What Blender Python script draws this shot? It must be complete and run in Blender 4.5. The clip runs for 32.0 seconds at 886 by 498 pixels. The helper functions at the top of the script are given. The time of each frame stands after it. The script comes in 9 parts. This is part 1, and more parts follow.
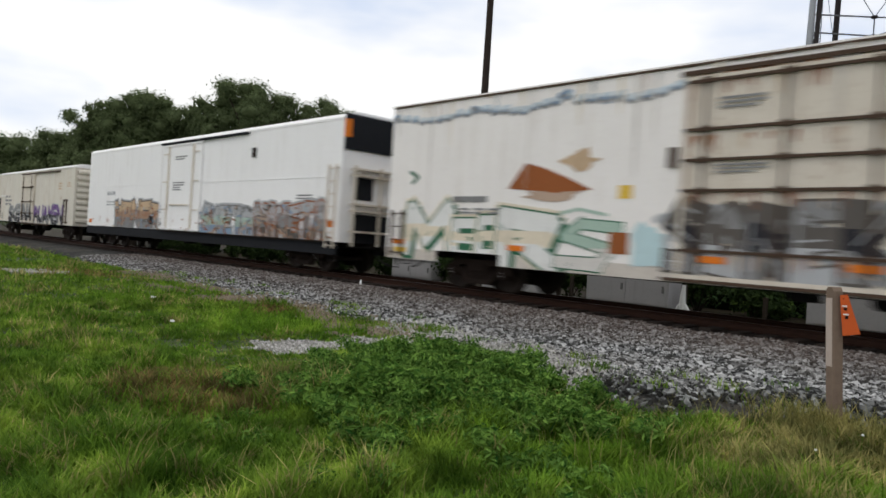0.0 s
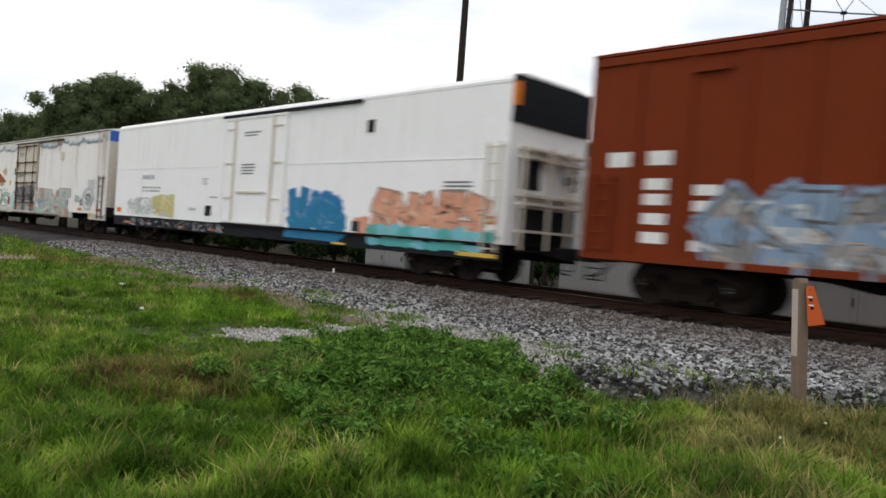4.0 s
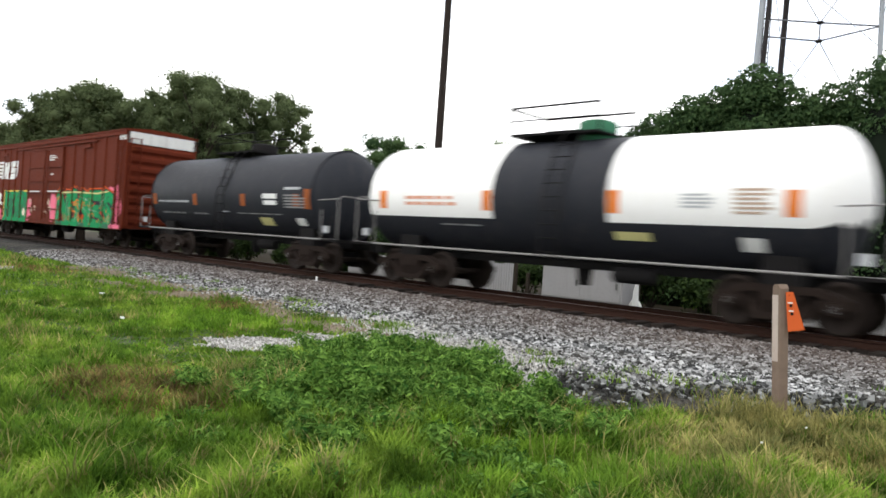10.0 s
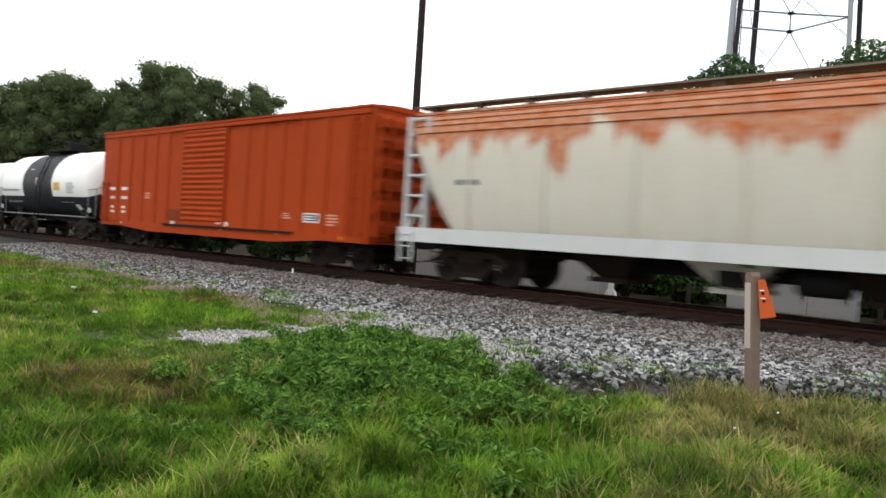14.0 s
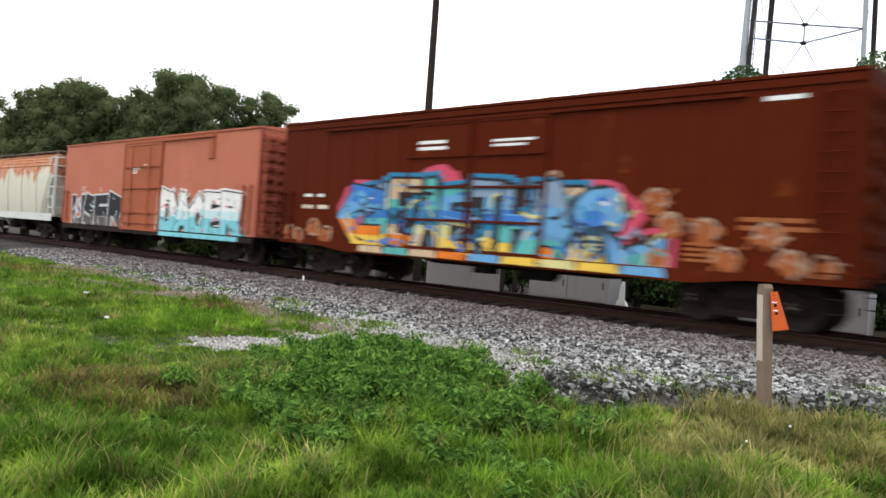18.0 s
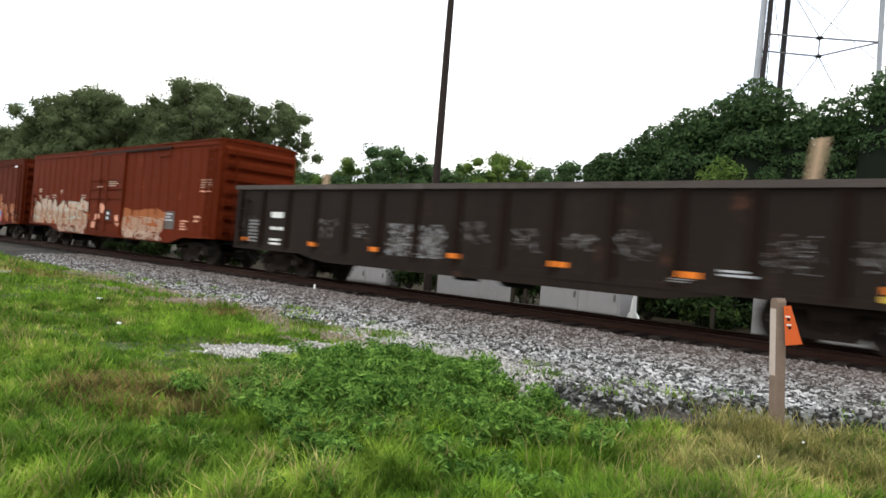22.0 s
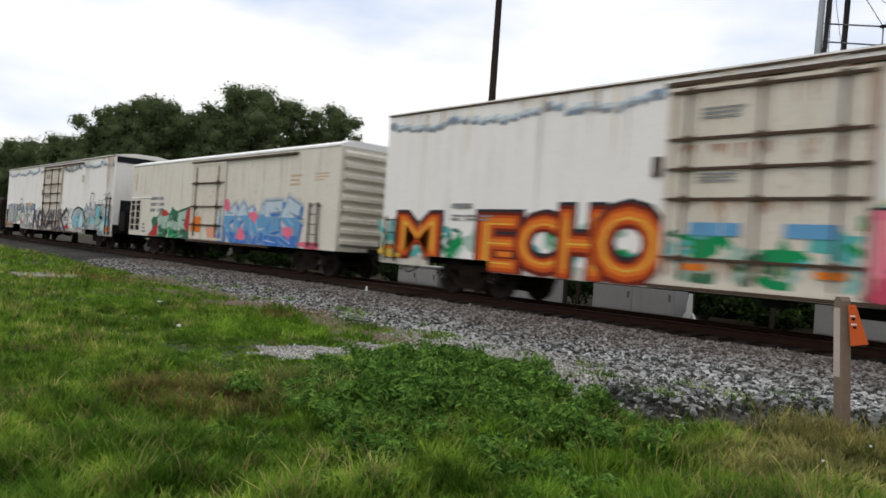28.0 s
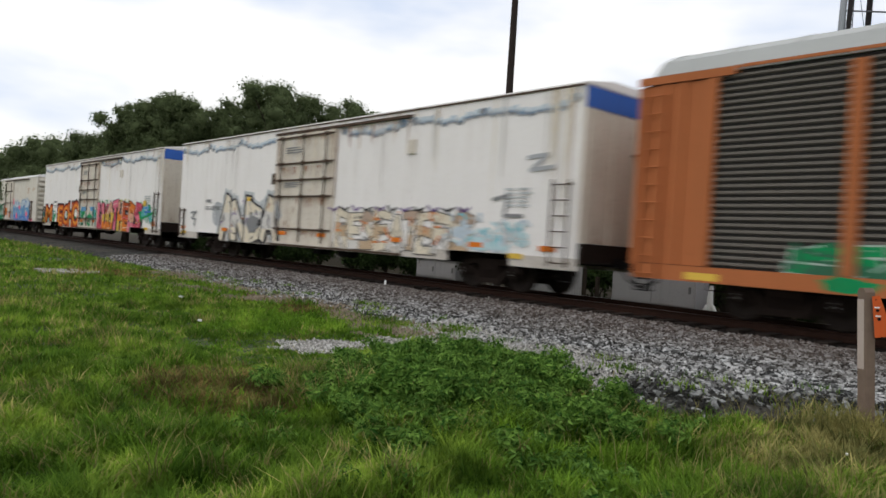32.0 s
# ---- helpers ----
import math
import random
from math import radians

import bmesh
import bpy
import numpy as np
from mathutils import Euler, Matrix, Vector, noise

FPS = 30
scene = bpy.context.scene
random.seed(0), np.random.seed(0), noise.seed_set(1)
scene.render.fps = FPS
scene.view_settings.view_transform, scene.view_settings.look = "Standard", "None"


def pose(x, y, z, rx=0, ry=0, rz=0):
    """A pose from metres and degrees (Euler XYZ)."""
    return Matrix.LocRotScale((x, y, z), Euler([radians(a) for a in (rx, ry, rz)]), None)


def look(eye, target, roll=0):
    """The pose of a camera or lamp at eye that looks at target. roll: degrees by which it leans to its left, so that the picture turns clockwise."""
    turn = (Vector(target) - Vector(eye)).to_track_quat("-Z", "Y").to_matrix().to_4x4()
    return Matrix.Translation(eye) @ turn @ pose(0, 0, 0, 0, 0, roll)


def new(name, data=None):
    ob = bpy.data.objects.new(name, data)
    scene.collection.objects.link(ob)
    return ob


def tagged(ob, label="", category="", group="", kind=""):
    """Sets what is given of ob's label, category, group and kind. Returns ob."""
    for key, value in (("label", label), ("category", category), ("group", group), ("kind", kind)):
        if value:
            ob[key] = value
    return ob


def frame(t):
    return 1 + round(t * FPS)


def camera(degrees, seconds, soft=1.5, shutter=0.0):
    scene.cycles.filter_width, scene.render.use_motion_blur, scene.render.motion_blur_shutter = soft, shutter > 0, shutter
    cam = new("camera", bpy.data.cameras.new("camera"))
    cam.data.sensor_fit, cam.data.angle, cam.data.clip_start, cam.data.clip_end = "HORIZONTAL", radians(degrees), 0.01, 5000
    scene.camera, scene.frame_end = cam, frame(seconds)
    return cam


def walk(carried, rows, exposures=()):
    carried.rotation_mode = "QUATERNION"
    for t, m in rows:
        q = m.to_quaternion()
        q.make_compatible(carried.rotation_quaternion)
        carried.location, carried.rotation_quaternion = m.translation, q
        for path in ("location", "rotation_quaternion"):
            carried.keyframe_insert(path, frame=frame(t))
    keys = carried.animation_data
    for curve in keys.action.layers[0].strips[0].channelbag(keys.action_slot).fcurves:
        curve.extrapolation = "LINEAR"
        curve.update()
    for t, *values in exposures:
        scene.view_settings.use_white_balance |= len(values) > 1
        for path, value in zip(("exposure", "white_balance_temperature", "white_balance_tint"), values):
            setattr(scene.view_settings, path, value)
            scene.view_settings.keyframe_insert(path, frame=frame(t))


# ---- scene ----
FOV = 62.10
EYE = 1.60            # the camera's height over the grass it stands on
TRACK_Y = 14.60       # centre line of the track
RAIL = 0.52           # top of the rails


def aim(yaw, pitch, roll):
    """The hand-held camera: it stands still and turns by some degrees."""
    return pose(0, 0, EYE) @ pose(0, 0, 0, 0, 0, yaw) @ pose(0, 0, 0, 90 + pitch) @ pose(0, 0, 0, 0, 0, roll)


TURNS = [
    (0, 46.92, -0.21, 3.69), (0.5, 46.64, -0.48, 3.81), (1, 46.06, -0.75, 4.09), (1.5, 45.45, -0.90, 4.00), (2, 45.13, -0.91, 4.04),
    (2.5, 45.02, -0.95, 4.02), (3, 44.92, -0.96, 4.10), (3.5, 44.79, -1.00, 4.22), (5.5, 45.01, -0.64, 3.91), (6, 45.02, -0.60, 3.90),
    (6.5, 44.87, -0.51, 4.15), (7, 44.60, -0.40, 4.04), (7.5, 44.36, -0.25, 3.84), (8, 44.08, -0.20, 3.59), (8.5, 43.90, -0.23, 3.93),
    (9, 43.80, -0.24, 3.88), (9.5, 43.66, -0.28, 4.00), (10, 43.56, -0.25, 3.98), (10.5, 43.27, -0.25, 4.26), (11, 42.57, -0.37, 4.14),
    (11.5, 41.90, -0.53, 4.19), (12, 41.66, -0.66, 4.03), (12.5, 41.67, -0.76, 3.71), (13, 41.64, -0.73, 3.60), (13.5, 41.80, -0.76, 3.58),
    (14, 41.70, -0.85, 3.57), (14.5, 41.60, -0.99, 4.00), (16.5, 42.09, -0.47, 4.18), (17, 42.25, -0.36, 4.21), (17.5, 42.40, -0.32, 4.29),
    (18, 42.57, -0.22, 4.09), (18.5, 42.66, -0.15, 4.21), (19, 42.84, 0.06, 4.08), (19.5, 43.10, 0.31, 3.92), (20, 43.41, 0.50, 4.12),
    (20.5, 43.66, 0.59, 4.47), (21, 43.74, 0.65, 4.30), (21.5, 43.70, 0.53, 4.46), (22, 43.50, 0.49, 4.72), (22.5, 43.39, 0.61, 4.36),
    (23, 43.39, 0.71, 3.94), (23.5, 43.34, 0.61, 3.99), (24, 43.40, 0.57, 4.16), (24.5, 43.65, 0.46, 4.41), (25, 43.95, 0.25, 4.79),
    (25.5, 44.26, 0.08, 4.82), (27.5, 46.65, 0.30, 4.34), (28, 47.44, 0.28, 4.10), (28.5, 48.06, 0.19, 4.21), (29, 48.22, 0.03, 4.31),
    (29.5, 48.37, -0.04, 4.17), (30, 48.68, -0.20, 4.14), (30.5, 48.82, -0.49, 4.14), (31, 48.82, -0.59, 4.12), (31.5, 48.75, -0.46, 3.77),
    (32, 48.82, -0.31, 3.69),
]
cam = camera(FOV, 32.0, soft=1.6, shutter=0.75)
walk(cam, [(t, aim(a, b, c)) for t, a, b, c in TURNS],
     exposures=[(0, -0.62), (3.5, -0.58), (5.5, -0.04), (8, 0.42), (9, 0.42), (10, 0.24), (11, 0.08), (12, -0.08), (13, -0.06), (14, -0.04), (17, 0.18), (21, 0.32), (22.3, 0.24), (23, 0.02), (24, -0.32), (25, -0.48), (28, -0.58), (32, -0.60)])

# ---- sky and sun: a bright overcast ----
world = bpy.data.worlds.new("overcast_sky")
scene.world = world
world.use_nodes = True
wn, wl = world.node_tree.nodes, world.node_tree.links
wn.clear()
w_out, w_bg = wn.new("ShaderNodeOutputWorld"), wn.new("ShaderNodeBackground")
w_sky, w_mix = wn.new("ShaderNodeTexSky"), wn.new("ShaderNodeMix")
w_sky.sky_type, w_sky.sun_disc = "NISHITA", False
w_sky.sun_elevation, w_sky.sun_rotation = radians(58), radians(200)
w_co, w_map, w_noise, w_ramp = wn.new("ShaderNodeTexCoord"), wn.new("ShaderNodeMapping"), wn.new("ShaderNodeTexNoise"), wn.new("ShaderNodeValToRGB")
w_map.inputs["Scale"].default_value = (1.0, 1.0, 3.2)
w_noise.inputs["Scale"].default_value, w_noise.inputs["Detail"].default_value = 1.9, 5
w_ramp.color_ramp.elements[0].position, w_ramp.color_ramp.elements[0].color = 0.34, (6.4, 7.6, 9.9, 1)
w_ramp.color_ramp.elements[1].position, w_ramp.color_ramp.elements[1].color = 0.52, (11.7, 11.6, 11.4, 1)
w_mix.data_type = "RGBA"
w_mix.inputs[0].default_value = 0.90
wl.new(w_co.outputs["Generated"], w_map.inputs["Vector"])
wl.new(w_map.outputs["Vector"], w_noise.inputs["Vector"])
wl.new(w_noise.outputs["Fac"], w_ramp.inputs["Fac"])
wl.new(w_sky.outputs["Color"], w_mix.inputs[6])
wl.new(w_ramp.outputs["Color"], w_mix.inputs[7])
wl.new(w_mix.outputs[2], w_bg.inputs["Color"])
w_bg.inputs["Strength"].default_value = 0.15
wl.new(w_bg.outputs["Background"], w_out.inputs["Surface"])
sun_data = bpy.data.lights.new("sun", "SUN")
sun_data.energy, sun_data.angle, sun_data.color = 0.9, radians(40), (1.0, 0.97, 0.93)
sun = new("sun", sun_data)
sun.matrix_basis = look((-6, -18, 30), (0, 0, 0))

# ---- materials ----
def node_mat(name):
    m = bpy.data.materials.new(name)
    m.use_nodes = True
    nt = m.node_tree
    return m, nt.nodes, nt.links, nt.nodes["Principled BSDF"]


def noise_node(n, l, vec, scale, detail=4, rough=0.6):
    t = n.new("ShaderNodeTexNoise")
    t.inputs["Scale"].default_value, t.inputs["Detail"].default_value, t.inputs["Roughness"].default_value = scale, detail, rough
    l.new(vec, t.inputs["Vector"])
    return t.outputs["Fac"]


def ramp_node(n, l, fac, p0, p1, c0=(0, 0, 0, 1), c1=(1, 1, 1, 1)):
    r = n.new("ShaderNodeValToRGB")
    e = r.color_ramp.elements
    e[0].position, e[0].color, e[1].position, e[1].color = p0, c0, p1, c1
    l.new(fac, r.inputs["Fac"])
    return r.outputs["Color"]


def mix_node(n, l, fac, a, b, kind="MIX"):
    x = n.new("ShaderNodeMix")
    x.data_type, x.blend_type = "RGBA", kind
    for sock, v in ((x.inputs[0], fac), (x.inputs[6], a), (x.inputs[7], b)):
        if hasattr(v, "is_output"):
            l.new(v, sock)
        elif sock == x.inputs[0]:
            sock.default_value = v
        else:
            sock.default_value = (*v[:3], 1)
    return x.outputs[2]


def bump_node(n, l, bsdf, height, strength, dist=0.01):
    b = n.new("ShaderNodeBump")
    b.inputs["Strength"].default_value, b.inputs["Distance"].default_value = strength, dist
    l.new(height, b.inputs["Height"])
    l.new(b.outputs["Normal"], bsdf.inputs["Normal"])


def scaled(n, l, vec, s):
    m = n.new("ShaderNodeMapping")
    m.inputs["Scale"].default_value = s
    l.new(vec, m.inputs["Vector"])
    return m.outputs["Vector"]


def plain(name, col, rough=0.6, metal=0.0, var=0.18, scale=4.0, bump=0.15, rand=0.0):
    """A surface with a coarse and a fine variation of its colour."""
    m, n, l, b = node_mat(name)
    co = n.new("ShaderNodeTexCoord").outputs["Object"]
    f = noise_node(n, l, co, scale)
    g = noise_node(n, l, co, scale * 11, 3)
    dark, light = tuple(c * (1 - var) for c in col), tuple(min(1, c * (1 + var)) for c in col)
    c = mix_node(n, l, f, dark, light)
    c = mix_node(n, l, g, c, mix_node(n, l, 0.5, c, tuple(k * 0.7 for k in col)))
    if rand:
        info = n.new("ShaderNodeObjectInfo").outputs["Random"]
        c = mix_node(n, l, info, mix_node(n, l, rand, c, (0.01, 0.01, 0.01)), c)
    l.new(c, b.inputs["Base Color"])
    b.inputs["Roughness"].default_value, b.inputs["Metallic"].default_value = rough, metal
    b.inputs["Specular IOR Level"].default_value = 0.15 if rough > 0.65 else 0.4
    bump_node(n, l, b, g, bump)
    return m


def paint(name, col, dirt=(0.10, 0.07, 0.05), streak=0.5, rust=0.0, rust_col=(0.20, 0.05, 0.015), rough=0.5, fade=0.15, spec=0.12):
    """Old rail car paint: faded in patches, streaked downwards, rusting here and there."""
    m, n, l, b = node_mat(name)
    co = n.new("ShaderNodeTexCoord").outputs["Object"]
    patch = noise_node(n, l, co, 0.55, 5)
    c = mix_node(n, l, patch, tuple(k * (1 - fade) for k in col), tuple(min(0.9, k * (1 + fade)) for k in col))
    runs = noise_node(n, l, scaled(n, l, co, (5.0, 5.0, 0.28)), 1.0, 5, 0.65)
    big = noise_node(n, l, co, 0.9, 4)
    mask = mix_node(n, l, 1.0, ramp_node(n, l, runs, 0.50, 0.78), ramp_node(n, l, big, 0.36, 0.70), "MULTIPLY")
    c = mix_node(n, l, mix_node(n, l, 1.0, mask, (streak,) * 3, "MULTIPLY"), c, dirt)
    grime = noise_node(n, l, co, 14, 6, 0.7)
    c = mix_node(n, l, mix_node(n, l, 1.0, ramp_node(n, l, grime, 0.54, 0.76), (streak * 0.6,) * 3, "MULTIPLY"), c, dirt)
    if rust:
        r = mix_node(n, l, 1.0, ramp_node(n, l, noise_node(n, l, scaled(n, l, co, (1.6, 1.6, 0.8)), 1.3, 8, 0.7), 0.66 - 0.2 * rust, 0.74 - 0.12 * rust), ramp_node(n, l, noise_node(n, l, co, 7, 5, 0.7), 0.35, 0.6), "MULTIPLY")
        c = mix_node(n, l, r, c, rust_col)
    l.new(c, b.inputs["Base Color"])
    b.inputs["Specular IOR Level"].default_value = spec
    l.new(ramp_node(n, l, grime, 0.3, 0.8, (rough, rough, rough, 1), (min(1, rough + 0.3),) * 3 + (1,)), b.inputs["Roughness"])
    bump_node(n, l, b, noise_node(n, l, co, 2.2, 3), 0.25, 0.02)
    return m


def leaf_mat(name, a, b_, back=0.35, spread=1.0):
    m, n, l, b = node_mat(name)
    geo = n.new("ShaderNodeNewGeometry")
    co = n.new("ShaderNodeTexCoord").outputs["Object"]
    c = mix_node(n, l, geo.outputs["Random Per Island"], a, b_)
    big = noise_node(n, l, co, 0.6 * spread, 4)
    c = mix_node(n, l, ramp_node(n, l, big, 0.35, 0.7), c, mix_node(n, l, 0.45, c, tuple(k * 0.6 for k in a)))
    l.new(c, b.inputs["Base Color"])
    b.inputs["Roughness"].default_value = 0.7
    b.inputs["Specular IOR Level"].default_value = 0.06
    tr = n.new("ShaderNodeBsdfTranslucent")
    tr.name = "Translucent BSDF"
    l.new(c, tr.inputs["Color"])
    sh = n.new("ShaderNodeMixShader")
    sh.inputs[0].default_value = back
    out = n["Material Output"]
    l.new(b.outputs["BSDF"], sh.inputs[1])
    l.new(tr.outputs["BSDF"], sh.inputs[2])
    l.new(sh.outputs["Shader"], out.inputs["Surface"])
    return m


STEEL_DARK = plain("dark_grimy_steel", (0.009, 0.008, 0.008), 0.85, 0.0, 0.35, 3, 0.3)
STEEL_BROWN = plain("brown_grimy_steel", (0.019, 0.012, 0.009), 0.85, 0.0, 0.35, 3, 0.3)
WHEEL_M = plain("wheel_steel", (0.03, 0.022, 0.018), 0.7, 0.2, 0.3, 5, 0.1)
TREAD_M = plain("polished_tread", (0.35, 0.34, 0.33), 0.3, 1.0, 0.1, 5, 0.0)
WHITE_M = paint("white_lettering", (0.78, 0.78, 0.76), streak=0.25, fade=0.06)

# ---- mesh building ----
class Shape:
    """Collects faces of one mesh."""

    def __init__(self):
        self.v, self.f, self.k, self.s = [], [], [], []

    def face(self, pts, k=0, smooth=False):
        i = len(self.v)
        self.v.extend(tuple(p) for p in pts)
        self.f.append(tuple(range(i, i + len(pts))))
        self.k.append(k)
        self.s.append(smooth)

    def faces(self, pts, idx, k=0, smooth=False):
        i = len(self.v)
        self.v.extend(tuple(p) for p in pts)
        for q in idx:
            self.f.append(tuple(i + j for j in q))
            self.k.append(k)
            self.s.append(smooth)

    def box(self, x0, x1, y0, y1, z0, z1, k=0):
        p = [(x, y, z) for x in (x0, x1) for y in (y0, y1) for z in (z0, z1)]
        self.faces(p, [(0, 1, 3, 2), (4, 6, 7, 5), (0, 4, 5, 1), (2, 3, 7, 6), (0, 2, 6, 4), (1, 5, 7, 3)], k)
        return self

    def prism(self, poly, a, b, axis="x", k=0, smooth=False):
        """A polygon drawn out along an axis. For x it is (y, z), for y (x, z), for z (x, y)."""
        put = {"x": lambda t, p: (t, p[0], p[1]), "y": lambda t, p: (p[0], t, p[1]), "z": lambda t, p: (p[0], p[1], t)}[axis]
        n = len(poly)
        self.faces([put(a, p) for p in poly] + [put(b, p) for p in poly], [(i, (i + 1) % n, n + (i + 1) % n, n + i) for i in range(n)], k, smooth)
        self.face([put(a, p) for p in reversed(poly)], k)
        self.face([put(b, p) for p in poly], k)
        return self

    def tube(self, path, r, n=8, k=0, caps=True):
        """A round bar along a path; r is one radius or one for each point."""
        path = [Vector(p) for p in path]
        rings = []
        for i, p in enumerate(path):
            d = (path[min(i + 1, len(path) - 1)] - path[max(i - 1, 0)]).normalized()
            a = d.cross(Vector((0, 0, 1)) if abs(d.z) < 0.9 else Vector((1, 0, 0))).normalized()
            b = d.cross(a)
            ri = r[i] if isinstance(r, (list, tuple)) else r
            rings.append([p + ri * (math.cos(t) * a + math.sin(t) * b) for t in (2 * math.pi * j / n for j in range(n))])
        pts = [q for ring in rings for q in ring]
        idx = [(i * n + j, i * n + (j + 1) % n, (i + 1) * n + (j + 1) % n, (i + 1) * n + j) for i in range(len(path) - 1) for j in range(n)]
        self.faces(pts, idx, k, True)
        if caps:
            self.face(list(reversed(rings[0])), k)
            self.face(rings[-1], k)
        return self

    def lathe(self, prof, origin, axis="x", n=24, k=0):
        """Profile of (along, radius) turned about an axis."""
        o = Vector(origin)
        ax = {"x": (Vector((1, 0, 0)), Vector((0, 1, 0)), Vector((0, 0, 1))), "y": (Vector((0, 1, 0)), Vector((0, 0, 1)), Vector((1, 0, 0))),
              "z": (Vector((0, 0, 1)), Vector((1, 0, 0)), Vector((0, 1, 0)))}[axis]
        pts = [o + a * ax[0] + r * (math.cos(t) * ax[1] + math.sin(t) * ax[2]) for a, r in prof for t in (2 * math.pi * j / n for j in range(n))]
        idx = [(i * n + j, i * n + (j + 1) % n, (i + 1) * n + (j + 1) % n, (i + 1) * n + j) for i in range(len(prof) - 1) for j in range(n)]
        self.faces(pts, idx, k, True)
        self.face(list(reversed(pts[:n])), k)
        self.face(pts[-n:], k)
        return self

    def mesh(self, name, mats):
        me = bpy.data.meshes.new(name)
        me.from_pydata(self.v, [], self.f)
        for m in mats if isinstance(mats, (list, tuple)) else [mats]:
            me.materials.append(m)
        me.polygons.foreach_set("material_index", self.k)
        me.polygons.foreach_set("use_smooth", self.s)
        me.update()
        return me


def part(name, shape, mats, parent, label="", at=(0, 0, 0)):
    """One mesh object under a thing or under a part; shape may be a ready mesh."""
    me = shape if isinstance(shape, bpy.types.Mesh) else shape.mesh(name, mats)
    ob = new(name, me)
    ob.parent, ob.location = parent, at
    return tagged(ob, label)


def thing(name, label, category, group="", at=(0, 0, 0), shape=None, mats=None, kind=""):
    ob = new(name, shape.mesh(name, mats) if shape else None)
    ob.location = at
    return tagged(ob, label, category, group, kind)


def cloud_mesh(name, verts, faces, mats, smooth=False):
    """A mesh from arrays: verts (n, 3), faces (m, 3 or 4)."""
    me = bpy.data.meshes.new(name)
    k = faces.shape[1]
    me.vertices.add(len(verts))
    me.vertices.foreach_set("co", np.ascontiguousarray(verts, dtype=np.float32).ravel())
    me.loops.add(faces.size)
    me.loops.foreach_set("vertex_index", np.ascontiguousarray(faces, dtype=np.int32).ravel())
    me.polygons.add(len(faces))
    me.polygons.foreach_set("loop_start", np.arange(0, faces.size, k, dtype=np.int32))
    me.polygons.foreach_set("loop_total", np.full(len(faces), k, dtype=np.int32))
    me.polygons.foreach_set("use_smooth", np.full(len(faces), smooth))
    for m in mats if isinstance(mats, (list, tuple)) else [mats]:
        me.materials.append(m)
    me.update(calc_edges=True)
    me.validate()
    return me

# ---- ground, ballast and track ----
def bumps(x, y):
    """Rise of the grass over the level ground."""
    z = 0.05 * noise.noise((x * 0.45, y * 0.45, 3.1)) + 0.025 * noise.noise((x * 1.4, y * 1.4, 7.7))
    z += 0.24 * math.exp(-((x + 5.95) ** 2 / 1.3 + (y - 5.5) ** 2 / 1.0)) + 0.10 * math.exp(-((x + 5.0) ** 2 / 0.9 + (y - 4.4) ** 2 / 0.7))
    return z


def ground_z(x, y):
    fade = max(0.0, min(1.0, 1.5 - abs(x + 15) / 60)) * max(0.0, min(1.0, (12.0 - y) / 3.0)) * max(0.0, min(1.0, (y + 20) / 10))
    rise = 0.06 * max(0.0, min(1.0, (y - 4) / 5.0))
    return rise + (bumps(x, y) * fade if fade > 0 else 0)


def sheet(name, xs, ys, zf, mats, label, category):
    v = np.array([(x, y, zf(x, y)) for y in ys for x in xs])
    n = len(xs)
    f = np.array([(j * n + i, j * n + i + 1, (j + 1) * n + i + 1, (j + 1) * n + i) for j in range(len(ys) - 1) for i in range(n - 1)])
    ob = new(name, cloud_mesh(name, v, f, mats, True))
    return tagged(ob, label, category, kind="structure")


def frange(a, b, s):
    return [a + i * s for i in range(int(round((b - a) / s)) + 1)]


# where the gravel lies bare on the grass: the nearer edge of it, along the track
GRAVEL_EDGE = [(-200, 10.3), (-38, 10.2), (-26, 9.7), (-17.5, 8.9), (-14, 8.9), (-11.8, 8.8), (-10.4, 8.5), (-8.7, 8.1), (-7.0, 7.75), (-5.7, 7.0), (-4.5, 6.45), (-3.7, 6.6), (-3.3, 7.4), (-2.6, 7.9), (-2.0, 8.7), (0, 9.6), (200, 10)]


def gravel_edge(x):
    for (xa, ya), (xb, yb) in zip(GRAVEL_EDGE, GRAVEL_EDGE[1:]):
        if x <= xb:
            return ya + (yb - ya) * max(0.0, (x - xa) / (xb - xa))
    return GRAVEL_EDGE[-1][1]


PATCH = [(-9.75, 5.55), (-9.1, 5.25), (-8.6, 5.4), (-8.7, 6.2), (-8.4, 6.9), (-7.6, 7.5), (-7.9, 8.2), (-9.2, 7.9), (-9.3, 7.0), (-9.4, 6.2)]


def in_patch(x, y):
    """Whether a place lies on the bare gravel strip that crosses the grass."""
    hit = False
    for (xa, ya), (xb, yb) in zip(PATCH, PATCH[1:] + PATCH[:1]):
        if (ya > y) != (yb > y) and x < xa + (y - ya) / (yb - ya) * (xb - xa):
            hit = not hit
    return hit


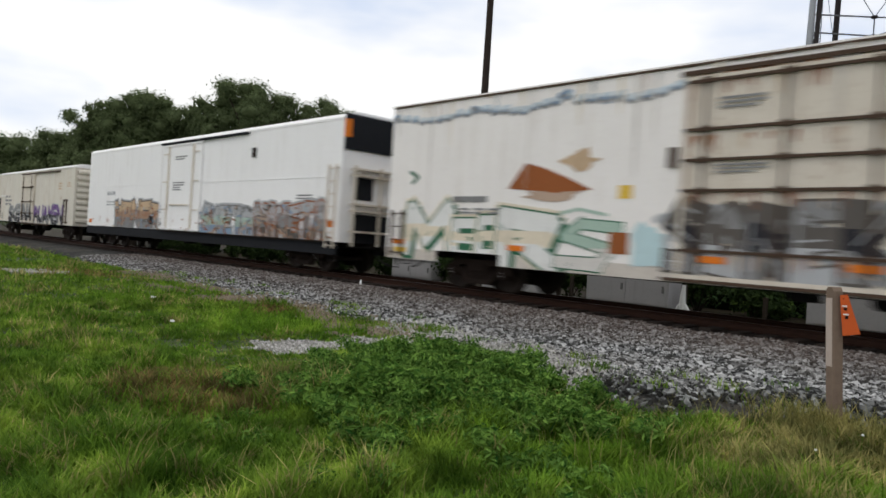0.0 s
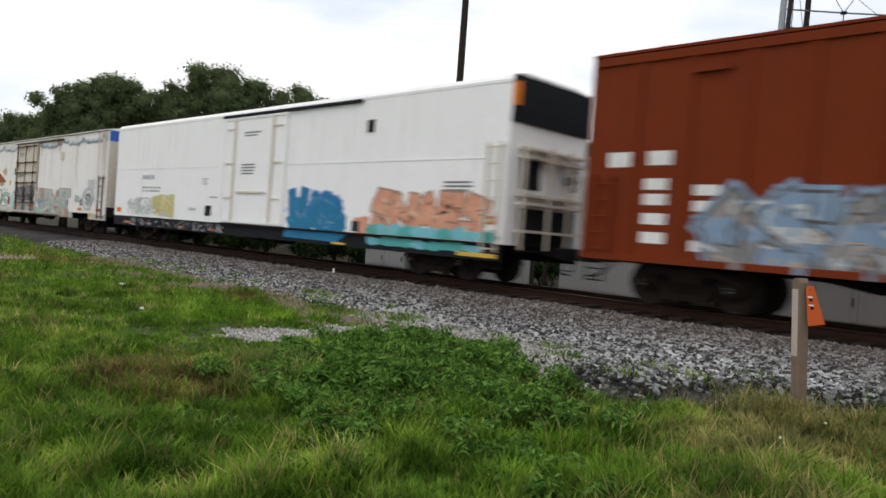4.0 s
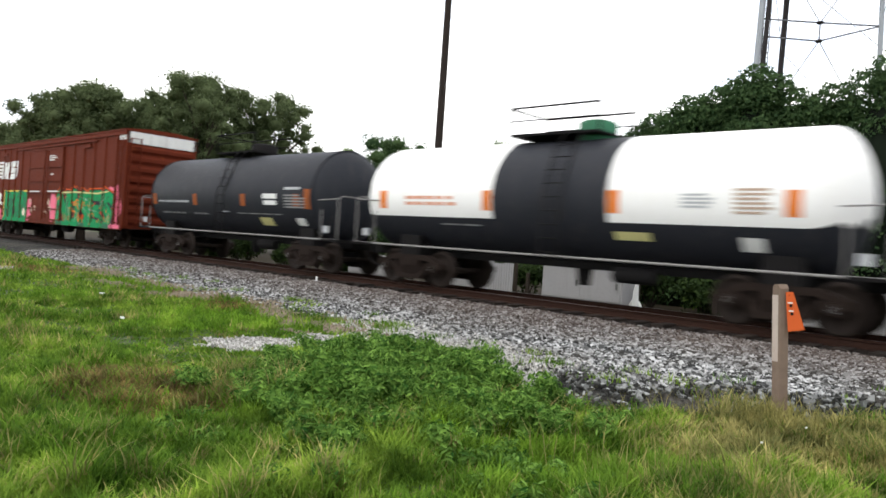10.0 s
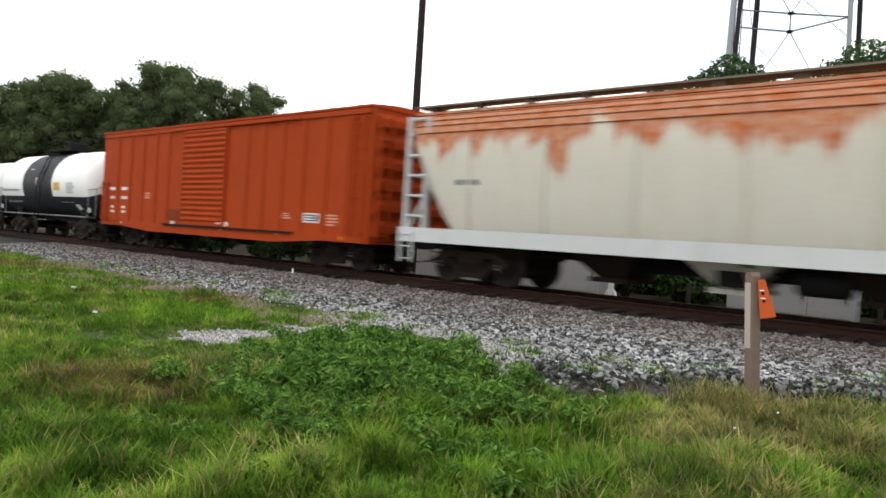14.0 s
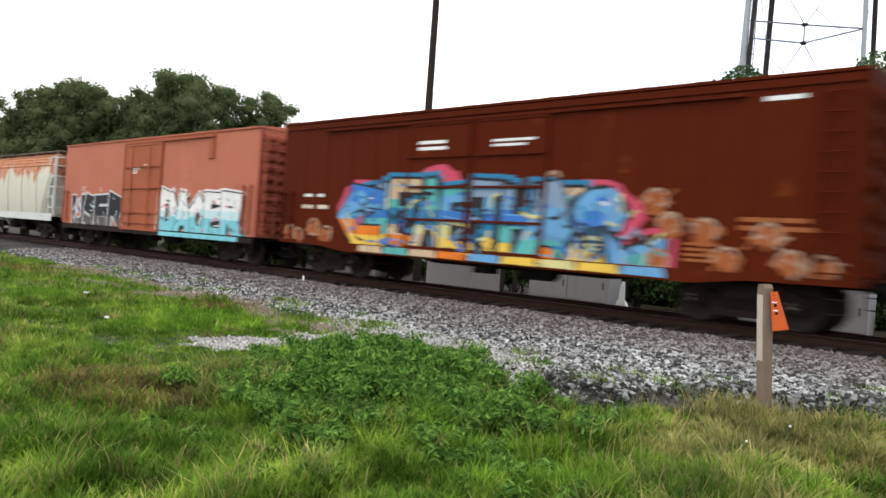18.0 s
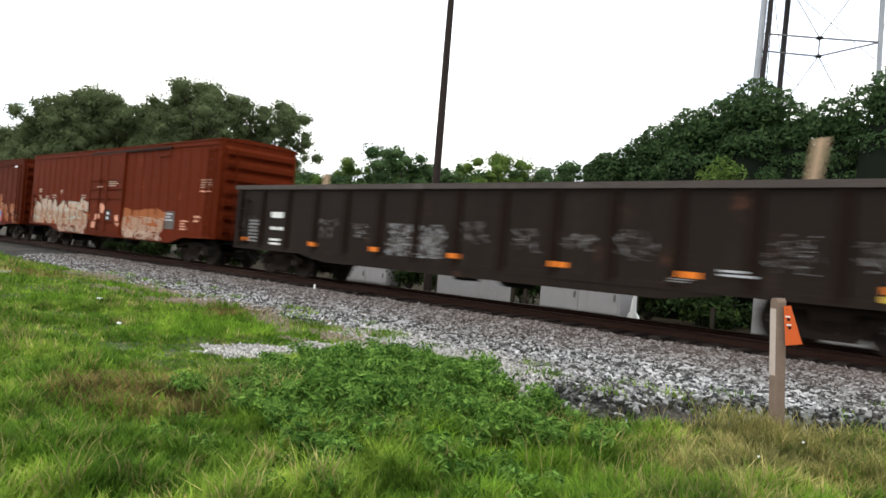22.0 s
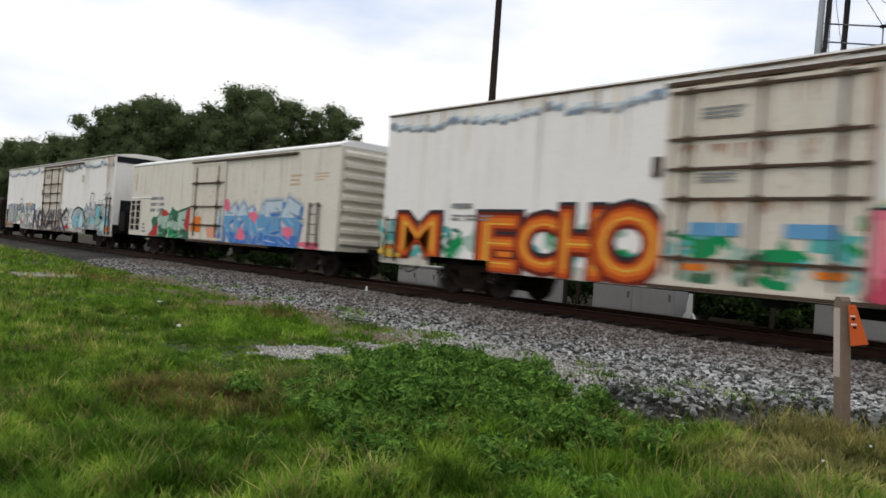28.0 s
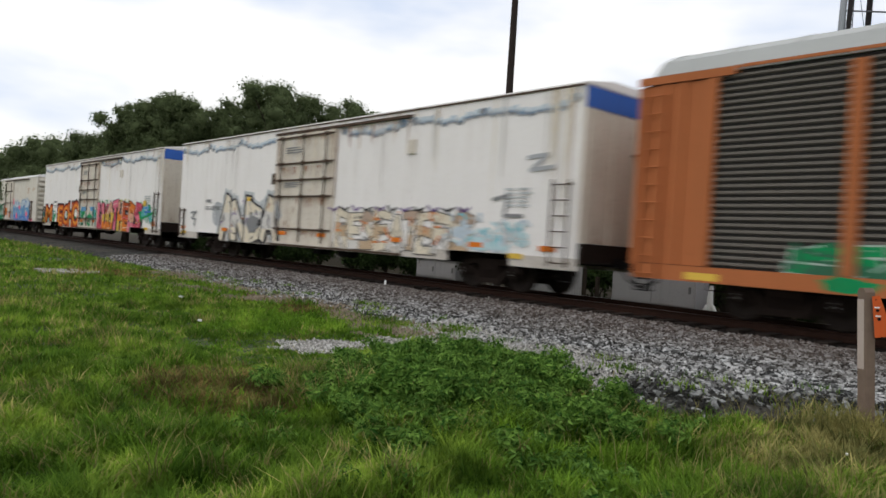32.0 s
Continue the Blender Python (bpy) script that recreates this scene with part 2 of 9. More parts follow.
def soil_mat():
    m, n, l, b = node_mat("soil_under_grass")
    co = n.new("ShaderNodeTexCoord").outputs["Object"]
    big, mid, fine = noise_node(n, l, co, 0.35, 5), noise_node(n, l, co, 2.1, 5), noise_node(n, l, co, 26, 6, 0.75)
    c = mix_node(n, l, ramp_node(n, l, big, 0.4, 0.65), (0.040, 0.070, 0.012), (0.062, 0.084, 0.018))
    c = mix_node(n, l, ramp_node(n, l, mid, 0.55, 0.8), c, (0.092, 0.078, 0.036))
    c = mix_node(n, l, fine, mix_node(n, l, 0.55, c, (0.022, 0.032, 0.008)), c)
    l.new(c, b.inputs["Base Color"])
    b.inputs["Roughness"].default_value = 0.95
    bump_node(n, l, b, fine, 0.8, 0.04)
    return m


def gravel_mat(name, a, b_, rust=0.0):
    m, n, l, b = node_mat(name)
    co = n.new("ShaderNodeTexCoord").outputs["Object"]
    v = n.new("ShaderNodeTexVoronoi")
    v.inputs["Scale"].default_value = 19
    l.new(co, v.inputs["Vector"])
    sep = n.new("ShaderNodeSeparateColor")
    l.new(v.outputs["Color"], sep.inputs["Color"])
    c = mix_node(n, l, sep.outputs[0], a, b_)
    # gaps between the stones coloured dark, as the shade in them
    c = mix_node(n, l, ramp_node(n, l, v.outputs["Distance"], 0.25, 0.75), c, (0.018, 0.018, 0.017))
    c = mix_node(n, l, ramp_node(n, l, noise_node(n, l, co, 0.5, 5), 0.45, 0.7), c, mix_node(n, l, 0.5, c, (0.13, 0.115, 0.09)))
    xyz = n.new("ShaderNodeSeparateXYZ")
    l.new(co, xyz.inputs["Vector"])
    shade_dust = n.new("ShaderNodeMapRange")  # shade under the train put into the colour, with brake dust by the rails
    shade_dust.inputs["From Min"].default_value, shade_dust.inputs["From Max"].default_value, shade_dust.inputs["To Max"].default_value = 12.2, 13.4, 0.85
    l.new(xyz.outputs["Y"], shade_dust.inputs["Value"])
    c = mix_node(n, l, shade_dust.outputs["Result"], c, (0.016, 0.011, 0.009))
    l.new(c, b.inputs["Base Color"])
    b.inputs["Roughness"].default_value = 0.95
    b.inputs["Specular IOR Level"].default_value = 0.1
    bump_node(n, l, b, v.outputs["Distance"], 1.0, -0.05)
    return m


SOIL = soil_mat()
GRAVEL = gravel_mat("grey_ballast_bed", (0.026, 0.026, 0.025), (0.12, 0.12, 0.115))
xs = [-3000, -1200, -500, -250, -140, -100, -80] + frange(-64, 12, 0.5) + [18, 30, 60, 120, 300, 900, 3000]
ys = [-3000, -900, -300, -100, -40, -20, -10, -5] + frange(-2, 12, 0.35) + [14, 17, 22, 30, 45, 70, 110, 200, 500, 1200, 3000]
ground = sheet("ground", xs, ys, ground_z, SOIL, "rough green grass verge with bare brown patches beside the track", "ground")


def ballast_z(x, y):
    e = gravel_edge(x)
    if y <= TRACK_Y:
        k = max(0.0, min(1.0, (x + 7.5) / 2.5))  # the bed ends in a low bank on the open side
        prof = [(e - 0.6, -0.15), (e - 0.1, 0.03), (e + 0.45, 0.11 + 0.13 * k), (11.3, 0.21 + 0.06 * k), (12.8, 0.285), (13.3, 0.295), (13.7, 0.34), (TRACK_Y + 0.01, 0.35)]
    else:
        prof = [(TRACK_Y, 0.35), (16.4, 0.345), (18.4, 0.08), (19.2, -0.1)]
    z = prof[-1][1]
    for (ya, za), (yb, zb) in zip(prof, prof[1:]):
        if y <= yb:
            z = za + (zb - za) * max(0.0, min(1.0, (y - ya) / max(1e-6, yb - ya)))
            break
    return z + 0.03 * noise.noise((x * 1.1, y * 1.1, 0.4)) + 0.018 * noise.noise((x * 3.1, y * 3.1, 5.4))


bx = [-1500, -500, -220, -140, -100, -80] + frange(-64, 8, 0.4) + [14, 30, 80, 220, 800]
by = frange(5.6, 13.6, 0.25) + [13.75, 14.2, 15, 15.8, 16.4, 17, 18.4, 19.2]
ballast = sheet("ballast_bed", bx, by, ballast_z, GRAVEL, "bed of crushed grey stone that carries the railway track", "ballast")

# crushed stone lying loose on the bed
STONE_M, sn_, sl_, sb_ = node_mat("crushed_stone")
geo_ = sn_.new("ShaderNodeNewGeometry")
sco_ = sn_.new("ShaderNodeTexCoord").outputs["Object"]
stone_c = ramp_node(sn_, sl_, geo_.outputs["Random Per Island"], 0.30, 1.0, (0.016, 0.017, 0.017, 1), (0.53, 0.53, 0.52, 1))
sep_ = sn_.new("ShaderNodeSeparateXYZ")
sl_.new(sco_, sep_.inputs["Vector"])
rub_ = sn_.new("ShaderNodeMapRange")  # brake dust and rust lie on the stones near the rails
rub_.inputs["From Min"].default_value, rub_.inputs["From Max"].default_value, rub_.inputs["To Max"].default_value = 9.6, 12.4, 0.95
sl_.new(sep_.outputs["Y"], rub_.inputs["Value"])
stone_c = mix_node(sn_, sl_, ramp_node(sn_, sl_, noise_node(sn_, sl_, sco_, 0.6, 5), 0.42, 0.66), stone_c, mix_node(sn_, sl_, 0.35, stone_c, (0.085, 0.070, 0.052)))
stone_c = mix_node(sn_, sl_, rub_.outputs["Result"], stone_c, mix_node(sn_, sl_, 0.66, stone_c, (0.088, 0.058, 0.044)))
sl_.new(stone_c, sb_.inputs["Base Color"])
sb_.inputs["Roughness"].default_value = 0.85
bump_node(sn_, sl_, sb_, noise_node(sn_, sl_, sco_, 60, 3), 0.4, 0.005)


def scatter_stones(name, places, sizes, label, rng, mat=STONE_M, blocky=False):
    """Broken stones: jittered octahedra, or blocky ones with eight corners."""
    n = len(places)
    if blocky:
        base = np.array([(x, y, z) for x in (-0.72, 0.72) for y in (-0.72, 0.72) for z in (-0.72, 0.72)])
        tri = np.array([(0, 1, 3), (0, 3, 2), (4, 6, 7), (4, 7, 5), (0, 4, 5), (0, 5, 1), (2, 3, 7), (2, 7, 6), (0, 2, 6), (0, 6, 4), (1, 5, 7), (1, 7, 3)])
        v = base[None] * (0.62 + 0.55 * rng.random((n, 8, 1))) + 0.20 * rng.normal(size=(n, 8, 3))
    else:
        base = np.array([(1, 0, 0), (-1, 0, 0), (0, 1, 0), (0, -1, 0), (0, 0, 1), (0, 0, -1)], float)
        tri = np.array([(0, 2, 4), (2, 1, 4), (1, 3, 4), (3, 0, 4), (2, 0, 5), (1, 2, 5), (3, 1, 5), (0, 3, 5)])
        v = base[None] * (0.6 + 0.7 * rng.random((n, 6, 1))) + 0.28 * rng.normal(size=(n, 6, 3))
    v *= (sizes[:, None] * (0.6 + 0.8 * rng.random((n, 3))) * (1, 1, 0.8))[:, None]
    for i, j in ((1, 2), (0, 1)):
        a = rng.random(n) * 6.283
        ca, sa = np.cos(a)[:, None], np.sin(a)[:, None]
        p, q = v[..., i].copy(), v[..., j].copy()
        v[..., i], v[..., j] = p * ca - q * sa, p * sa + q * ca
    v = v + places[:, None]
    k = len(base)
    f = (tri[None] + k * np.arange(n)[:, None, None]).reshape(-1, 3)
    ob = new(name, cloud_mesh(name, v.reshape(-1, 3), f, mat))
    return tagged(ob, label, "gravel", kind="stuff")


rng = np.random.default_rng(4)
spots = []
while len(spots) < 72000:
    x = -36 * rng.random() ** 1.75 + 1.5
    y = 6.0 + 7.6 * rng.random()
    e = gravel_edge(x) + 0.35 * noise.noise((x * 1.3, 0.0, 2.2))
    keep = (y - e) / 0.7 + 0.25
    if keep < rng.random() or y > 13.15 or (-10.6 < x < -4.9 and y < e + 0.9 + 0.5 * noise.noise((x, y, 3.3)) and rng.random() < 0.85):
        continue
    spots.append((x, y, ballast_z(x, y) + 0.006))
spots = np.array(spots)
near = np.hypot(spots[:, 0] + 1, spots[:, 1]) * (spots[:, 1] > 8.2)
foot = np.array([x > -6.2 and y - gravel_edge(x) < 0.75 + 0.25 * noise.noise((x * 2, y * 2, 6)) for x, y, _ in spots])
big = np.clip((spots[:, 0] + 6.5) / 3, 0, 1)
sizes = 0.019 + 0.020 * rng.random(len(spots)) + 0.0004 * near + 0.007 * big * (spots[:, 1] < 10.5)
scatter_stones("ballast_stones", spots[~foot], sizes[~foot], "loose crushed grey ballast stones", rng, blocky=True)
# darker copy of the stone for the foot of the bank
DARK_STONE = STONE_M.copy()
DARK_STONE.name = "dark_crushed_stone"
for nd in DARK_STONE.node_tree.nodes:
    if nd.type == "VALTORGB" and nd.color_ramp.elements[0].position > 0.25 and nd.color_ramp.elements[1].position > 0.9:
        nd.color_ramp.elements[0].position, nd.color_ramp.elements[0].color, nd.color_ramp.elements[1].color = 0.45, (0.010, 0.011, 0.010, 1), (0.34, 0.35, 0.34, 1)
scatter_stones("dirty_stones", spots[foot], sizes[foot] * 0.9, "dark ballast stones at the foot of the bank", rng, DARK_STONE, True)

# paler, finer stone in the strip that crosses the grass
DIRT_M = plain("trodden_dirt_and_grit", (0.225, 0.185, 0.135), 0.95, 0, 0.35, 1.7, 0.5)


def bare(x, y):
    """Whether the ground is trodden bare between the grass and the ballast."""
    d = gravel_edge(x) - y
    return -26 < x < -8.5 and d < 1.5 and noise.noise((x * 0.55, y * 1.6, 13.0)) > -0.12 + 0.38 * max(0.0, d - 0.5)


grit = []
while len(grit) < 9000:
    x = -26 + 17.5 * rng.random()
    y = gravel_edge(x) - 1.5 + 1.9 * rng.random()
    if bare(x + 0.1 * rng.normal(), y + 0.06 * rng.normal()):
        grit.append((x, y, max(ballast_z(x, y), ground_z(x, y)) + 0.002))
scatter_stones("dirt_grit", np.array(grit), 0.022 + 0.028 * rng.random(len(grit)), "brown trodden dirt and grit at the edge of the grass", rng, DIRT_M)
PALE_STONE = STONE_M.copy()
PALE_STONE.name = "pale_crushed_stone"
for nd in PALE_STONE.node_tree.nodes:
    if nd.type == "VALTORGB" and nd.color_ramp.elements[1].position > 0.9:
        nd.color_ramp.elements[0].position, nd.color_ramp.elements[0].color, nd.color_ramp.elements[1].color = 0.1, (0.20, 0.19, 0.175, 1), (0.60, 0.585, 0.55, 1)
pale = []
while len(pale) < 6000:
    x, y = -10.6 + 2.9 * rng.random(), 4.7 + 3.5 * rng.random()
    if in_patch(x + 0.5 * noise.noise((x * 2, y * 2, 1)), y + 0.5 * noise.noise((x * 2, y * 2, 9))):
        pale.append((x, y, ground_z(x, y) + 0.012 + 0.02 * rng.random()))
while len(pale) < 20000:
    x = -10.6 + 5.8 * rng.random()
    y = gravel_edge(x) - 0.25 + 1.6 * rng.random() ** 1.2
    pale.append((x, y, max(ballast_z(x, y), ground_z(x, y)) + 0.012))
scatter_stones("gravel_strip", np.array(pale), 0.013 + 0.014 * rng.random(len(pale)), "strip of pale fine crushed stone beside the grass", rng, PALE_STONE)

# rails and sleepers
RAIL_M = plain("rusty_rail", (0.038, 0.018, 0.012), 0.8, 0.3, 0.3, 5, 0.3)
SHINE_M = plain("worn_rail_head", (0.30, 0.28, 0.26), 0.35, 0.9, 0.1, 8, 0.05)
TIE_M = plain("weathered_sleeper_wood", (0.034, 0.025, 0.020), 0.9, 0, 0.35, 5, 0.5, rand=0.5)
rail_prof = [(-0.070, -0.17), (0.070, -0.17), (0.070, -0.158), (0.012, -0.14), (0.009, -0.05), (0.034, -0.036), (0.036, -0.006), (0.026, 0.0), (-0.026, 0.0), (-0.036, -0.006), (-0.034, -0.036), (-0.009, -0.05), (-0.012, -0.14), (-0.070, -0.158)]
for dy in (-0.755, 0.755):
    sh = Shape()
    n = len(rail_prof)
    pts = [(x, TRACK_Y + dy + p, RAIL + q) for x in (-1500, 800) for p, q in rail_prof]
    for i in range(n):
        sh.faces([pts[i], pts[(i + 1) % n], pts[n + (i + 1) % n], pts[n + i]], [(0, 1, 2, 3)], 1 if i == 7 else 0)
    thing("rail", "rust-brown steel rail with a worn bright head", "rail", "rails of the track", shape=sh, mats=[RAIL_M, SHINE_M], kind="structure")

# ---- the train ----
TRAVEL = [(0, 2.11), (4, 43.86), (8, 85.41), (12, 126.50), (16, 167.44), (20, 208.45), (24, 249.34), (28, 290.72), (32, 332.30)]
CARS, WHEELS_A, WHEELS_B = [], [], []
WHEEL_R = 0.457


def side_frame_mesh():
    s = Shape()
    top = [(-1.18, 0.46), (-1.16, 0.60), (-0.62, 0.80), (0.62, 0.80), (1.16, 0.60), (1.18, 0.46), (1.02, 0.46), (0.98, 0.54), (0.58, 0.66), (-0.58, 0.66), (-0.98, 0.54), (-1.02, 0.46)]
    low = [(-0.74, 0.58), (-0.62, 0.58), (-0.36, 0.30), (0.36, 0.30), (0.62, 0.58), (0.74, 0.58), (0.44, 0.18), (-0.44, 0.18)]
    for poly in (top, low):
        h = len(poly) // 2
        # drawn in convex slices
        for i in range(h - 1 if poly is top else 0):
            a, b = poly[i], poly[i + 1]
            c, d = poly[len(poly) - 2 - i], poly[len(poly) - 1 - i]
            s.prism([a, b, c, d], -0.09, 0.09, "y")
    for sx in (-1, 1):
        s.prism([(sx * 0.74, 0.60), (sx * 0.60, 0.60), (sx * 0.36, 0.30), (sx * 0.44, 0.18)], -0.08, 0.08, "y")
        s.box(sx * 0.34 - 0.05, sx * 0.34 + 0.05, -0.085, 0.085, 0.28, 0.70)
        s.box(sx * 0.89 - 0.15, sx * 0.89 + 0.15, -0.10, 0.10, 0.34, 0.58)
    s.box(-0.44, 0.44, -0.10, 0.10, 0.18, 0.30)
    for x in (-0.2, -0.07, 0.07, 0.2):
        s.tube([(x, -0.06, 0.29), (x, -0.06, 0.52)], 0.055, 8)
    s.box(-0.28, 0.28, -0.12, 0.12, 0.52, 0.70)
    return s.mesh("side_frame", STEEL_BROWN)


def wheelset_mesh():
    s = Shape()
    s.lathe([(-1.16, 0.07), (-1.10, 0.11), (-0.95, 0.11), (-0.93, 0.075), (0.93, 0.075), (0.95, 0.11), (1.10, 0.11), (1.16, 0.07)], (0, 0, 0), "y", 14)
    for sy in (-1, 1):
        prof = [(sy * 0.69, 0.10), (sy * 0.69, 0.475), (sy * 0.715, 0.482), (sy * 0.73, WHEEL_R), (sy * 0.82, WHEEL_R - 0.006), (sy * 0.82, 0.40), (sy * 0.775, 0.38), (sy * 0.765, 0.18), (sy * 0.83, 0.15), (sy * 0.83, 0.08)]
        s.lathe(prof if sy > 0 else prof, (0, 0, 0), "y", 28)
        for j in range(3):
            a = j * 2.094
            s.box(math.sin(a) * 0.05 - 0.012, math.sin(a) * 0.05 + 0.012, sy * 1.17 - 0.02, sy * 1.17 + 0.02, math.cos(a) * 0.05 - 0.012, math.cos(a) * 0.05 + 0.012, 1)
    return s.mesh("wheelset", [WHEEL_M, TREAD_M])


def bolster_mesh():
    s = Shape()
    s.box(-0.22, 0.22, -1.0, 1.0, 0.46, 0.66)
    s.lathe([(0.64, 0.30), (0.74, 0.30)], (0, 0, 0), "z", 16)
    for sx in (-1, 1):
        s.box(sx * 0.44 - 0.04, sx * 0.44 + 0.04, -0.95, 0.95, 0.34, 0.46)
        s.box(sx * 0.40 - 0.03, sx * 0.40 + 0.03, -0.78, -0.70, 0.32, 0.60)
        s.box(sx * 0.40 - 0.03, sx * 0.40 + 0.03, 0.70, 0.78, 0.32, 0.60)
    return s.mesh("truck", STEEL_DARK)


FRAME_MESH, WHEELSET_MESH, BOLSTER_MESH = side_frame_mesh(), wheelset_mesh(), bolster_mesh()


def coupler_mesh():
    s = Shape()
    s.box(0, 0.55, -0.10, 0.10, 0.78, 0.98)
    s.prism([(0.50, -0.16), (0.72, -0.20), (0.88, -0.12), (0.80, -0.02), (0.92, 0.10), (0.78, 0.18), (0.50, 0.16)], 0.74, 1.02, "z")
    s.tube([(0.3, -0.32, 0.75), (0.5, -0.36, 0.55), (0.8, -0.38, 0.42), (1.0, -0.36, 0.40)], 0.025, 6)
    return s.mesh("coupler", STEEL_DARK)


COUPLER_MESH = coupler_mesh()


class Car:
    """A rail car on the axis of the track; u is the place along the train, x = u - c in the car."""

    def __init__(self, name, label, u0, u1, zb, zt, half=1.55, category="rail car"):
        self.u0, self.u1, self.zb, self.zt, self.w = u0, u1, zb, zt, half
        self.c = (u0 + u1) / 2
        self.h = (u1 - u0) / 2
        self.root = thing(name, label, category, "cars of the freight train")
        self.bands, self.gaps, self.foot = [], [], zb
        CARS.append(self)

    def x(self, u):
        return u - self.c

    def part(self, name, shape, mats, label="", parent=None, at=(0, 0, 0)):
        return part(name, shape, mats, parent or self.root, label, at)

    def running_gear(self, inset=2.3, reach=0.85, sill=True, mat=STEEL_DARK):
        """Trucks, couplers, centre sill and air pipes."""
        for sx in (-1, 1):
            t = self.part("truck", BOLSTER_MESH, None, "grimy dark steel truck", at=(sx * (self.h - inset), 0, 0))
            for y in (-1.0, 1.0):
                part("side_frame", FRAME_MESH, None, t, at=(0, y, 0))
            for dx, bag in ((-0.89, WHEELS_A), (0.89, WHEELS_B)):
                bag.append(part("wheelset", WHEELSET_MESH, None, t, at=(dx, 0, WHEEL_R)))
            c = self.part("coupler", COUPLER_MESH, None, "dark cast steel coupler", at=(sx * (self.h + reach - 0.86), 0, 0))
            if sx < 0:
                c.rotation_euler = (0, 0, math.pi)
        if sill:
            s = Shape()
            s.prism([(-self.h - reach + 0.75, 0.82), (-self.h - reach + 0.75, 1.02), (self.h + reach - 0.75, 1.02), (self.h + reach - 0.75, 0.82), (self.h - 4.4, 0.76), (self.h - 5.2, 0.62), (-self.h + 5.2, 0.62), (-self.h + 4.4, 0.76)], -0.26, 0.26, "y")
            n = int(self.h * 2 / 1.6)
            for i in range(1, n):
                x = -self.h + i * 2 * self.h / n
                s.prism([(-self.w + 0.08, self.zb + 0.02), (self.w - 0.08, self.zb + 0.02), (0.3, max(0.74, self.zb - 0.22)), (-0.3, max(0.74, self.zb - 0.22))], x - 0.05, x + 0.05, "x")
            self.part("centre_sill", s, mat, "dark steel centre sill with cross bearers")
            s = Shape()
            s.lathe([(-0.45, 0.16), (-0.36, 0.21), (0.36, 0.21), (0.45, 0.16)], (1.2, -0.75, 0.66), "x", 14)
            s.tube([(-self.h + 1, -0.6, 0.80), (self.h - 1, -0.6, 0.80)], 0.03, 6)
            self.part("brake_gear", s, mat, "dark air brake cylinder and pipe")
            self.part("valve_box", Shape().box(-0.6, -0.1, -1.0, -0.61, 0.50, 0.80), mat)

    def shell(self, mat, name="body", label=""):
        s = Shape()
        s.prism([(-self.w, self.zb), (self.w, self.zb), (self.w, self.zt), (-self.w, self.zt)], -self.h, self.h, "x")
        return self.part(name, s, mat, label)

    def roof(self, mat, rise=0.14, lip=0.05, edge=0.07, ribs=14, label="", over=0.04):
        s = Shape()
        z, w = self.zt, self.w + lip
        s.prism([(-w, z + 0.003), (w, z + 0.003), (w, z + edge), (0.6, z + edge + rise), (-0.6, z + edge + rise), (-w, z + edge)], -self.h - over, self.h + over, "x")
        for i in range(ribs):
            x = -self.h + (i + 0.5) * 2 * self.h / ribs
            s.prism([(-w + 0.02, z + edge), (-0.6, z + edge + rise), (0.6, z + edge + rise), (w - 0.02, z + edge), (w - 0.02, z + edge + 0.02), (0.6, z + edge + rise + 0.03), (-0.6, z + edge + rise + 0.03), (-w + 0.02, z + edge + 0.02)], x - 0.04, x + 0.04, "x")
        return self.part("roof", s, mat, label)

    def end_ribs(self, mat, n=8, depth=0.09, top=0.0, label=""):
        """Pressed horizontal ribs on both ends."""
        for sx in (-1, 1):
            s = Shape()
            z0, z1 = self.zb + 0.12, self.zt - 0.08 - top
            step = (z1 - z0) / n
            for i in range(n):
                z = z0 + (i + 0.5) * step
                a = sx * (self.h + 0.002)
                b = sx * (self.h + depth)
                s.prism([(a, z - step * 0.42), (b, z - step * 0.16), (b, z + step * 0.16), (a, z + step * 0.42)], -self.w + 0.14, self.w - 0.14, "y")
            for sy in (-1, 1):
                s.box(min(a, sx * (self.h + 0.05)), max(a, sx * (self.h + 0.05)), sy * (self.w - 0.06) - 0.06, sy * (self.w - 0.06) + 0.06, self.zb, self.zt - 0.002)
            self.part("end_wall", s, mat, label)

    def posts(self, mat, us, width=0.10, depth=0.04, z0=None, z1=None, name="side_post"):
        """Upright posts on both sides, each a piece of its own."""
        z0, z1 = self.zb + 0.1 if z0 is None else z0, self.zt - 0.12 if z1 is None else z1
        s = Shape()
        s.prism([(-width / 2 - 0.03, 0.0), (width / 2 + 0.03, 0.0), (width / 2, -depth), (-width / 2, -depth)], z0, z1, "z")
        me = s.mesh(name, mat)
        for u in us:
            part(name, me, None, self.root, at=(self.x(u), -self.w - 0.001, 0))
            ob = part(name, me, None, self.root, at=(self.x(u), self.w + 0.001, 0))
            ob.rotation_euler = (0, 0, math.pi)
            self.bands.append((self.x(u) - width / 2 - 0.03, self.x(u) + width / 2 + 0.03, depth))

    def strip(self, mat, ua, ub, z0, z1, depth=0.03, name="side_rail", label="", both=True):
        for sy in (-1, 1) if both else (-1,):
            a, b = sy * (self.w + 0.002), sy * (self.w + depth)
            ob = self.part(name, Shape().box(self.x(ua), self.x(ub), min(a, b), max(a, b), z0, z1), mat, label)
        return ob

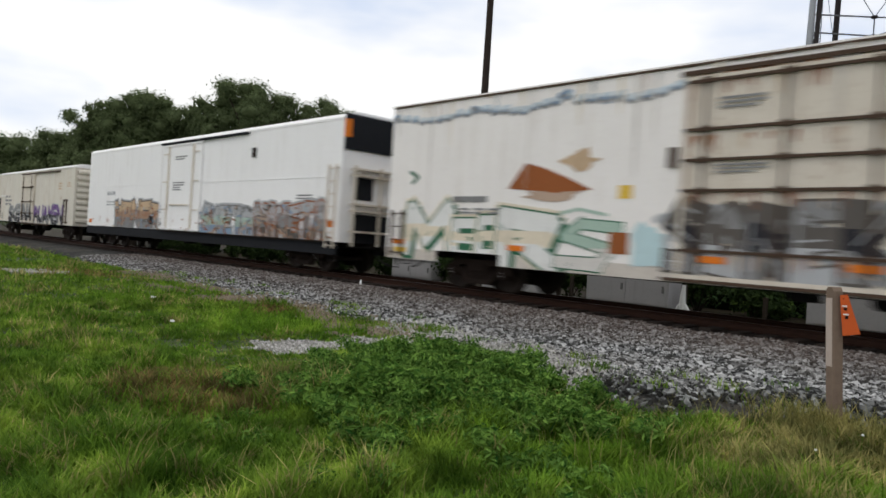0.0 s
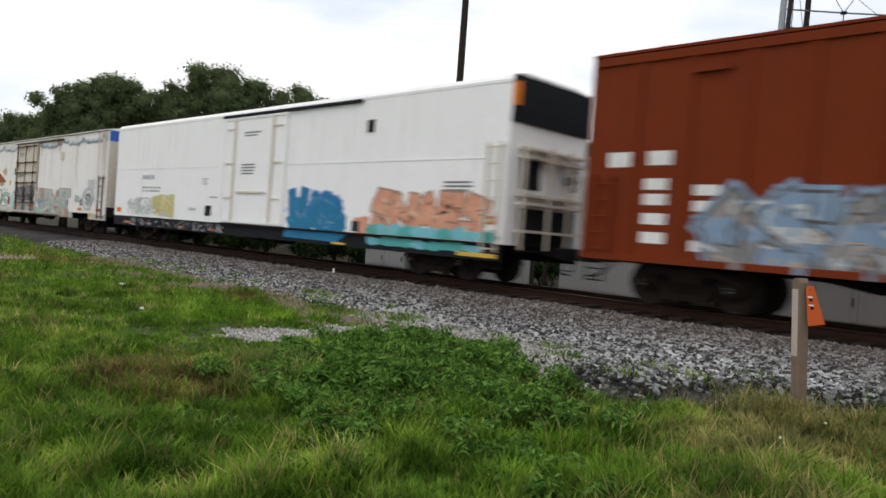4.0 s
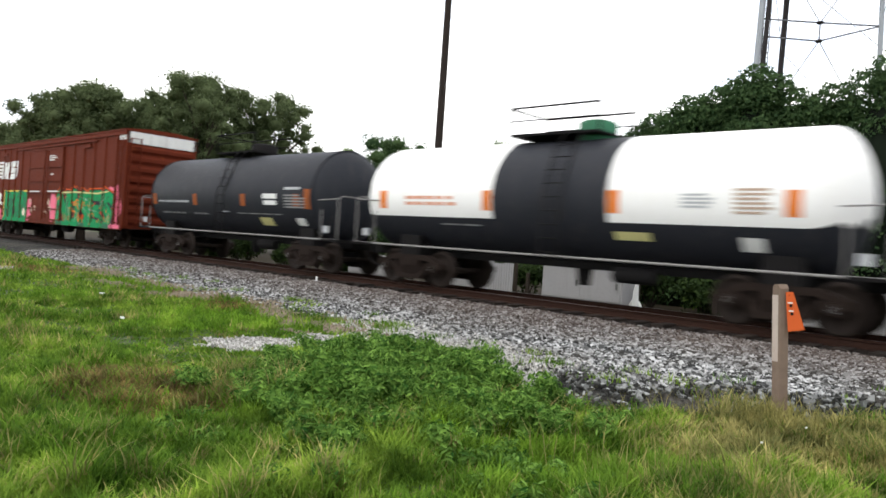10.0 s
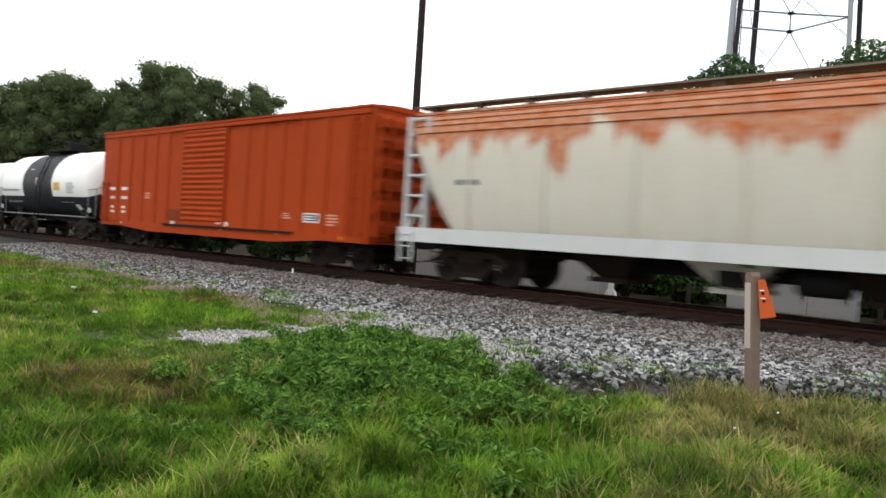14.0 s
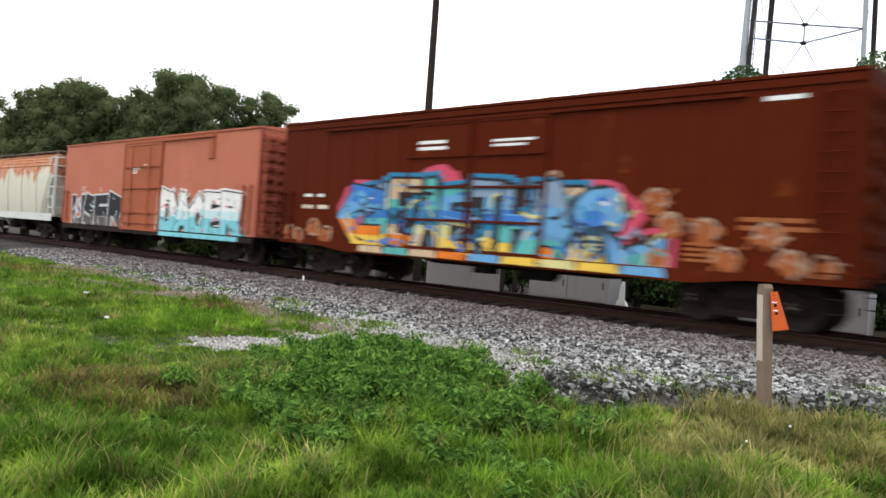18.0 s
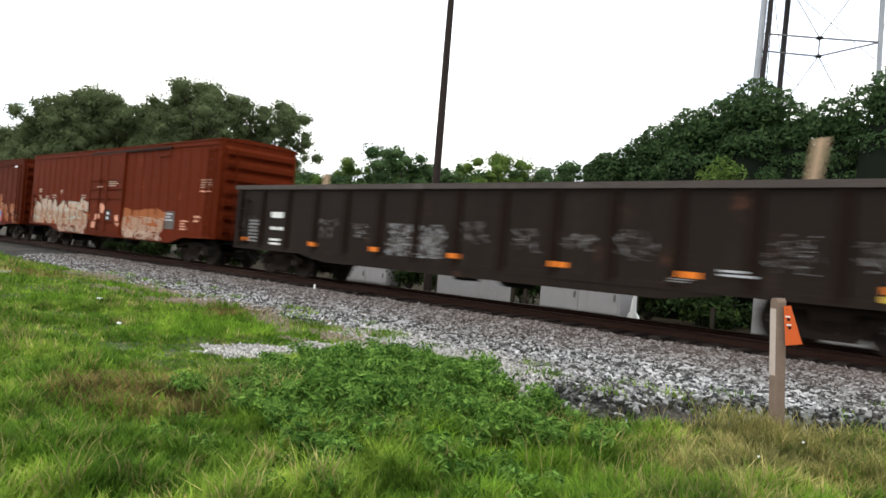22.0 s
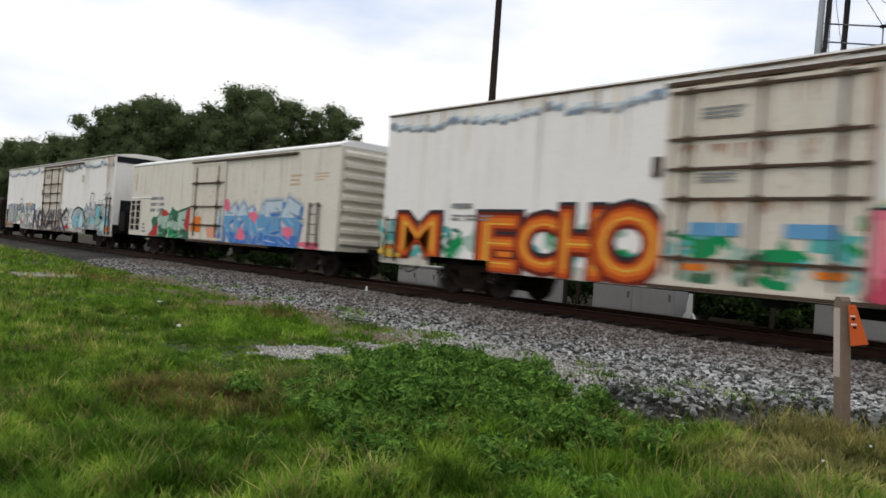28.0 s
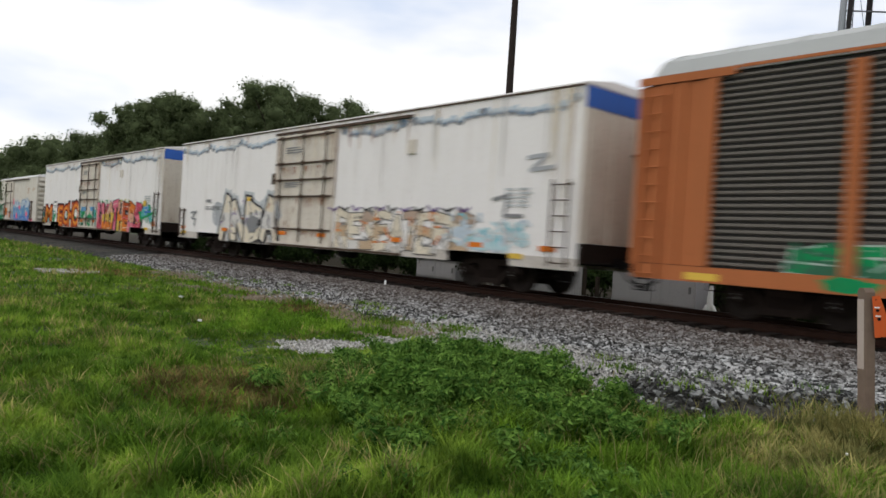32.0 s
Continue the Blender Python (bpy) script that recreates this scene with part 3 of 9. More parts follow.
    def ladder(self, u, z0, z1, wide=0.42, step=0.33, mat=STEEL_DARK, off=0.09, far=True, name="ladder", label="", stile=0.02):
        for sy in (-1, 1) if far else (-1,):
            s = Shape()
            y = sy * (self.w + off)
            x0 = self.x(u) if sy < 0 else -self.x(u)
            for dx in (-wide / 2, wide / 2):
                s.box(x0 + dx - stile, x0 + dx + stile, y - 0.03, y + 0.03, z0, z1)
                for z in (z0 + 0.1, z1 - 0.1):
                    s.box(x0 + dx - 0.02, x0 + dx + 0.02, min(y, sy * self.w), max(y, sy * self.w), z - 0.03, z + 0.03)
            for i in range(int((z1 - z0) / step) + 1):
                z = z0 + 0.08 + i * step
                if z < z1:
                    s.tube([(x0 - wide / 2, y, z), (x0 + wide / 2, y, z)], 0.016, 6)
            ob = self.part(name, s, mat, label)
        return ob

    def end_ladder(self, sx, y, z0, z1, wide=0.42, step=0.36, mat=STEEL_DARK, off=0.16, label=""):
        s = Shape()
        x = sx * (self.h + off)
        for dy in (-wide / 2, wide / 2):
            s.box(x - 0.03, x + 0.03, y + dy - 0.02, y + dy + 0.02, z0, z1)
            for z in (z0 + 0.1, z1 - 0.1):
                s.box(min(x, sx * self.h), max(x, sx * self.h), y + dy - 0.02, y + dy + 0.02, z - 0.03, z + 0.03)
        for i in range(int((z1 - z0) / step) + 1):
            z = z0 + 0.08 + i * step
            if z < z1:
                s.tube([(x, y - wide / 2, z), (x, y + wide / 2, z)], 0.016, 6)
        return self.part("end_ladder", s, mat, label)

# ---- paints of the cars ----
WHITE_REEFER = paint("aged_white_reefer_paint", (0.84, 0.805, 0.77), (0.36, 0.27, 0.18), 0.34, 0.0, fade=0.05)
WHITE_CLEAN = paint("clean_white_reefer_paint", (0.88, 0.865, 0.855), (0.42, 0.36, 0.30), 0.30, 0.0, fade=0.03)
DIRTY_WHITE = paint("dirty_white_skirt_paint", (0.58, 0.53, 0.47), (0.14, 0.10, 0.075), 0.85, 0.2, (0.20, 0.09, 0.035), fade=0.12)
CREAM_REEFER = paint("stained_cream_reefer_paint", (0.68, 0.64, 0.56), (0.36, 0.22, 0.09), 0.75, 0.15, (0.30, 0.13, 0.04), fade=0.07)
DOOR_CREAM = paint("stained_door_paint", (0.66, 0.60, 0.51), (0.24, 0.13, 0.06), 0.85, 0.35, (0.22, 0.09, 0.03), fade=0.08)
BROWN_E = paint("oxide_brown_car_paint", (0.168, 0.031, 0.010), (0.07, 0.03, 0.02), 0.55, 0.25, spec=0.04)
BROWN_F = paint("dark_brown_car_paint", (0.118, 0.023, 0.011), (0.04, 0.014, 0.010), 0.5, 0.2, spec=0.04)
BROWN_M = paint("deep_brown_car_paint", (0.078, 0.0120, 0.0036), (0.032, 0.010, 0.006), 0.35, 0.2, spec=0.03)
BROWN_N = paint("reddish_brown_car_paint", (0.0991, 0.0152, 0.0040), (0.05, 0.016, 0.008), 0.4, 0.3, spec=0.03)
ORANGE_CAR = paint("red_orange_car_paint", (0.36, 0.050, 0.010), (0.13, 0.04, 0.02), 0.5, 0.1, spec=0.05)
PINK_CAR = paint("faded_pink_red_paint", (0.43, 0.142, 0.088), (0.26, 0.08, 0.05), 0.40, 0.15, spec=0.05)
# same pink as the sides, with the end wall's shade put into it
PINK_END = paint("shaded_pink_end_paint", (0.29, 0.068, 0.048), (0.10, 0.02, 0.02), 0.4)
PINK_DOOR = paint("faded_red_door_paint", (0.34, 0.098, 0.050), (0.12, 0.05, 0.03), 0.6, 0.3, spec=0.05)
TANK_BLACK = paint("black_tank_paint", (0.021, 0.0225, 0.028), (0.10, 0.09, 0.08), 0.40, rough=0.40, spec=0.13)
TANK_WHITE = paint("white_tank_paint", (0.88, 0.86, 0.83), (0.40, 0.32, 0.24), 0.25, fade=0.04, rough=0.35)
GOND = paint("dark_gondola_paint", (0.0175, 0.0125, 0.0098), (0.042, 0.030, 0.023), 0.8, 0.25, (0.11, 0.045, 0.025), spec=0.05)
RACK_ORANGE = paint("faded_orange_rack_paint", (0.43, 0.140, 0.050), (0.22, 0.12, 0.06), 0.5, 0.15)
GALV = paint("galvanised_panel", (0.155, 0.138, 0.118), (0.09, 0.095, 0.085), 0.7, rough=0.45)
RACK_ROOF = paint("grey_rack_roof", (0.42, 0.43, 0.42), (0.25, 0.25, 0.24), 0.3)
END_BLACK = plain("black_machinery_panel", (0.015, 0.016, 0.019), 0.9, 0, 0.3, 3)
BLUE_PANEL = paint("blue_end_panel", (0.045, 0.13, 0.46), streak=0.3, fade=0.1)
WHITE_PANEL = paint("white_end_panel", (0.70, 0.69, 0.66), streak=0.4)
BAR_BROWN = plain("rusty_lock_bar", (0.085, 0.055, 0.038), 0.8, 0.2, 0.3, 6, 0.3)


def hopper_paint():
    """Pale grey, with rust that runs down in tongues from the roof."""
    m = paint("pale_grey_hopper_paint", (0.57, 0.54, 0.45), (0.30, 0.22, 0.13), 0.50, 0.0, fade=0.08)
    n, l = m.node_tree.nodes, m.node_tree.links
    b = n["Principled BSDF"]
    was = b.inputs["Base Color"].links[0].from_socket
    co = n.new("ShaderNodeTexCoord").outputs["Object"]
    sep = n.new("ShaderNodeSeparateXYZ")
    l.new(co, sep.inputs["Vector"])
    snap = n.new("ShaderNodeVectorMath")  # each side sheet rusts for itself
    snap.operation = "SNAP"
    l.new(co, snap.inputs[0])
    snap.inputs[1].default_value = (0.52, 10.0, 10.0)
    tongue = mix_node(n, l, 0.58, noise_node(n, l, scaled(n, l, co, (1.0, 1.0, 0.10)), 1.6, 7, 0.65), noise_node(n, l, snap.outputs[0], 0.8, 2, 0.5))
    add = n.new("ShaderNodeMath")
    add.operation = "MULTIPLY_ADD"
    l.new(tongue, add.inputs[0])
    add.inputs[1].default_value = 5.2
    l.new(sep.outputs["Z"], add.inputs[2])
    edge = ramp_node(n, l, noise_node(n, l, co, 6, 6, 0.7), 0.36, 0.62)
    r = n.new("ShaderNodeMapRange")
    r.inputs["From Min"].default_value, r.inputs["From Max"].default_value = 5.72, 5.98
    l.new(add.outputs[0], r.inputs["Value"])
    mask = mix_node(n, l, 1.0, r.outputs["Result"], mix_node(n, l, 0.60, edge, (1, 1, 1)), "MULTIPLY")
    c = mix_node(n, l, mask, was, mix_node(n, l, noise_node(n, l, co, 3, 4), (0.52, 0.145, 0.030), (0.33, 0.075, 0.018)))
    l.new(c, b.inputs["Base Color"])
    return m


HOPPER = hopper_paint()

# ---- lettering and spray paint on the cars ----
SPRAY_COLOURS = {"white": (.74, .74, .71), "black": (.03, .03, .035), "grey": (.24, .24, .24), "silver": (.42, .43, .44), "sky": (.13, .33, .55), "blue": (.05, .17, .48), "teal": (.10, .40, .38),
                 "cyan": (.20, .52, .58), "pink": (.75, .17, .25), "green": (.012, .255, .088), "moss": (.04, .14, .08), "orange": (.70, .19, .025), "yellow": (.72, .48, .08), "peach": (.68, .33, .22),
                 "red": (.42, .045, .045), "purple": (.15, .08, .24), "tan": (.46, .34, .26), "cream": (.72, .64, .50), "olive": (.58, .54, .24), "brown": (.30, .10, .035), "sage": (.38, .50, .42), "slate": (.22, .31, .42), "ice": (.52, .60, .66), "rust": (.30, .09, .03), "sand": (.55, .40, .26), "mud": (.36, .23, .16), "frost": (.50, .66, .68), "magenta": (.52, .07, .12), "chalk": (.64, .61, .57), "ocean": (.03, .19, .34), "dust": (.11, .10, .09), "mist": (.50, .52, .52), "ember": (.52, .085, .018), "maroon": (.16, .022, .012), "salmon": (.70, .36, .24)}
SPRAY = {k: paint("spray_paint_" + k, c, streak=0.55, fade=0.22, rough=0.6, spec=0.06) for k, c in SPRAY_COLOURS.items()}
TEXTS = {}


def text_tris(body, fat):
    """Triangles of a word in the built-in font, in a box from 0 to 1."""
    if (body, fat) not in TEXTS:
        cu = bpy.data.curves.new("word", "FONT")
        cu.body, cu.offset, cu.resolution_u = body, fat, 3
        ob = new("word", cu)
        bpy.context.view_layer.update()
        me = bpy.data.meshes.new_from_object(ob.evaluated_get(bpy.context.evaluated_depsgraph_get()))
        me.calc_loop_triangles()
        tris = [[(me.vertices[i].co.x, me.vertices[i].co.y) for i in t.vertices] for t in me.loop_triangles]
        bpy.data.objects.remove(ob)
        bpy.data.curves.remove(cu)
        bpy.data.meshes.remove(me)
        TEXTS[body, fat] = tris
    return TEXTS[body, fat]


def cut(poly, lo, hi):
    """The part of a polygon between two upright lines."""
    for lim, sgn in ((lo, 1), (hi, -1)):
        out = []
        for p, q in zip(poly, poly[1:] + poly[:1]):
            a, b = (p[0] - lim) * sgn, (q[0] - lim) * sgn
            if a >= 0:
                out.append(p)
            if a * b < 0:
                t = a / (a - b)
                out.append((lim, p[1] + t * (q[1] - p[1])))
        poly = out
        if len(poly) < 3:
            return []
    return poly


# strokes of block letters in a unit box, drawn with a wide nib
STROKES = {"A": "0,0 .5,1 1,0|.2,.35 .8,.35", "B": "0,0 0,1 .8,.8 .3,.52 .9,.28 0,0", "C": "1,.85 .4,1 0,.5 .4,0 1,.12", "D": "0,0 0,1 .7,.9 1,.5 .7,.1 0,0", "E": "1,1 0,1 0,0 1,0|0,.52 .8,.52",
           "G": "1,.85 .4,1 0,.5 .4,0 1,.1 1,.45 .6,.45", "H": "0,0 0,1|1,0 1,1|0,.5 1,.5", "I": ".5,0 .5,1", "K": "0,0 0,1|1,1 .1,.5 1,0", "L": "0,1 0,0 1,0", "M": "0,0 .1,1 .5,.35 .9,1 1,0",
           "N": "0,0 0,1 1,0 1,1", "O": ".5,1 0,.6 .2,.05 .8,0 1,.5 .5,1", "P": "0,0 0,1 .9,.85 .8,.5 0,.45", "R": "0,0 0,1 .9,.85 .8,.5 .1,.48|.4,.48 1,0", "S": "1,.9 .3,1 .05,.7 .9,.4 .7,0 0,.1",
           "T": ".5,0 .5,1|0,1 1,1", "U": "0,1 .05,.15 .5,0 .95,.15 1,1", "W": "0,1 .2,0 .5,.65 .8,0 1,1", "X": "0,0 1,1|0,1 1,0", "Y": "0,1 .5,.5 1,1|.5,.5 .45,0"}


class Art:
    """Paint laid on a car's near side, following its posts and doors."""

    def __init__(self, car, seed=1):
        self.car, self.shape, self.mats, self.n = car, Shape(), [], 0
        self.rg = random.Random(seed)
        self.lift, self.floor = 0.004, None

    def poly(self, col, pts, step=True):
        m = SPRAY[col] if isinstance(col, str) else col
        if m not in self.mats:
            self.mats.append(m)
        if step:
            self.n += 1
        c = self.car
        pts = [(c.x(u), z) for u, z in pts]
        lo, hi = min(p[0] for p in pts), max(p[0] for p in pts)
        edges = sorted({lo, hi, *(e for b in c.bands for e in b[:2] if lo < e < hi), *(e for g in c.gaps for e in g if lo < e < hi)})
        for a, b in zip(edges, edges[1:]):
            if b - a < 1e-4:
                continue
            mid = (a + b) / 2
            d = max([q[2] for q in c.bands if q[0] <= mid <= q[1]] + [0.0])
            floor = self.floor if self.floor is not None else c.zb + 0.004 if not c.gaps or any(g[0] <= mid <= g[1] for g in c.gaps) else c.foot
            piece = [(x, z) for z, x in cut([(z, x) for x, z in cut(pts, a, b)], floor, c.zt - 0.004)]
            if len(piece) > 2:
                self.shape.face([(x, -(c.w + d + self.lift + 0.00005 * self.n), z) for x, z in piece], self.mats.index(m))
        return self

    def bar(self, col, u0, u1, z0, z1):
        return self.poly(col, [(u0, z0), (u1, z0), (u1, z1), (u0, z1)])

    def lines(self, col, u0, u1, z0, z1, rows=3, words=3):
        """Writing too small to read, as bars."""
        h = (z1 - z0) / rows
        for r in range(rows):
            z = z1 - (r + 0.5) * h
            x = u0
            for w in range(words):
                ln = (u1 - u0) / words * self.rg.uniform(0.6, 0.95)
                self.bar(col, x, x + ln, z - h * 0.27, z + h * 0.27)
                x += (u1 - u0) / words
        return self

    def stroke(self, col, pts, w, n=5):
        for p, q in zip(pts, pts[1:]):
            a = math.atan2(q[1] - p[1], q[0] - p[0])
            ring = [(q[0] + w / 2 * math.cos(a + t), q[1] + w / 2 * math.sin(a + t)) for t in (math.pi * (i / n - 0.5) for i in range(n + 1))]
            ring += [(p[0] + w / 2 * math.cos(a + t), p[1] + w / 2 * math.sin(a + t)) for t in (math.pi * (i / n + 0.5) for i in range(n + 1))]
            self.poly(col, ring)
        return self

    def blob(self, col, u, z, ru, rz, rough=0.25, n=16, floor=None):
        k = [1 + self.rg.uniform(-rough, rough) for _ in range(n)]
        pts = [(u + ru * k[i] * math.cos(6.2832 * i / n), z + rz * k[i] * math.sin(6.2832 * i / n)) for i in range(n)]
        if floor is not None:
            pts = [(a, max(floor, b)) for a, b in pts]
        return self.poly(col, pts)

    def word(self, col, body, u0, u1, z0, z1, fat=0.0, grow=0.0):
        t = text_tris(body, 0.0)
        xs, ys_ = [p[0] for q in t for p in q], [p[1] for q in t for p in q]
        ax, bx_, ay, by_ = min(xs), max(xs), min(ys_), max(ys_)
        self.n += 1
        for q in text_tris(body, fat):
            self.poly(col, [(u0 + (p[0] - ax) / (bx_ - ax) * (u1 - u0), z0 + (p[1] - ay) / (by_ - ay) * (z1 - z0)) for p in q], False)
        return self

    def limb(self, col, p, q, tp, tq, grow=0.0):
        """A straight limb with blunt ends, as thick at each end as told."""
        d = Vector((q[0] - p[0], q[1] - p[1]))
        d = d.normalized() if d.length else Vector((0, 1))
        n = Vector((-d.y, d.x))
        a, b = Vector(p) - d * grow, Vector(q) + d * grow
        tp, tq = tp / 2 + grow, tq / 2 + grow
        return self.poly(col, [tuple(a + n * tp), tuple(a - n * tp), tuple(b - n * tq), tuple(b + n * tq)])

    def forms(self, word, u0, u1, z0, z1, fills, edge="black", rim=0.05, weight=0.34, slant=0.06, halo=None, shade=None, shine=None, wobble=0.07, lap=1.12):
        """Fat painted letters that lean on each other: halo, cast edge, outline, then the fill in bands from foot to top."""
        rg = self.rg
        w, hz = (u1 - u0) / len(word), z1 - z0
        limbs = []
        for i, ch in enumerate(word):
            lo, hi = z0 + hz * rg.uniform(0, 0.10), z1 - hz * rg.uniform(0, 0.14)
            own = fills[i % len(fills)] if isinstance(fills[0], (list, tuple)) else fills
            for line in STROKES[ch].split("|"):
                pts = []
                for p in line.split():
                    x, y = (float(k) for k in p.split(","))
                    x, y = x + wobble * rg.uniform(-1, 1), y + wobble * rg.uniform(-1, 1)
                    z = lo + (hi - lo) * min(1.04, max(-0.04, y))
                    pts.append((u0 + (i + 0.5) * w + (x - 0.5) * w * lap * (1 - 0.8 * weight) + slant * (z - z0), z))
                for p, q in zip(pts, pts[1:]):
                    t = min(weight * w, 0.36 * hz)
                    limbs.append((p, q, t * rg.uniform(0.82, 1.2), t * rg.uniform(0.82, 1.2), own, i))

        def quad(p, q, tp, tq, grow, du=0.0, dz=0.0):
            d = Vector((q[0] - p[0], q[1] - p[1]))
            d = d.normalized() if d.length else Vector((0, 1))
            n = Vector((-d.y, d.x))
            o = Vector((du, dz))
            a, b = Vector(p) + o - d * (grow + 0.38 * tp), Vector(q) + o + d * (grow + 0.38 * tq)
            return [tuple(k) for k in (a + n * (tp / 2 + grow), a - n * (tp / 2 + grow), b - n * (tq / 2 + grow), b + n * (tq / 2 + grow))]

        for p, q, tp, tq, *_ in limbs if halo else ():
            self.poly(halo, quad(p, q, tp, tq, rim * 2.4))
        for letter in range(len(word)):
            mine = [m for m in limbs if m[5] == letter]
            for p, q, tp, tq, *_ in mine if shade else ():
                self.poly(shade, quad(p, q, tp, tq, rim, 0.13, -0.09))
            for p, q, tp, tq, *_ in mine:
                self.poly(edge, quad(p, q, tp, tq, rim))
            for p, q, tp, tq, own, _ in mine:
                body = [(z, u) for u, z in quad(p, q, tp, tq, 0.0)]
                lv = [-9.0] + [z0 + hz * (k + rg.uniform(-0.25, 0.25)) / len(own) for k in range(1, len(own))] + [99.0]
                for k, col in enumerate(own):
                    bit = cut(body, lv[k], lv[k + 1])
                    if len(bit) > 2:
                        self.poly(col, [(u, z) for z, u in bit])
            for _ in range(3):
                p, q, tp, tq, *_ = rg.choice(mine)
                f = rg.random()
                u, z, d = p[0] + f * (q[0] - p[0]), p[1] + f * (q[1] - p[1]), rg.uniform(0, 6.283)
                self.limb(edge, (u, z), (u + 0.2 * hz * math.cos(d), z + 0.2 * hz * math.sin(d)), rim * rg.uniform(0.6, 1.6), 0.01)
        for p, q, tp, tq, *_ in limbs[::2] if shine else ():
            self.limb(shine, (p[0] - tp * 0.25, p[1]), (q[0] - tq * 0.25, q[1]), 0.04, 0.02)
        return self

    def scratch(self, cols, u0, u1, z0, z1, n, lo=0.15, hi=0.5, w=0.05):
        """Loose short strokes, thin and bent."""
        rg = self.rg
        for _ in range(n):
            u, z, d, r = rg.uniform(u0, u1), rg.uniform(z0, z1), rg.uniform(0, 6.283), rg.uniform(lo, hi)
            k = d + rg.uniform(-1.2, 1.2)
            pts = [(u, z), (u + 0.5 * r * math.cos(d), z + 0.5 * r * math.sin(d)), (u + 0.5 * r * (math.cos(d) + math.cos(k)), z + 0.5 * r * (math.sin(d) + math.sin(k)))]
            self.stroke(rg.choice(cols), [(a, max(z0, min(z1, b))) for a, b in pts], w * rg.uniform(0.6, 1.4), 3)
        return self

    def stains(self, u0, u1, z, n, lo, hi, cols=("tan", "sand", "brown")):
        """Thin rusty runs that hang from a ledge."""
        for i in range(n):
            u = self.rg.uniform(u0, u1)
            t = self.rg.uniform(0.012, 0.05)
            k = z - self.rg.uniform(lo, hi)
            self.poly(self.rg.choice(cols), [(u - t, z), (u - t * 0.3, k), (u + t * 0.3, k), (u + t, z)])
        return self

    def loops(self, col, u, z, r, w):
        return self.stroke(col, [(u + r * math.cos(t * 0.785 - 0.6), z + r * math.sin(t * 0.785 - 0.6)) for t in range(6)], w, 3)

    def done(self, name="graffiti", label="", cell=0.035):
        """Each patch of paint that stands apart becomes a part of its own; crumbs stay with the largest."""
        s = self.shape
        box = [(min(s.v[i][0] for i in f), max(s.v[i][0] for i in f), min(s.v[i][2] for i in f), max(s.v[i][2] for i in f)) for f in s.f]
        own, seen = {}, {}
        for k, (a, b, c, d) in enumerate(box):
            for i in range(int(a // cell), int(b // cell) + 1):
                for j in range(int(c // cell), int(d // cell) + 1):
                    own.setdefault((i, j), []).append(k)
        groups = []
        for start in own:
            if start in seen:
                continue
            seen[start] = True
            stack, members = [start], set()
            while stack:
                i, j = stack.pop()
                members.update(own[i, j])
                for q in ((i + 1, j), (i - 1, j), (i, j + 1), (i, j - 1)):
                    if q in own and q not in seen:
                        seen[q] = True
                        stack.append(q)
            groups.append(sorted(members))
        spread = lambda g: sum((box[k][1] - box[k][0]) * (box[k][3] - box[k][2]) for k in g)
        groups.sort(key=spread, reverse=True)
        main = groups[0] + [k for g in groups[1:] if spread(g) < 0.003 for k in g]
        for n, g in enumerate([sorted(main)] + [g for g in groups[1:] if spread(g) >= 0.003]):
            bit = Shape()
            for k in g:
                bit.face([s.v[i] for i in s.f[k]], s.k[k])
            cols = {self.mats[s.k[k]].name for k in g}
            glow = name == "lettering" and cols <= {"spray_paint_orange", "spray_paint_yellow"}
            self.car.part("reflector" if glow else name, bit, self.mats, "" if n else label)

# ---- box cars ----
def plain_door(car, ua, ub, z0, z1, mat, depth=0.06, bars=(), rods=(), bar_mat=None, ribs=0, label="", frame_w=0.08):
    """A door that stands proud of the side, with its bars and rods as pieces of their own."""
    xa, xb = car.x(ua), car.x(ub)
    s = Shape()
    s.box(xa, xb, -car.w - depth, -car.w - 0.002, z0, z1)
    d = car.part("door", s, mat, label)
    car.part("far_door", Shape().box(-xb, -xa, car.w + 0.002, car.w + depth, z0, z1), mat, label)
    car.bands.append((xa, xb, depth))
    f = Shape()
    y = -car.w - depth
    for a, b, c, e in ((xa, xb, z0, z0 + frame_w), (xa, xb, z1 - frame_w, z1), (xa, xa + frame_w, z0 + frame_w + 0.001, z1 - frame_w - 0.001), (xb - frame_w, xb, z0 + frame_w + 0.001, z1 - frame_w - 0.001)):
        f.box(a, b, y - 0.025, y - 0.001, c, e)
    part("door_frame", f, mat, d)
    for z in bars:
        part("door_bar", Shape().box(xa + 0.03, xb - 0.03, y - 0.055, y - 0.003, z - 0.028, z + 0.028), bar_mat or mat, d)
    for u in rods:
        x = car.x(u)
        r = Shape().tube([(x, y - 0.07, z0 + 0.1), (x, y - 0.07, z1 - 0.15)], 0.022, 8)
        for z in bars:
            r.box(x - 0.09, x + 0.09, y - 0.10, y - 0.05, z - 0.06, z + 0.06)
        part("lock_rod", r, bar_mat or mat, d)
    if ribs:
        step = (z1 - z0 - 0.2) / ribs
        me = Shape().prism([(-step * 0.36, 0), (-step * 0.12, -0.035), (step * 0.12, -0.035), (step * 0.36, 0)], 0, 1, "z").mesh("door_rib", mat)
        rs = Shape()
        for i in range(ribs):
            z = z0 + 0.1 + (i + 0.5) * step
            rs.prism([(y - 0.001, z - step * 0.36), (y - 0.04, z - step * 0.12), (y - 0.04, z + step * 0.12), (y - 0.001, z + step * 0.36)], xa + frame_w, xb - frame_w, "x")
        bpy.data.meshes.remove(me)
        part("door_corrugation", rs, mat, d)
    return d


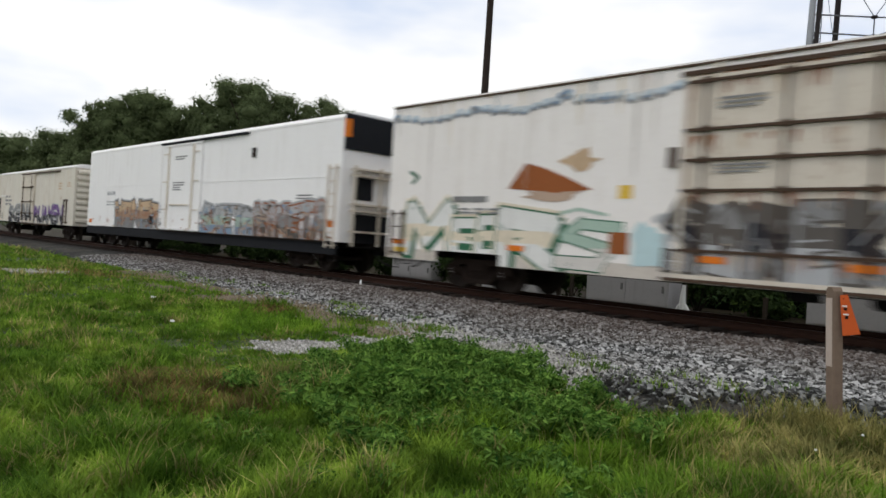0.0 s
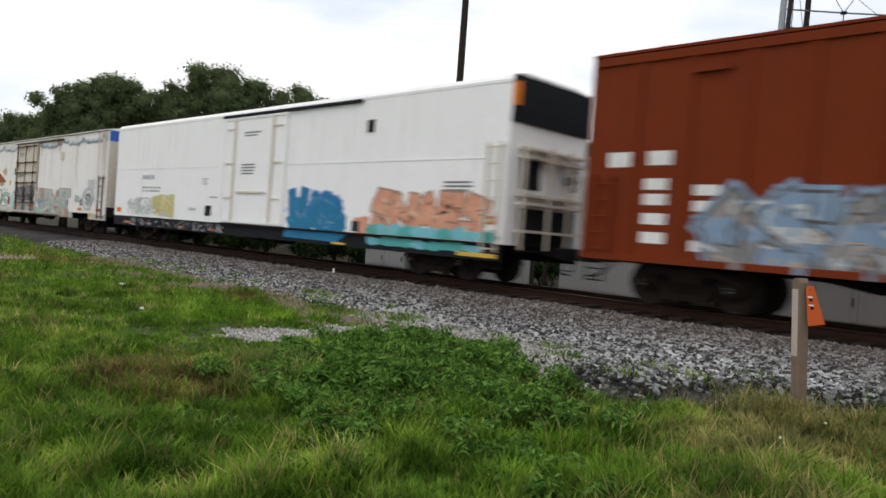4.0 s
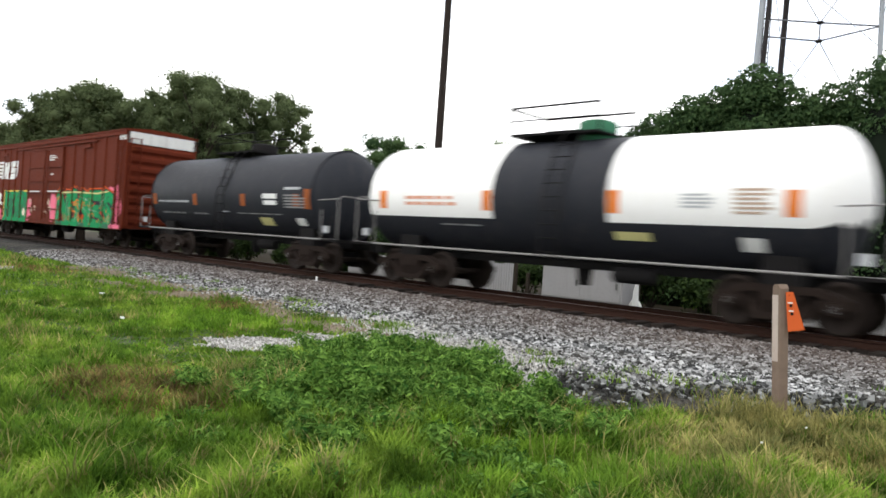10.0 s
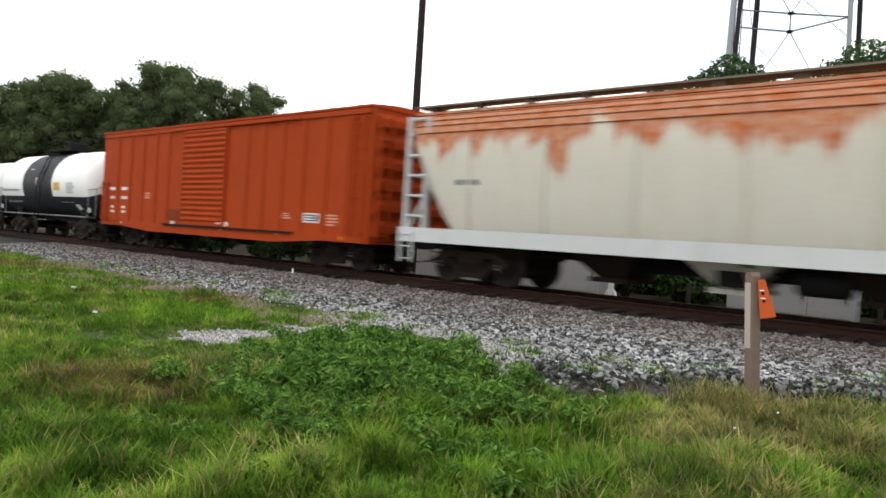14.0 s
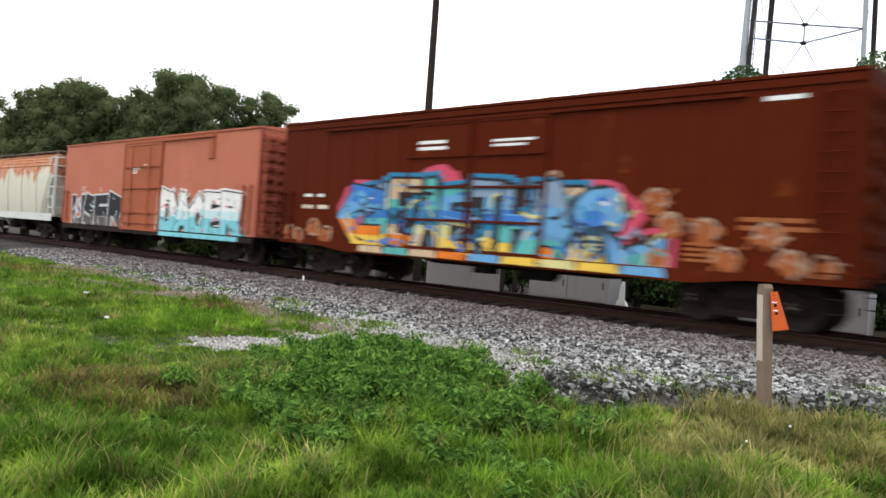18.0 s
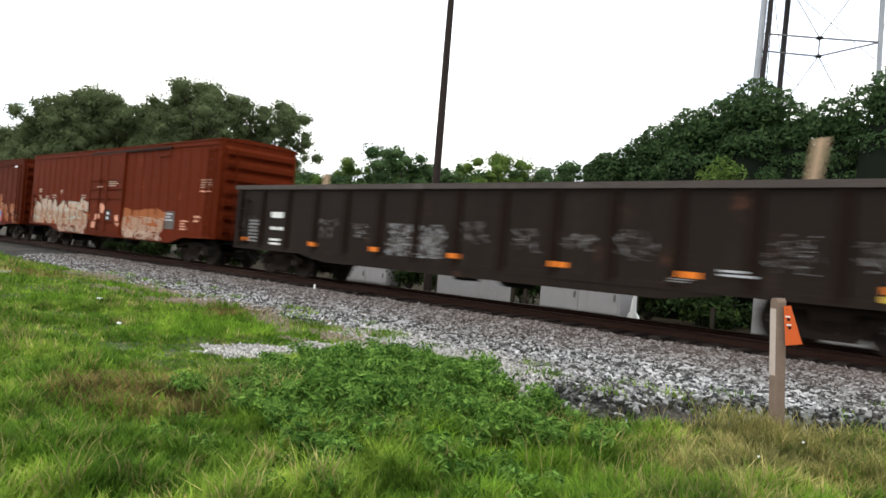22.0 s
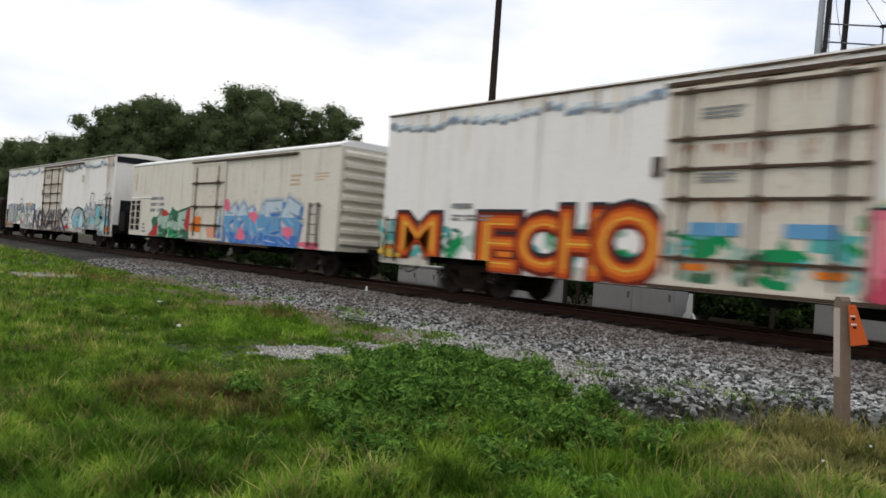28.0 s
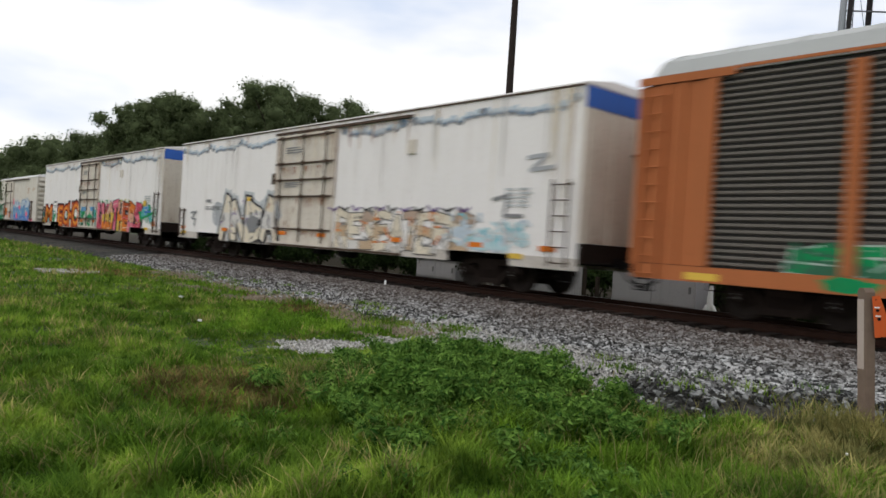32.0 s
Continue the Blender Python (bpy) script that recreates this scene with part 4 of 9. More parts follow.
def end_steps(car, mat=STEEL_DARK):
    """Corner steps, uncoupling levers and a brake wheel on the end."""
    for sx in (-1, 1):
        for sy in (-1, 1):
            s = Shape()
            y, x = sy * (car.w - 0.05), sx * (car.h - 0.28)
            for dx in (-0.2, 0.2):
                s.tube([(x + dx, y, car.zb + 0.02), (x + dx, y, 0.42)], 0.016, 6)
            for z in (0.42, 0.66):
                s.tube([(x - 0.2, y, z), (x + 0.2, y, z)], 0.016, 6)
            car.part("corner_step", s, mat)
        s = Shape()
        s.tube([(sx * (car.h + 0.25), -1.35, 0.86), (sx * (car.h + 0.3), -0.3, 0.90), (sx * (car.h + 0.5), 0, 0.92)], 0.016, 6)
        car.part("uncoupling_lever", s, mat)
    w = Shape()
    n = 14
    x0 = car.h + 0.20
    z0 = car.zb + 1.7 if car.zt > 3.5 else car.zt - 0.3
    ring = [(x0, 0.75 + 0.27 * math.cos(6.2832 * i / n), z0 + 0.27 * math.sin(6.2832 * i / n)) for i in range(n + 1)]
    w.tube(ring, 0.018, 6)
    for i in range(4):
        a = 6.2832 * i / 4
        w.tube([(x0, 0.75, z0), (x0, 0.75 + 0.27 * math.cos(a), z0 + 0.27 * math.sin(a))], 0.012, 5)
    w.box(car.h + 0.01, x0, 0.68, 0.82, z0 - 0.1, z0 + 0.1)
    car.part("brake_wheel", w, mat)


def end_cap(car, mat, z0, z1, name="end_panel", label="", sides=(1,), depth=0.03, ya=None, yb=None):
    for sx in sides:
        a, b = sx * (car.h + 0.003), sx * (car.h + depth)
        s = Shape().box(min(a, b), max(a, b), -car.w + 0.02 if ya is None else ya, car.w - 0.02 if yb is None else yb, z0, z1)
        ob = car.part(name, s, mat, label)
    return ob


# -- hi-cube brown box car with faded blue graffiti --
car = E_ = Car("boxcar", "rust-brown high box car with ribbed sides and faded blue graffiti", 35.03, 53.99, 0.87, 5.02)
car.shell(BROWN_E, "body")
car.roof(BROWN_E, rise=0.10, edge=0.06, lip=0.06, ribs=18)
car.running_gear(2.1, 1.0)
car.end_ribs(BROWN_E, 8, 0.10, 0.45, "ribbed brown end wall")
end_cap(car, WHITE_PANEL, 4.50, 4.98, label="white upper end panel", sides=(-1, 1), depth=0.05)
car.posts(BROWN_E, [36.1, 37.2, 38.3, 39.4, 40.5, 41.5, 47.6, 48.6, 49.6, 50.6, 51.6, 52.65], 0.11, 0.05, 1.0, 4.82)
car.strip(BROWN_E, 35.05, 53.97, 0.87, 1.00, 0.055, "side_sill")
car.strip(BROWN_E, 35.05, 53.97, 4.83, 5.0, 0.05, "top_rail")
car.strip(BROWN_E, 41.6, 52.6, 4.68, 4.76, 0.09, "door_track")
plain_door(car, 42.05, 44.45, 0.98, 4.64, BROWN_E, 0.07, (1.6, 2.35, 3.05, 3.75), label="ribbed brown sliding door")
plain_door(car, 44.55, 46.85, 0.98, 4.64, BROWN_E, 0.07, (1.6, 2.35, 3.05, 3.75), (45.1,), label="ribbed brown sliding door")
for u in (37.6, 50.1):
    s = Shape().box(car.x(u) - 0.35, car.x(u) + 0.35, -car.w - 0.09, -car.w - 0.052, 4.50, 4.66)
    car.part("vent_box", s, BROWN_E)
car.ladder(35.45, 1.0, 2.6, mat=BROWN_E, far=True)
car.ladder(53.55, 1.0, 4.7, mat=BROWN_E, far=True)
car.end_ladder(1, -1.2, 1.0, 4.7, mat=BROWN_E)
end_steps(car)
a = Art(car, 5)
a.lines("white", 42.75, 43.55, 3.95, 4.25, 3, 1).lines("white", 45.2, 46.15, 3.95, 4.25, 3, 1)
for z in (1.25, 1.62, 2.0, 2.3):
    a.bar("white", 36.35, 36.85, z, z + 0.22).bar("white", 37.4, 37.9, z - 0.1, z + 0.1)
a.bar("white", 35.5, 36.0, 2.75, 3.05).bar("white", 36.4, 36.9, 2.78, 3.06)
for i in range(6):
    a.lines("sand", 51.75, 52.4, 1.1 + i * 0.22, 1.25 + i * 0.22, 1, 2)
    a.lines("sand", 52.75, 53.3, 1.1 + i * 0.22, 1.25 + i * 0.22, 1, 2)
a.bar("yellow", 52.8, 53.35, 1.0, 1.12)
for u, z in ((42.7, 1.9), (42.9, 2.3), (42.6, 1.5), (45.0, 1.7), (45.3, 2.0), (44.9, 2.35), (43.3, 1.3), (45.6, 3.3), (44.7, 2.8), (46.3, 2.9)):
    a.blob("peach", u, z, 0.16, 0.13, 0.45, 9)
a.done("lettering", "faded white lettering and primer spots")
a = Art(car, 11)
a.forms("OOOS", 47.1, 51.4, 0.98, 2.26, [["slate", "silver", "slate"], ["grey", "slate", "ocean"]], "dust", 0.06, 0.36, 0.02, "grey", None, "mist")
a.scratch(["grey", "dust", "slate", "mist", "blue"], 47.2, 51.2, 1.0, 2.2, 60, 0.2, 0.6, 0.07)
a.forms("OSAO", 37.7, 41.85, 0.98, 2.14, [["grey", "slate", "grey"], ["slate", "mist", "slate"]], "dust", 0.06, 0.40, 0.02, "slate", None, "tan")
a.scratch(["dust", "mist", "tan", "grey", "slate"], 37.8, 41.8, 1.0, 2.1, 50, 0.15, 0.5, 0.07)
for z in (2.65, 2.95, 3.3, 3.5):
    a.blob("tan", 53.72, z, 0.3, 0.28, 0.4)
a.done("graffiti", "faded blue and grey spray-painted letters")

# -- hi-cube dark brown box car, green and pink graffiti --
car = F_ = Car("boxcar", "dark brown high box car with green and pink graffiti", 56.01, 74.90, 0.87, 5.02)
car.shell(BROWN_F, "body")
car.roof(BROWN_F, rise=0.10, edge=0.06, lip=0.06, ribs=18)
car.running_gear(2.3, 1.0)
car.end_ribs(BROWN_F, 8, 0.10, 0.45, "ribbed brown end wall")
end_cap(car, WHITE_PANEL, 4.50, 4.98, label="white upper end panel", sides=(-1, 1), depth=0.05)
car.posts(BROWN_F, [57.55, 58.6, 59.65, 60.7, 61.75, 69.2, 70.4, 71.6, 72.8, 73.95], 0.13, 0.05, 1.0, 4.82)
car.strip(BROWN_F, 56.03, 74.88, 0.80, 1.00, 0.055, "side_sill")
car.strip(BROWN_F, 56.03, 74.88, 4.83, 5.0, 0.05, "top_rail")
car.strip(BROWN_F, 60.5, 72.0, 4.66, 4.74, 0.09, "door_track")
plain_door(car, 63.1, 65.45, 0.98, 4.60, BROWN_F, 0.07, (1.55, 2.35, 2.95, 3.65), label="ribbed brown sliding door")
plain_door(car, 65.55, 67.95, 0.98, 4.60, BROWN_F, 0.07, (1.55, 2.35, 2.95, 3.65), (66.1,), label="ribbed brown sliding door")
for u in (58.95, 70.9):
    car.part("vent_box", Shape().box(car.x(u) - 0.4, car.x(u) + 0.4, -car.w - 0.09, -car.w - 0.052, 4.42, 4.60), BROWN_F)
car.ladder(56.4, 1.0, 2.6, mat=BROWN_F)
car.ladder(74.5, 1.0, 4.7, mat=BROWN_F)
car.end_ladder(1, -1.2, 1.0, 4.7, mat=BROWN_F)
end_steps(car)
a = Art(car, 8)
for i in range(5):
    z = 3.22 + i * 0.2
    a.poly("white", [(56.35, z), (58.30 + 0.1 * i, z), (58.37 + 0.1 * i, z + 0.12), (56.35, z + 0.12)])
a.poly("white", [(58.22, 3.14), (59.50, 3.14), (59.90, 4.08), (58.62, 4.08)])
a.poly("white", [(59.74, 3.12), (60.60, 3.12), (60.86, 3.22), (60.98, 3.48), (61.05, 4.12), (60.12, 4.12), (59.96, 4.02), (59.90, 3.70)])
a.poly(BROWN_F, [(58.74, 3.12), (58.98, 3.12), (59.10, 3.42)]).poly(BROWN_F, [(59.10, 4.10), (59.34, 4.10), (59.02, 3.80)]).bar(BROWN_F, 60.25, 60.85, 3.72, 3.80).bar(BROWN_F, 59.85, 60.40, 3.42, 3.48)
a.bar("white", 56.08, 56.6, 4.68, 4.93).bar("white", 74.2, 74.85, 4.62, 4.86)
a.lines("white", 66.1, 67.2, 3.95, 4.25, 3, 1).lines("white", 66.4, 66.75, 3.2, 3.35, 1, 1)
for u0_, z_ in ((63.4, 2.4), (66.0, 2.4)):
    a.bar("white", u0_, u0_ + 1.5, z_, z_ + 0.06)
for z in (1.3, 1.7, 2.1):
    a.lines("white", 56.5, 57.3, z, z + 0.2, 1, 2).lines("white", 57.7, 58.5, z, z + 0.2, 1, 2)
for u, z in ((63.6, 1.9), (63.8, 1.5), (66.3, 1.9), (66.5, 1.6), (64.3, 1.6), (65.9, 1.4)):
    a.blob("tan", u, z, 0.17, 0.14, 0.4, 9)
a.bar("orange", 56.03, 56.25, 0.95, 1.9)
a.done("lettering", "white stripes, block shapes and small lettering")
a = Art(car, 17)
a.blob("pink", 57.4, 1.15, 1.2, 0.34, 0.4, 18, 0.88).blob("pink", 62.9, 1.5, 0.8, 0.75, 0.35, 18, 0.88).blob("pink", 67.0, 1.7, 0.5, 0.8, 0.3, 14, 0.88)
for u in (72.6, 73.4, 74.1):
    a.blob("pink", u, 1.72, 0.85, 0.85, 0.30, 18, 0.88)
a.bar("yellow", 58.9, 63.0, 0.9, 2.50).bar("green", 59.0, 62.9, 0.84, 2.42)
a.forms("RAIN", 59.2, 62.8, 0.95, 2.35, ["green", "green"], "moss", 0.09, 0.30, 0.04, None, None, None)
a.scratch(["moss", "moss", "green", "black"], 59.2, 62.8, 0.95, 2.2, 34, 0.2, 0.6, 0.09)
a.blob("cream", 62.4, 1.35, 0.22, 0.2, 0.3)
a.forms("NOSES", 67.55, 73.9, 0.84, 2.34, ["green", "green", "green"], "black", 0.05, 0.40, 0.05, "ember", "black", "sage", 0.06, 1.15)
a.scratch(["moss", "orange", "black"], 67.6, 73.8, 0.9, 2.2, 30, 0.12, 0.4, 0.06)
a.scratch(["orange", "ember"], 67.7, 73.6, 0.9, 1.9, 26, 0.15, 0.4, 0.06)
a.stroke("olive", [(67.4, 2.36), (69.5, 2.40), (72.2, 2.33), (73.4, 2.42)], 0.07)
a.blob("sage", 56.6, 2.2, 0.3, 0.25).blob("green", 57.9, 1.5, 0.3, 0.7).stroke("white", [(57.5, 2.3), (58.6, 2.2), (57.9, 1.9), (58.7, 1.75)], 0.2)
a.done("graffiti", "bright green letters over pink spray paint")
a = Art(car, 19)
a.lift, a.floor = 0.06, 0.5
a.bar("green", 59.0, 62.9, 0.81, 1.01).bar("pink", 56.9, 58.9, 0.83, 1.01)
for i in range(9):
    a.poly("green" if i % 4 else "moss", [(67.6 + i * 0.68, 0.81), (68.25 + i * 0.68, 0.81), (68.3 + i * 0.68, 1.01), (67.55 + i * 0.68, 1.01)])
a.bar("pink", 73.75, 74.8, 0.84, 1.01)
a.done("sill_paint", "green and pink spray paint on the sill")

# -- red-orange fifty-foot box car --
car = J_ = Car("boxcar", "bright red-orange box car with a corrugated sliding door", 116.73, 132.62, 0.80, 4.40)
car.shell(ORANGE_CAR, "body")
car.roof(ORANGE_CAR, rise=0.10, edge=0.06, lip=0.06, ribs=14)
car.running_gear(1.9, 0.75)
car.end_ribs(ORANGE_CAR, 6, 0.14, 0.0, "boldly ribbed orange end wall")
car.posts(ORANGE_CAR, [118.0, 119.05, 120.05, 121.05, 121.95, 126.9, 127.8, 128.75, 129.75, 130.8, 131.7], 0.16, 0.05, 0.95, 4.22)
car.strip(ORANGE_CAR, 116.75, 132.6, 4.24, 4.38, 0.05, "top_rail")
car.strip(ORANGE_CAR, 122.2, 129.6, 4.25, 4.33, 0.10, "door_track")
s = Shape().prism([(car.x(116.8), 0.97), (car.x(118.6), 0.97), (car.x(118.6), 0.80), (car.x(120.8), 0.66), (car.x(128.6), 0.66), (car.x(130.8), 0.80), (car.x(132.55), 0.80), (car.x(132.55), 0.97)][::-1], -car.w - 0.055, -car.w - 0.003, "y")
car.part("side_sill", s, ORANGE_CAR)
plain_door(car, 123.05, 125.78, 1.0, 4.22, ORANGE_CAR, 0.06, ribs=17, label="orange door of pressed horizontal corrugations")
car.strip(STEEL_BROWN, 121.9, 129.5, 0.93, 0.99, 0.12, "lower_track", both=False)
car.part("door_latch", Shape().box(car.x(122.15), car.x(122.95), -car.w - 0.06, -car.w - 0.003, 1.15, 1.5), plain("grimy_latch_patch", (0.22, 0.042, 0.012), 0.9))
car.ladder(117.1, 0.95, 2.5, mat=ORANGE_CAR)
car.ladder(132.25, 0.95, 4.2, mat=ORANGE_CAR)
car.end_ladder(1, -1.2, 0.95, 4.2, mat=ORANGE_CAR, off=0.2)
end_steps(car)
a = Art(car, 3)
a.lines("white", 117.35, 118.15, 2.12, 2.34, 1, 1).lines("white", 118.35, 119.05, 2.12, 2.34, 1, 1)
a.lines("white", 117.45, 117.95, 1.78, 1.98, 1, 2).lines("white", 118.4, 118.95, 1.78, 1.98, 1, 2)
a.lines("cream", 117.5, 117.9, 1.25, 1.6, 2, 1).lines("cream", 118.45, 118.85, 1.25, 1.6, 2, 1)
a.lines("peach", 120.3, 120.75, 1.85, 2.1, 3, 1)
a.bar("white", 129.9, 130.6, 1.28, 1.55).bar("black", 129.96, 130.54, 1.32, 1.51).lines("white", 130.0, 130.5, 1.34, 1.49, 2, 1)
a.lines("peach", 128.9, 129.35, 1.35, 1.55, 3, 1).lines("peach", 130.95, 131.5, 1.2, 1.55, 4, 1)
a.lines("white", 124.2, 124.75, 1.5, 1.62, 1, 1).lines("white", 124.0, 124.8, 2.55, 2.62, 1, 1)
for u in (122.4, 125.6, 128.3, 131.2):
    a.bar("orange", u, u + 0.5, 0.86, 0.95)
a.bar("cream", 118.4, 118.9, 0.86, 0.95).bar("cream", 125.4, 126.0, 1.02, 1.16).bar("cream", 122.3, 122.6, 0.99, 1.1)
a.done("lettering", "white numbers as bars and small panels")

# -- faded pink box car --
car = L_ = Car("boxcar", "faded pink-red smooth-sided box car with white and cyan graffiti", 152.19, 167.84, 0.93, 4.40)
car.shell(PINK_CAR, "body")
car.roof(PINK_CAR, rise=0.10, edge=0.05, lip=0.05, ribs=14)
car.running_gear(1.95, 0.75)
car.end_ribs(PINK_END, 10, 0.13, 0.05, "boldly ribbed pink end wall")
plain_door(car, 158.36, 161.5, 0.85, 4.22, PINK_DOOR, 0.07, (1.55, 2.50, 3.33, 1.15), (159.2, 160.7), label="faded red plug door with lock bars")
car.strip(PINK_DOOR, 158.3, 165.15, 4.24, 4.33, 0.10, "door_track")
car.strip(STEEL_BROWN, 152.25, 167.8, 0.72, 0.90, 0.05, "side_sill")
car.part("track_stop", Shape().box(car.x(164.85), car.x(165.15), -car.w - 0.07, -car.w - 0.003, 3.5, 4.2), PINK_DOOR)
car.ladder(152.55, 1.0, 2.4, mat=PINK_DOOR)
car.ladder(167.4, 1.0, 2.6, mat=PINK_DOOR)
car.end_ladder(1, -1.2, 1.0, 4.2, mat=PINK_DOOR, off=0.2)
end_steps(car)
a = Art(car, 21)
a.scratch(["silver", "purple", "mist"], 153.3, 158.2, 0.95, 2.05, 40, 0.3, 0.7, 0.16)
a.forms("USER", 153.3, 158.3, 0.92, 2.14, ["dust", "black", "black"], "mist", 0.07, 0.34, 0.0)
a.stroke("silver", [(153.2, 1.5), (153.6, 1.7), (153.5, 1.0)], 0.1)
a.forms("DAOER", 161.6, 167.0, 0.92, 2.22, ["cyan", "cyan", "frost", "white", "white"], "black", 0.045, 0.40, 0.03, "white", "black", None, 0.06, 1.2)
a.scratch(["pink", "black"], 161.7, 166.9, 1.0, 2.1, 16, 0.1, 0.3, 0.05)
a.done("graffiti", "white letters fading to cyan, black tag beside them")
a = Art(car, 24)
a.lift, a.floor = 0.056, 0.5
for i in range(9):
    a.poly("cyan", [(161.6 + i * 0.6, 0.73), (162.15 + i * 0.6, 0.74), (162.18 + i * 0.6, 0.89), (161.58 + i * 0.6, 0.89)])
a.done("sill_paint", "cyan spray paint on the sill")
a = Art(car, 22)
a.lines("white", 159.15, 159.85, 3.05, 3.3, 3, 1).lines("white", 159.2, 160.1, 2.45, 2.55, 1, 1).lines("tan", 154.1, 154.8, 2.25, 2.6, 3, 1).lines("tan", 156.0, 156.3, 2.35, 2.55, 2, 1)
a.lines("tan", 166.4, 167.2, 1.75, 2.25, 4, 1).lines("cream", 160.05, 160.4, 3.35, 3.42, 1, 1)
a.done("lettering", "small faded lettering")

# -- deep brown box car with a large multicolour piece --
car = M_ = Car("boxcar", "deep brown box car with a large multicolour graffiti piece", 169.27, 184.9, 0.88, 4.36)
car.shell(BROWN_M, "body")
car.roof(BROWN_M, rise=0.10, edge=0.06, lip=0.06, ribs=14)
car.running_gear(1.95, 0.75)
car.end_ribs(BROWN_M, 7, 0.12, 0.05, "ribbed dark brown end wall")
car.posts(BROWN_M, [170.3, 171.3, 172.3, 173.3, 174.2, 179.5, 180.4, 181.3, 182.2, 183.1, 184.0], 0.09, 0.022, 0.98, 4.18)
plain_door(car, 174.6, 176.65, 0.96, 4.10, BROWN_M, 0.04, (1.7, 2.5, 3.25), label="brown sliding door")
plain_door(car, 176.75, 178.85, 0.96, 4.10, BROWN_M, 0.04, (1.7, 2.5, 3.25), label="brown sliding door")
car.strip(BROWN_M, 169.3, 184.85, 4.20, 4.34, 0.04, "top_rail")
car.strip(BROWN_M, 171.2, 183.0, 4.08, 4.14, 0.08, "door_track")
s = Shape().prism([(car.x(169.3), 0.98), (car.x(169.3), 0.88), (car.x(171.2), 0.86), (car.x(172.3), 0.74), (car.x(182.2), 0.74), (car.x(183.2), 0.86), (car.x(184.85), 0.88), (car.x(184.85), 0.98)], -car.w - 0.045, -car.w - 0.003, "y")
car.part("side_sill", s, BROWN_M)
car.ladder(169.65, 1.0, 2.4, mat=BROWN_M)
car.ladder(184.5, 1.0, 4.1, mat=BROWN_M)
car.end_ladder(1, -1.2, 1.0, 4.1, mat=BROWN_M, off=0.2)
end_steps(car)
a = Art(car, 33)
a.lines("white", 174.95, 176.1, 3.38, 3.68, 2, 1).lines("white", 177.3, 178.65, 3.40, 3.62, 2, 1).lines("white", 183.3, 184.1, 3.95, 4.1, 1, 1)
a.lines("white", 170.35, 170.75, 2.2, 2.36, 1, 1).lines("white", 170.95, 171.3, 2.2, 2.36, 1, 1).lines("cream", 170.3, 170.8, 1.85, 2.05, 1, 2).lines("cream", 171.0, 171.5, 1.85, 2.05, 1, 2)
a.lines("brown", 183.0, 184.3, 1.7, 2.0, 2, 2).lines("brown", 182.0, 182.8, 1.1, 1.5, 4, 1)
a.done("lettering", "white and tan lettering bars")
a = Art(car, 35)
for u, z in ((172.9, 2.12), (180.1, 2.1), (175.6, 2.45)):
    a.blob("magenta", u, z, 0.75, 0.60, 0.1, 16, 1.2)
for u, z in ((176.2, 2.66), (173.7, 2.42), (179.0, 2.66), (177.2, 2.55), (174.4, 2.4)):
    a.loops("mud", u, z, 0.17, 0.09)
a.blob("magenta", 172.85, 1.95, 0.92, 0.75, 0.12, 16).blob("magenta", 180.2, 1.9, 0.95, 0.72, 0.1, 16).blob("magenta", 175.8, 2.5, 0.75, 0.45, 0.15, 14)
a.forms("WEAETHE", 173.1, 179.7, 1.02, 2.55, [["yellow", "teal", "blue", "sky", "slate"], ["orange", "sand", "ocean", "teal", "sand"], ["sand", "olive", "ocean", "teal", "teal"], ["yellow", "olive", "blue", "sky", "teal"], ["yellow", "ocean", "blue", "sky", "slate"]], "black", 0.07, 0.36, 0.02, "ocean", "black", "sky", 0.06, 1.22)
a.forms("C", 172.1, 173.6, 1.02, 2.42, ["yellow", "orange", "sky", "sky", "blue"], "black", 0.05, 0.40, 0.0, None, None, "ice")
a.blob("sky", 172.75, 2.05, 0.42, 0.36, 0.12, 14).blob("blue", 172.6, 2.2, 0.16, 0.10, 0.2, 9)
a.forms("A", 178.2, 179.7, 0.95, 2.45, ["teal", "sky", "slate"], "black", 0.05, 0.36)
a.blob("black", 180.15, 1.98, 0.72, 0.56, 0.06, 16).blob("sky", 180.2, 2.0, 0.62, 0.48, 0.10, 16).blob("blue", 180.05, 1.8, 0.26, 0.2, 0.25, 10).blob("ice", 180.35, 2.2, 0.2, 0.1, 0.25, 9)
a.poly("black", [(179.2, 0.90), (179.6, 1.6), (180.4, 1.75), (180.8, 1.35), (181.72, 1.62), (181.68, 0.90)])
a.poly("olive", [(179.35, 0.92), (179.75, 1.5), (180.2, 1.5), (180.4, 0.92)]).poly("yellow", [(179.4, 0.92), (179.6, 1.2), (180.3, 1.2), (180.4, 0.92)]).poly("sky", [(180.5, 0.94), (180.35, 1.6), (180.75, 1.25), (181.64, 1.54), (181.6, 0.94)]).poly("teal", [(180.9, 0.94), (180.8, 1.12), (181.6, 1.3), (181.58, 0.94)])
a.stroke("magenta", [(181.78, 0.95), (181.82, 1.72), (181.2, 1.62)], 0.12)
a.scratch(["black", "black", "ocean", "blue", "olive", "slate"], 172.3, 181.5, 1.0, 2.35, 130, 0.12, 0.5, 0.06)
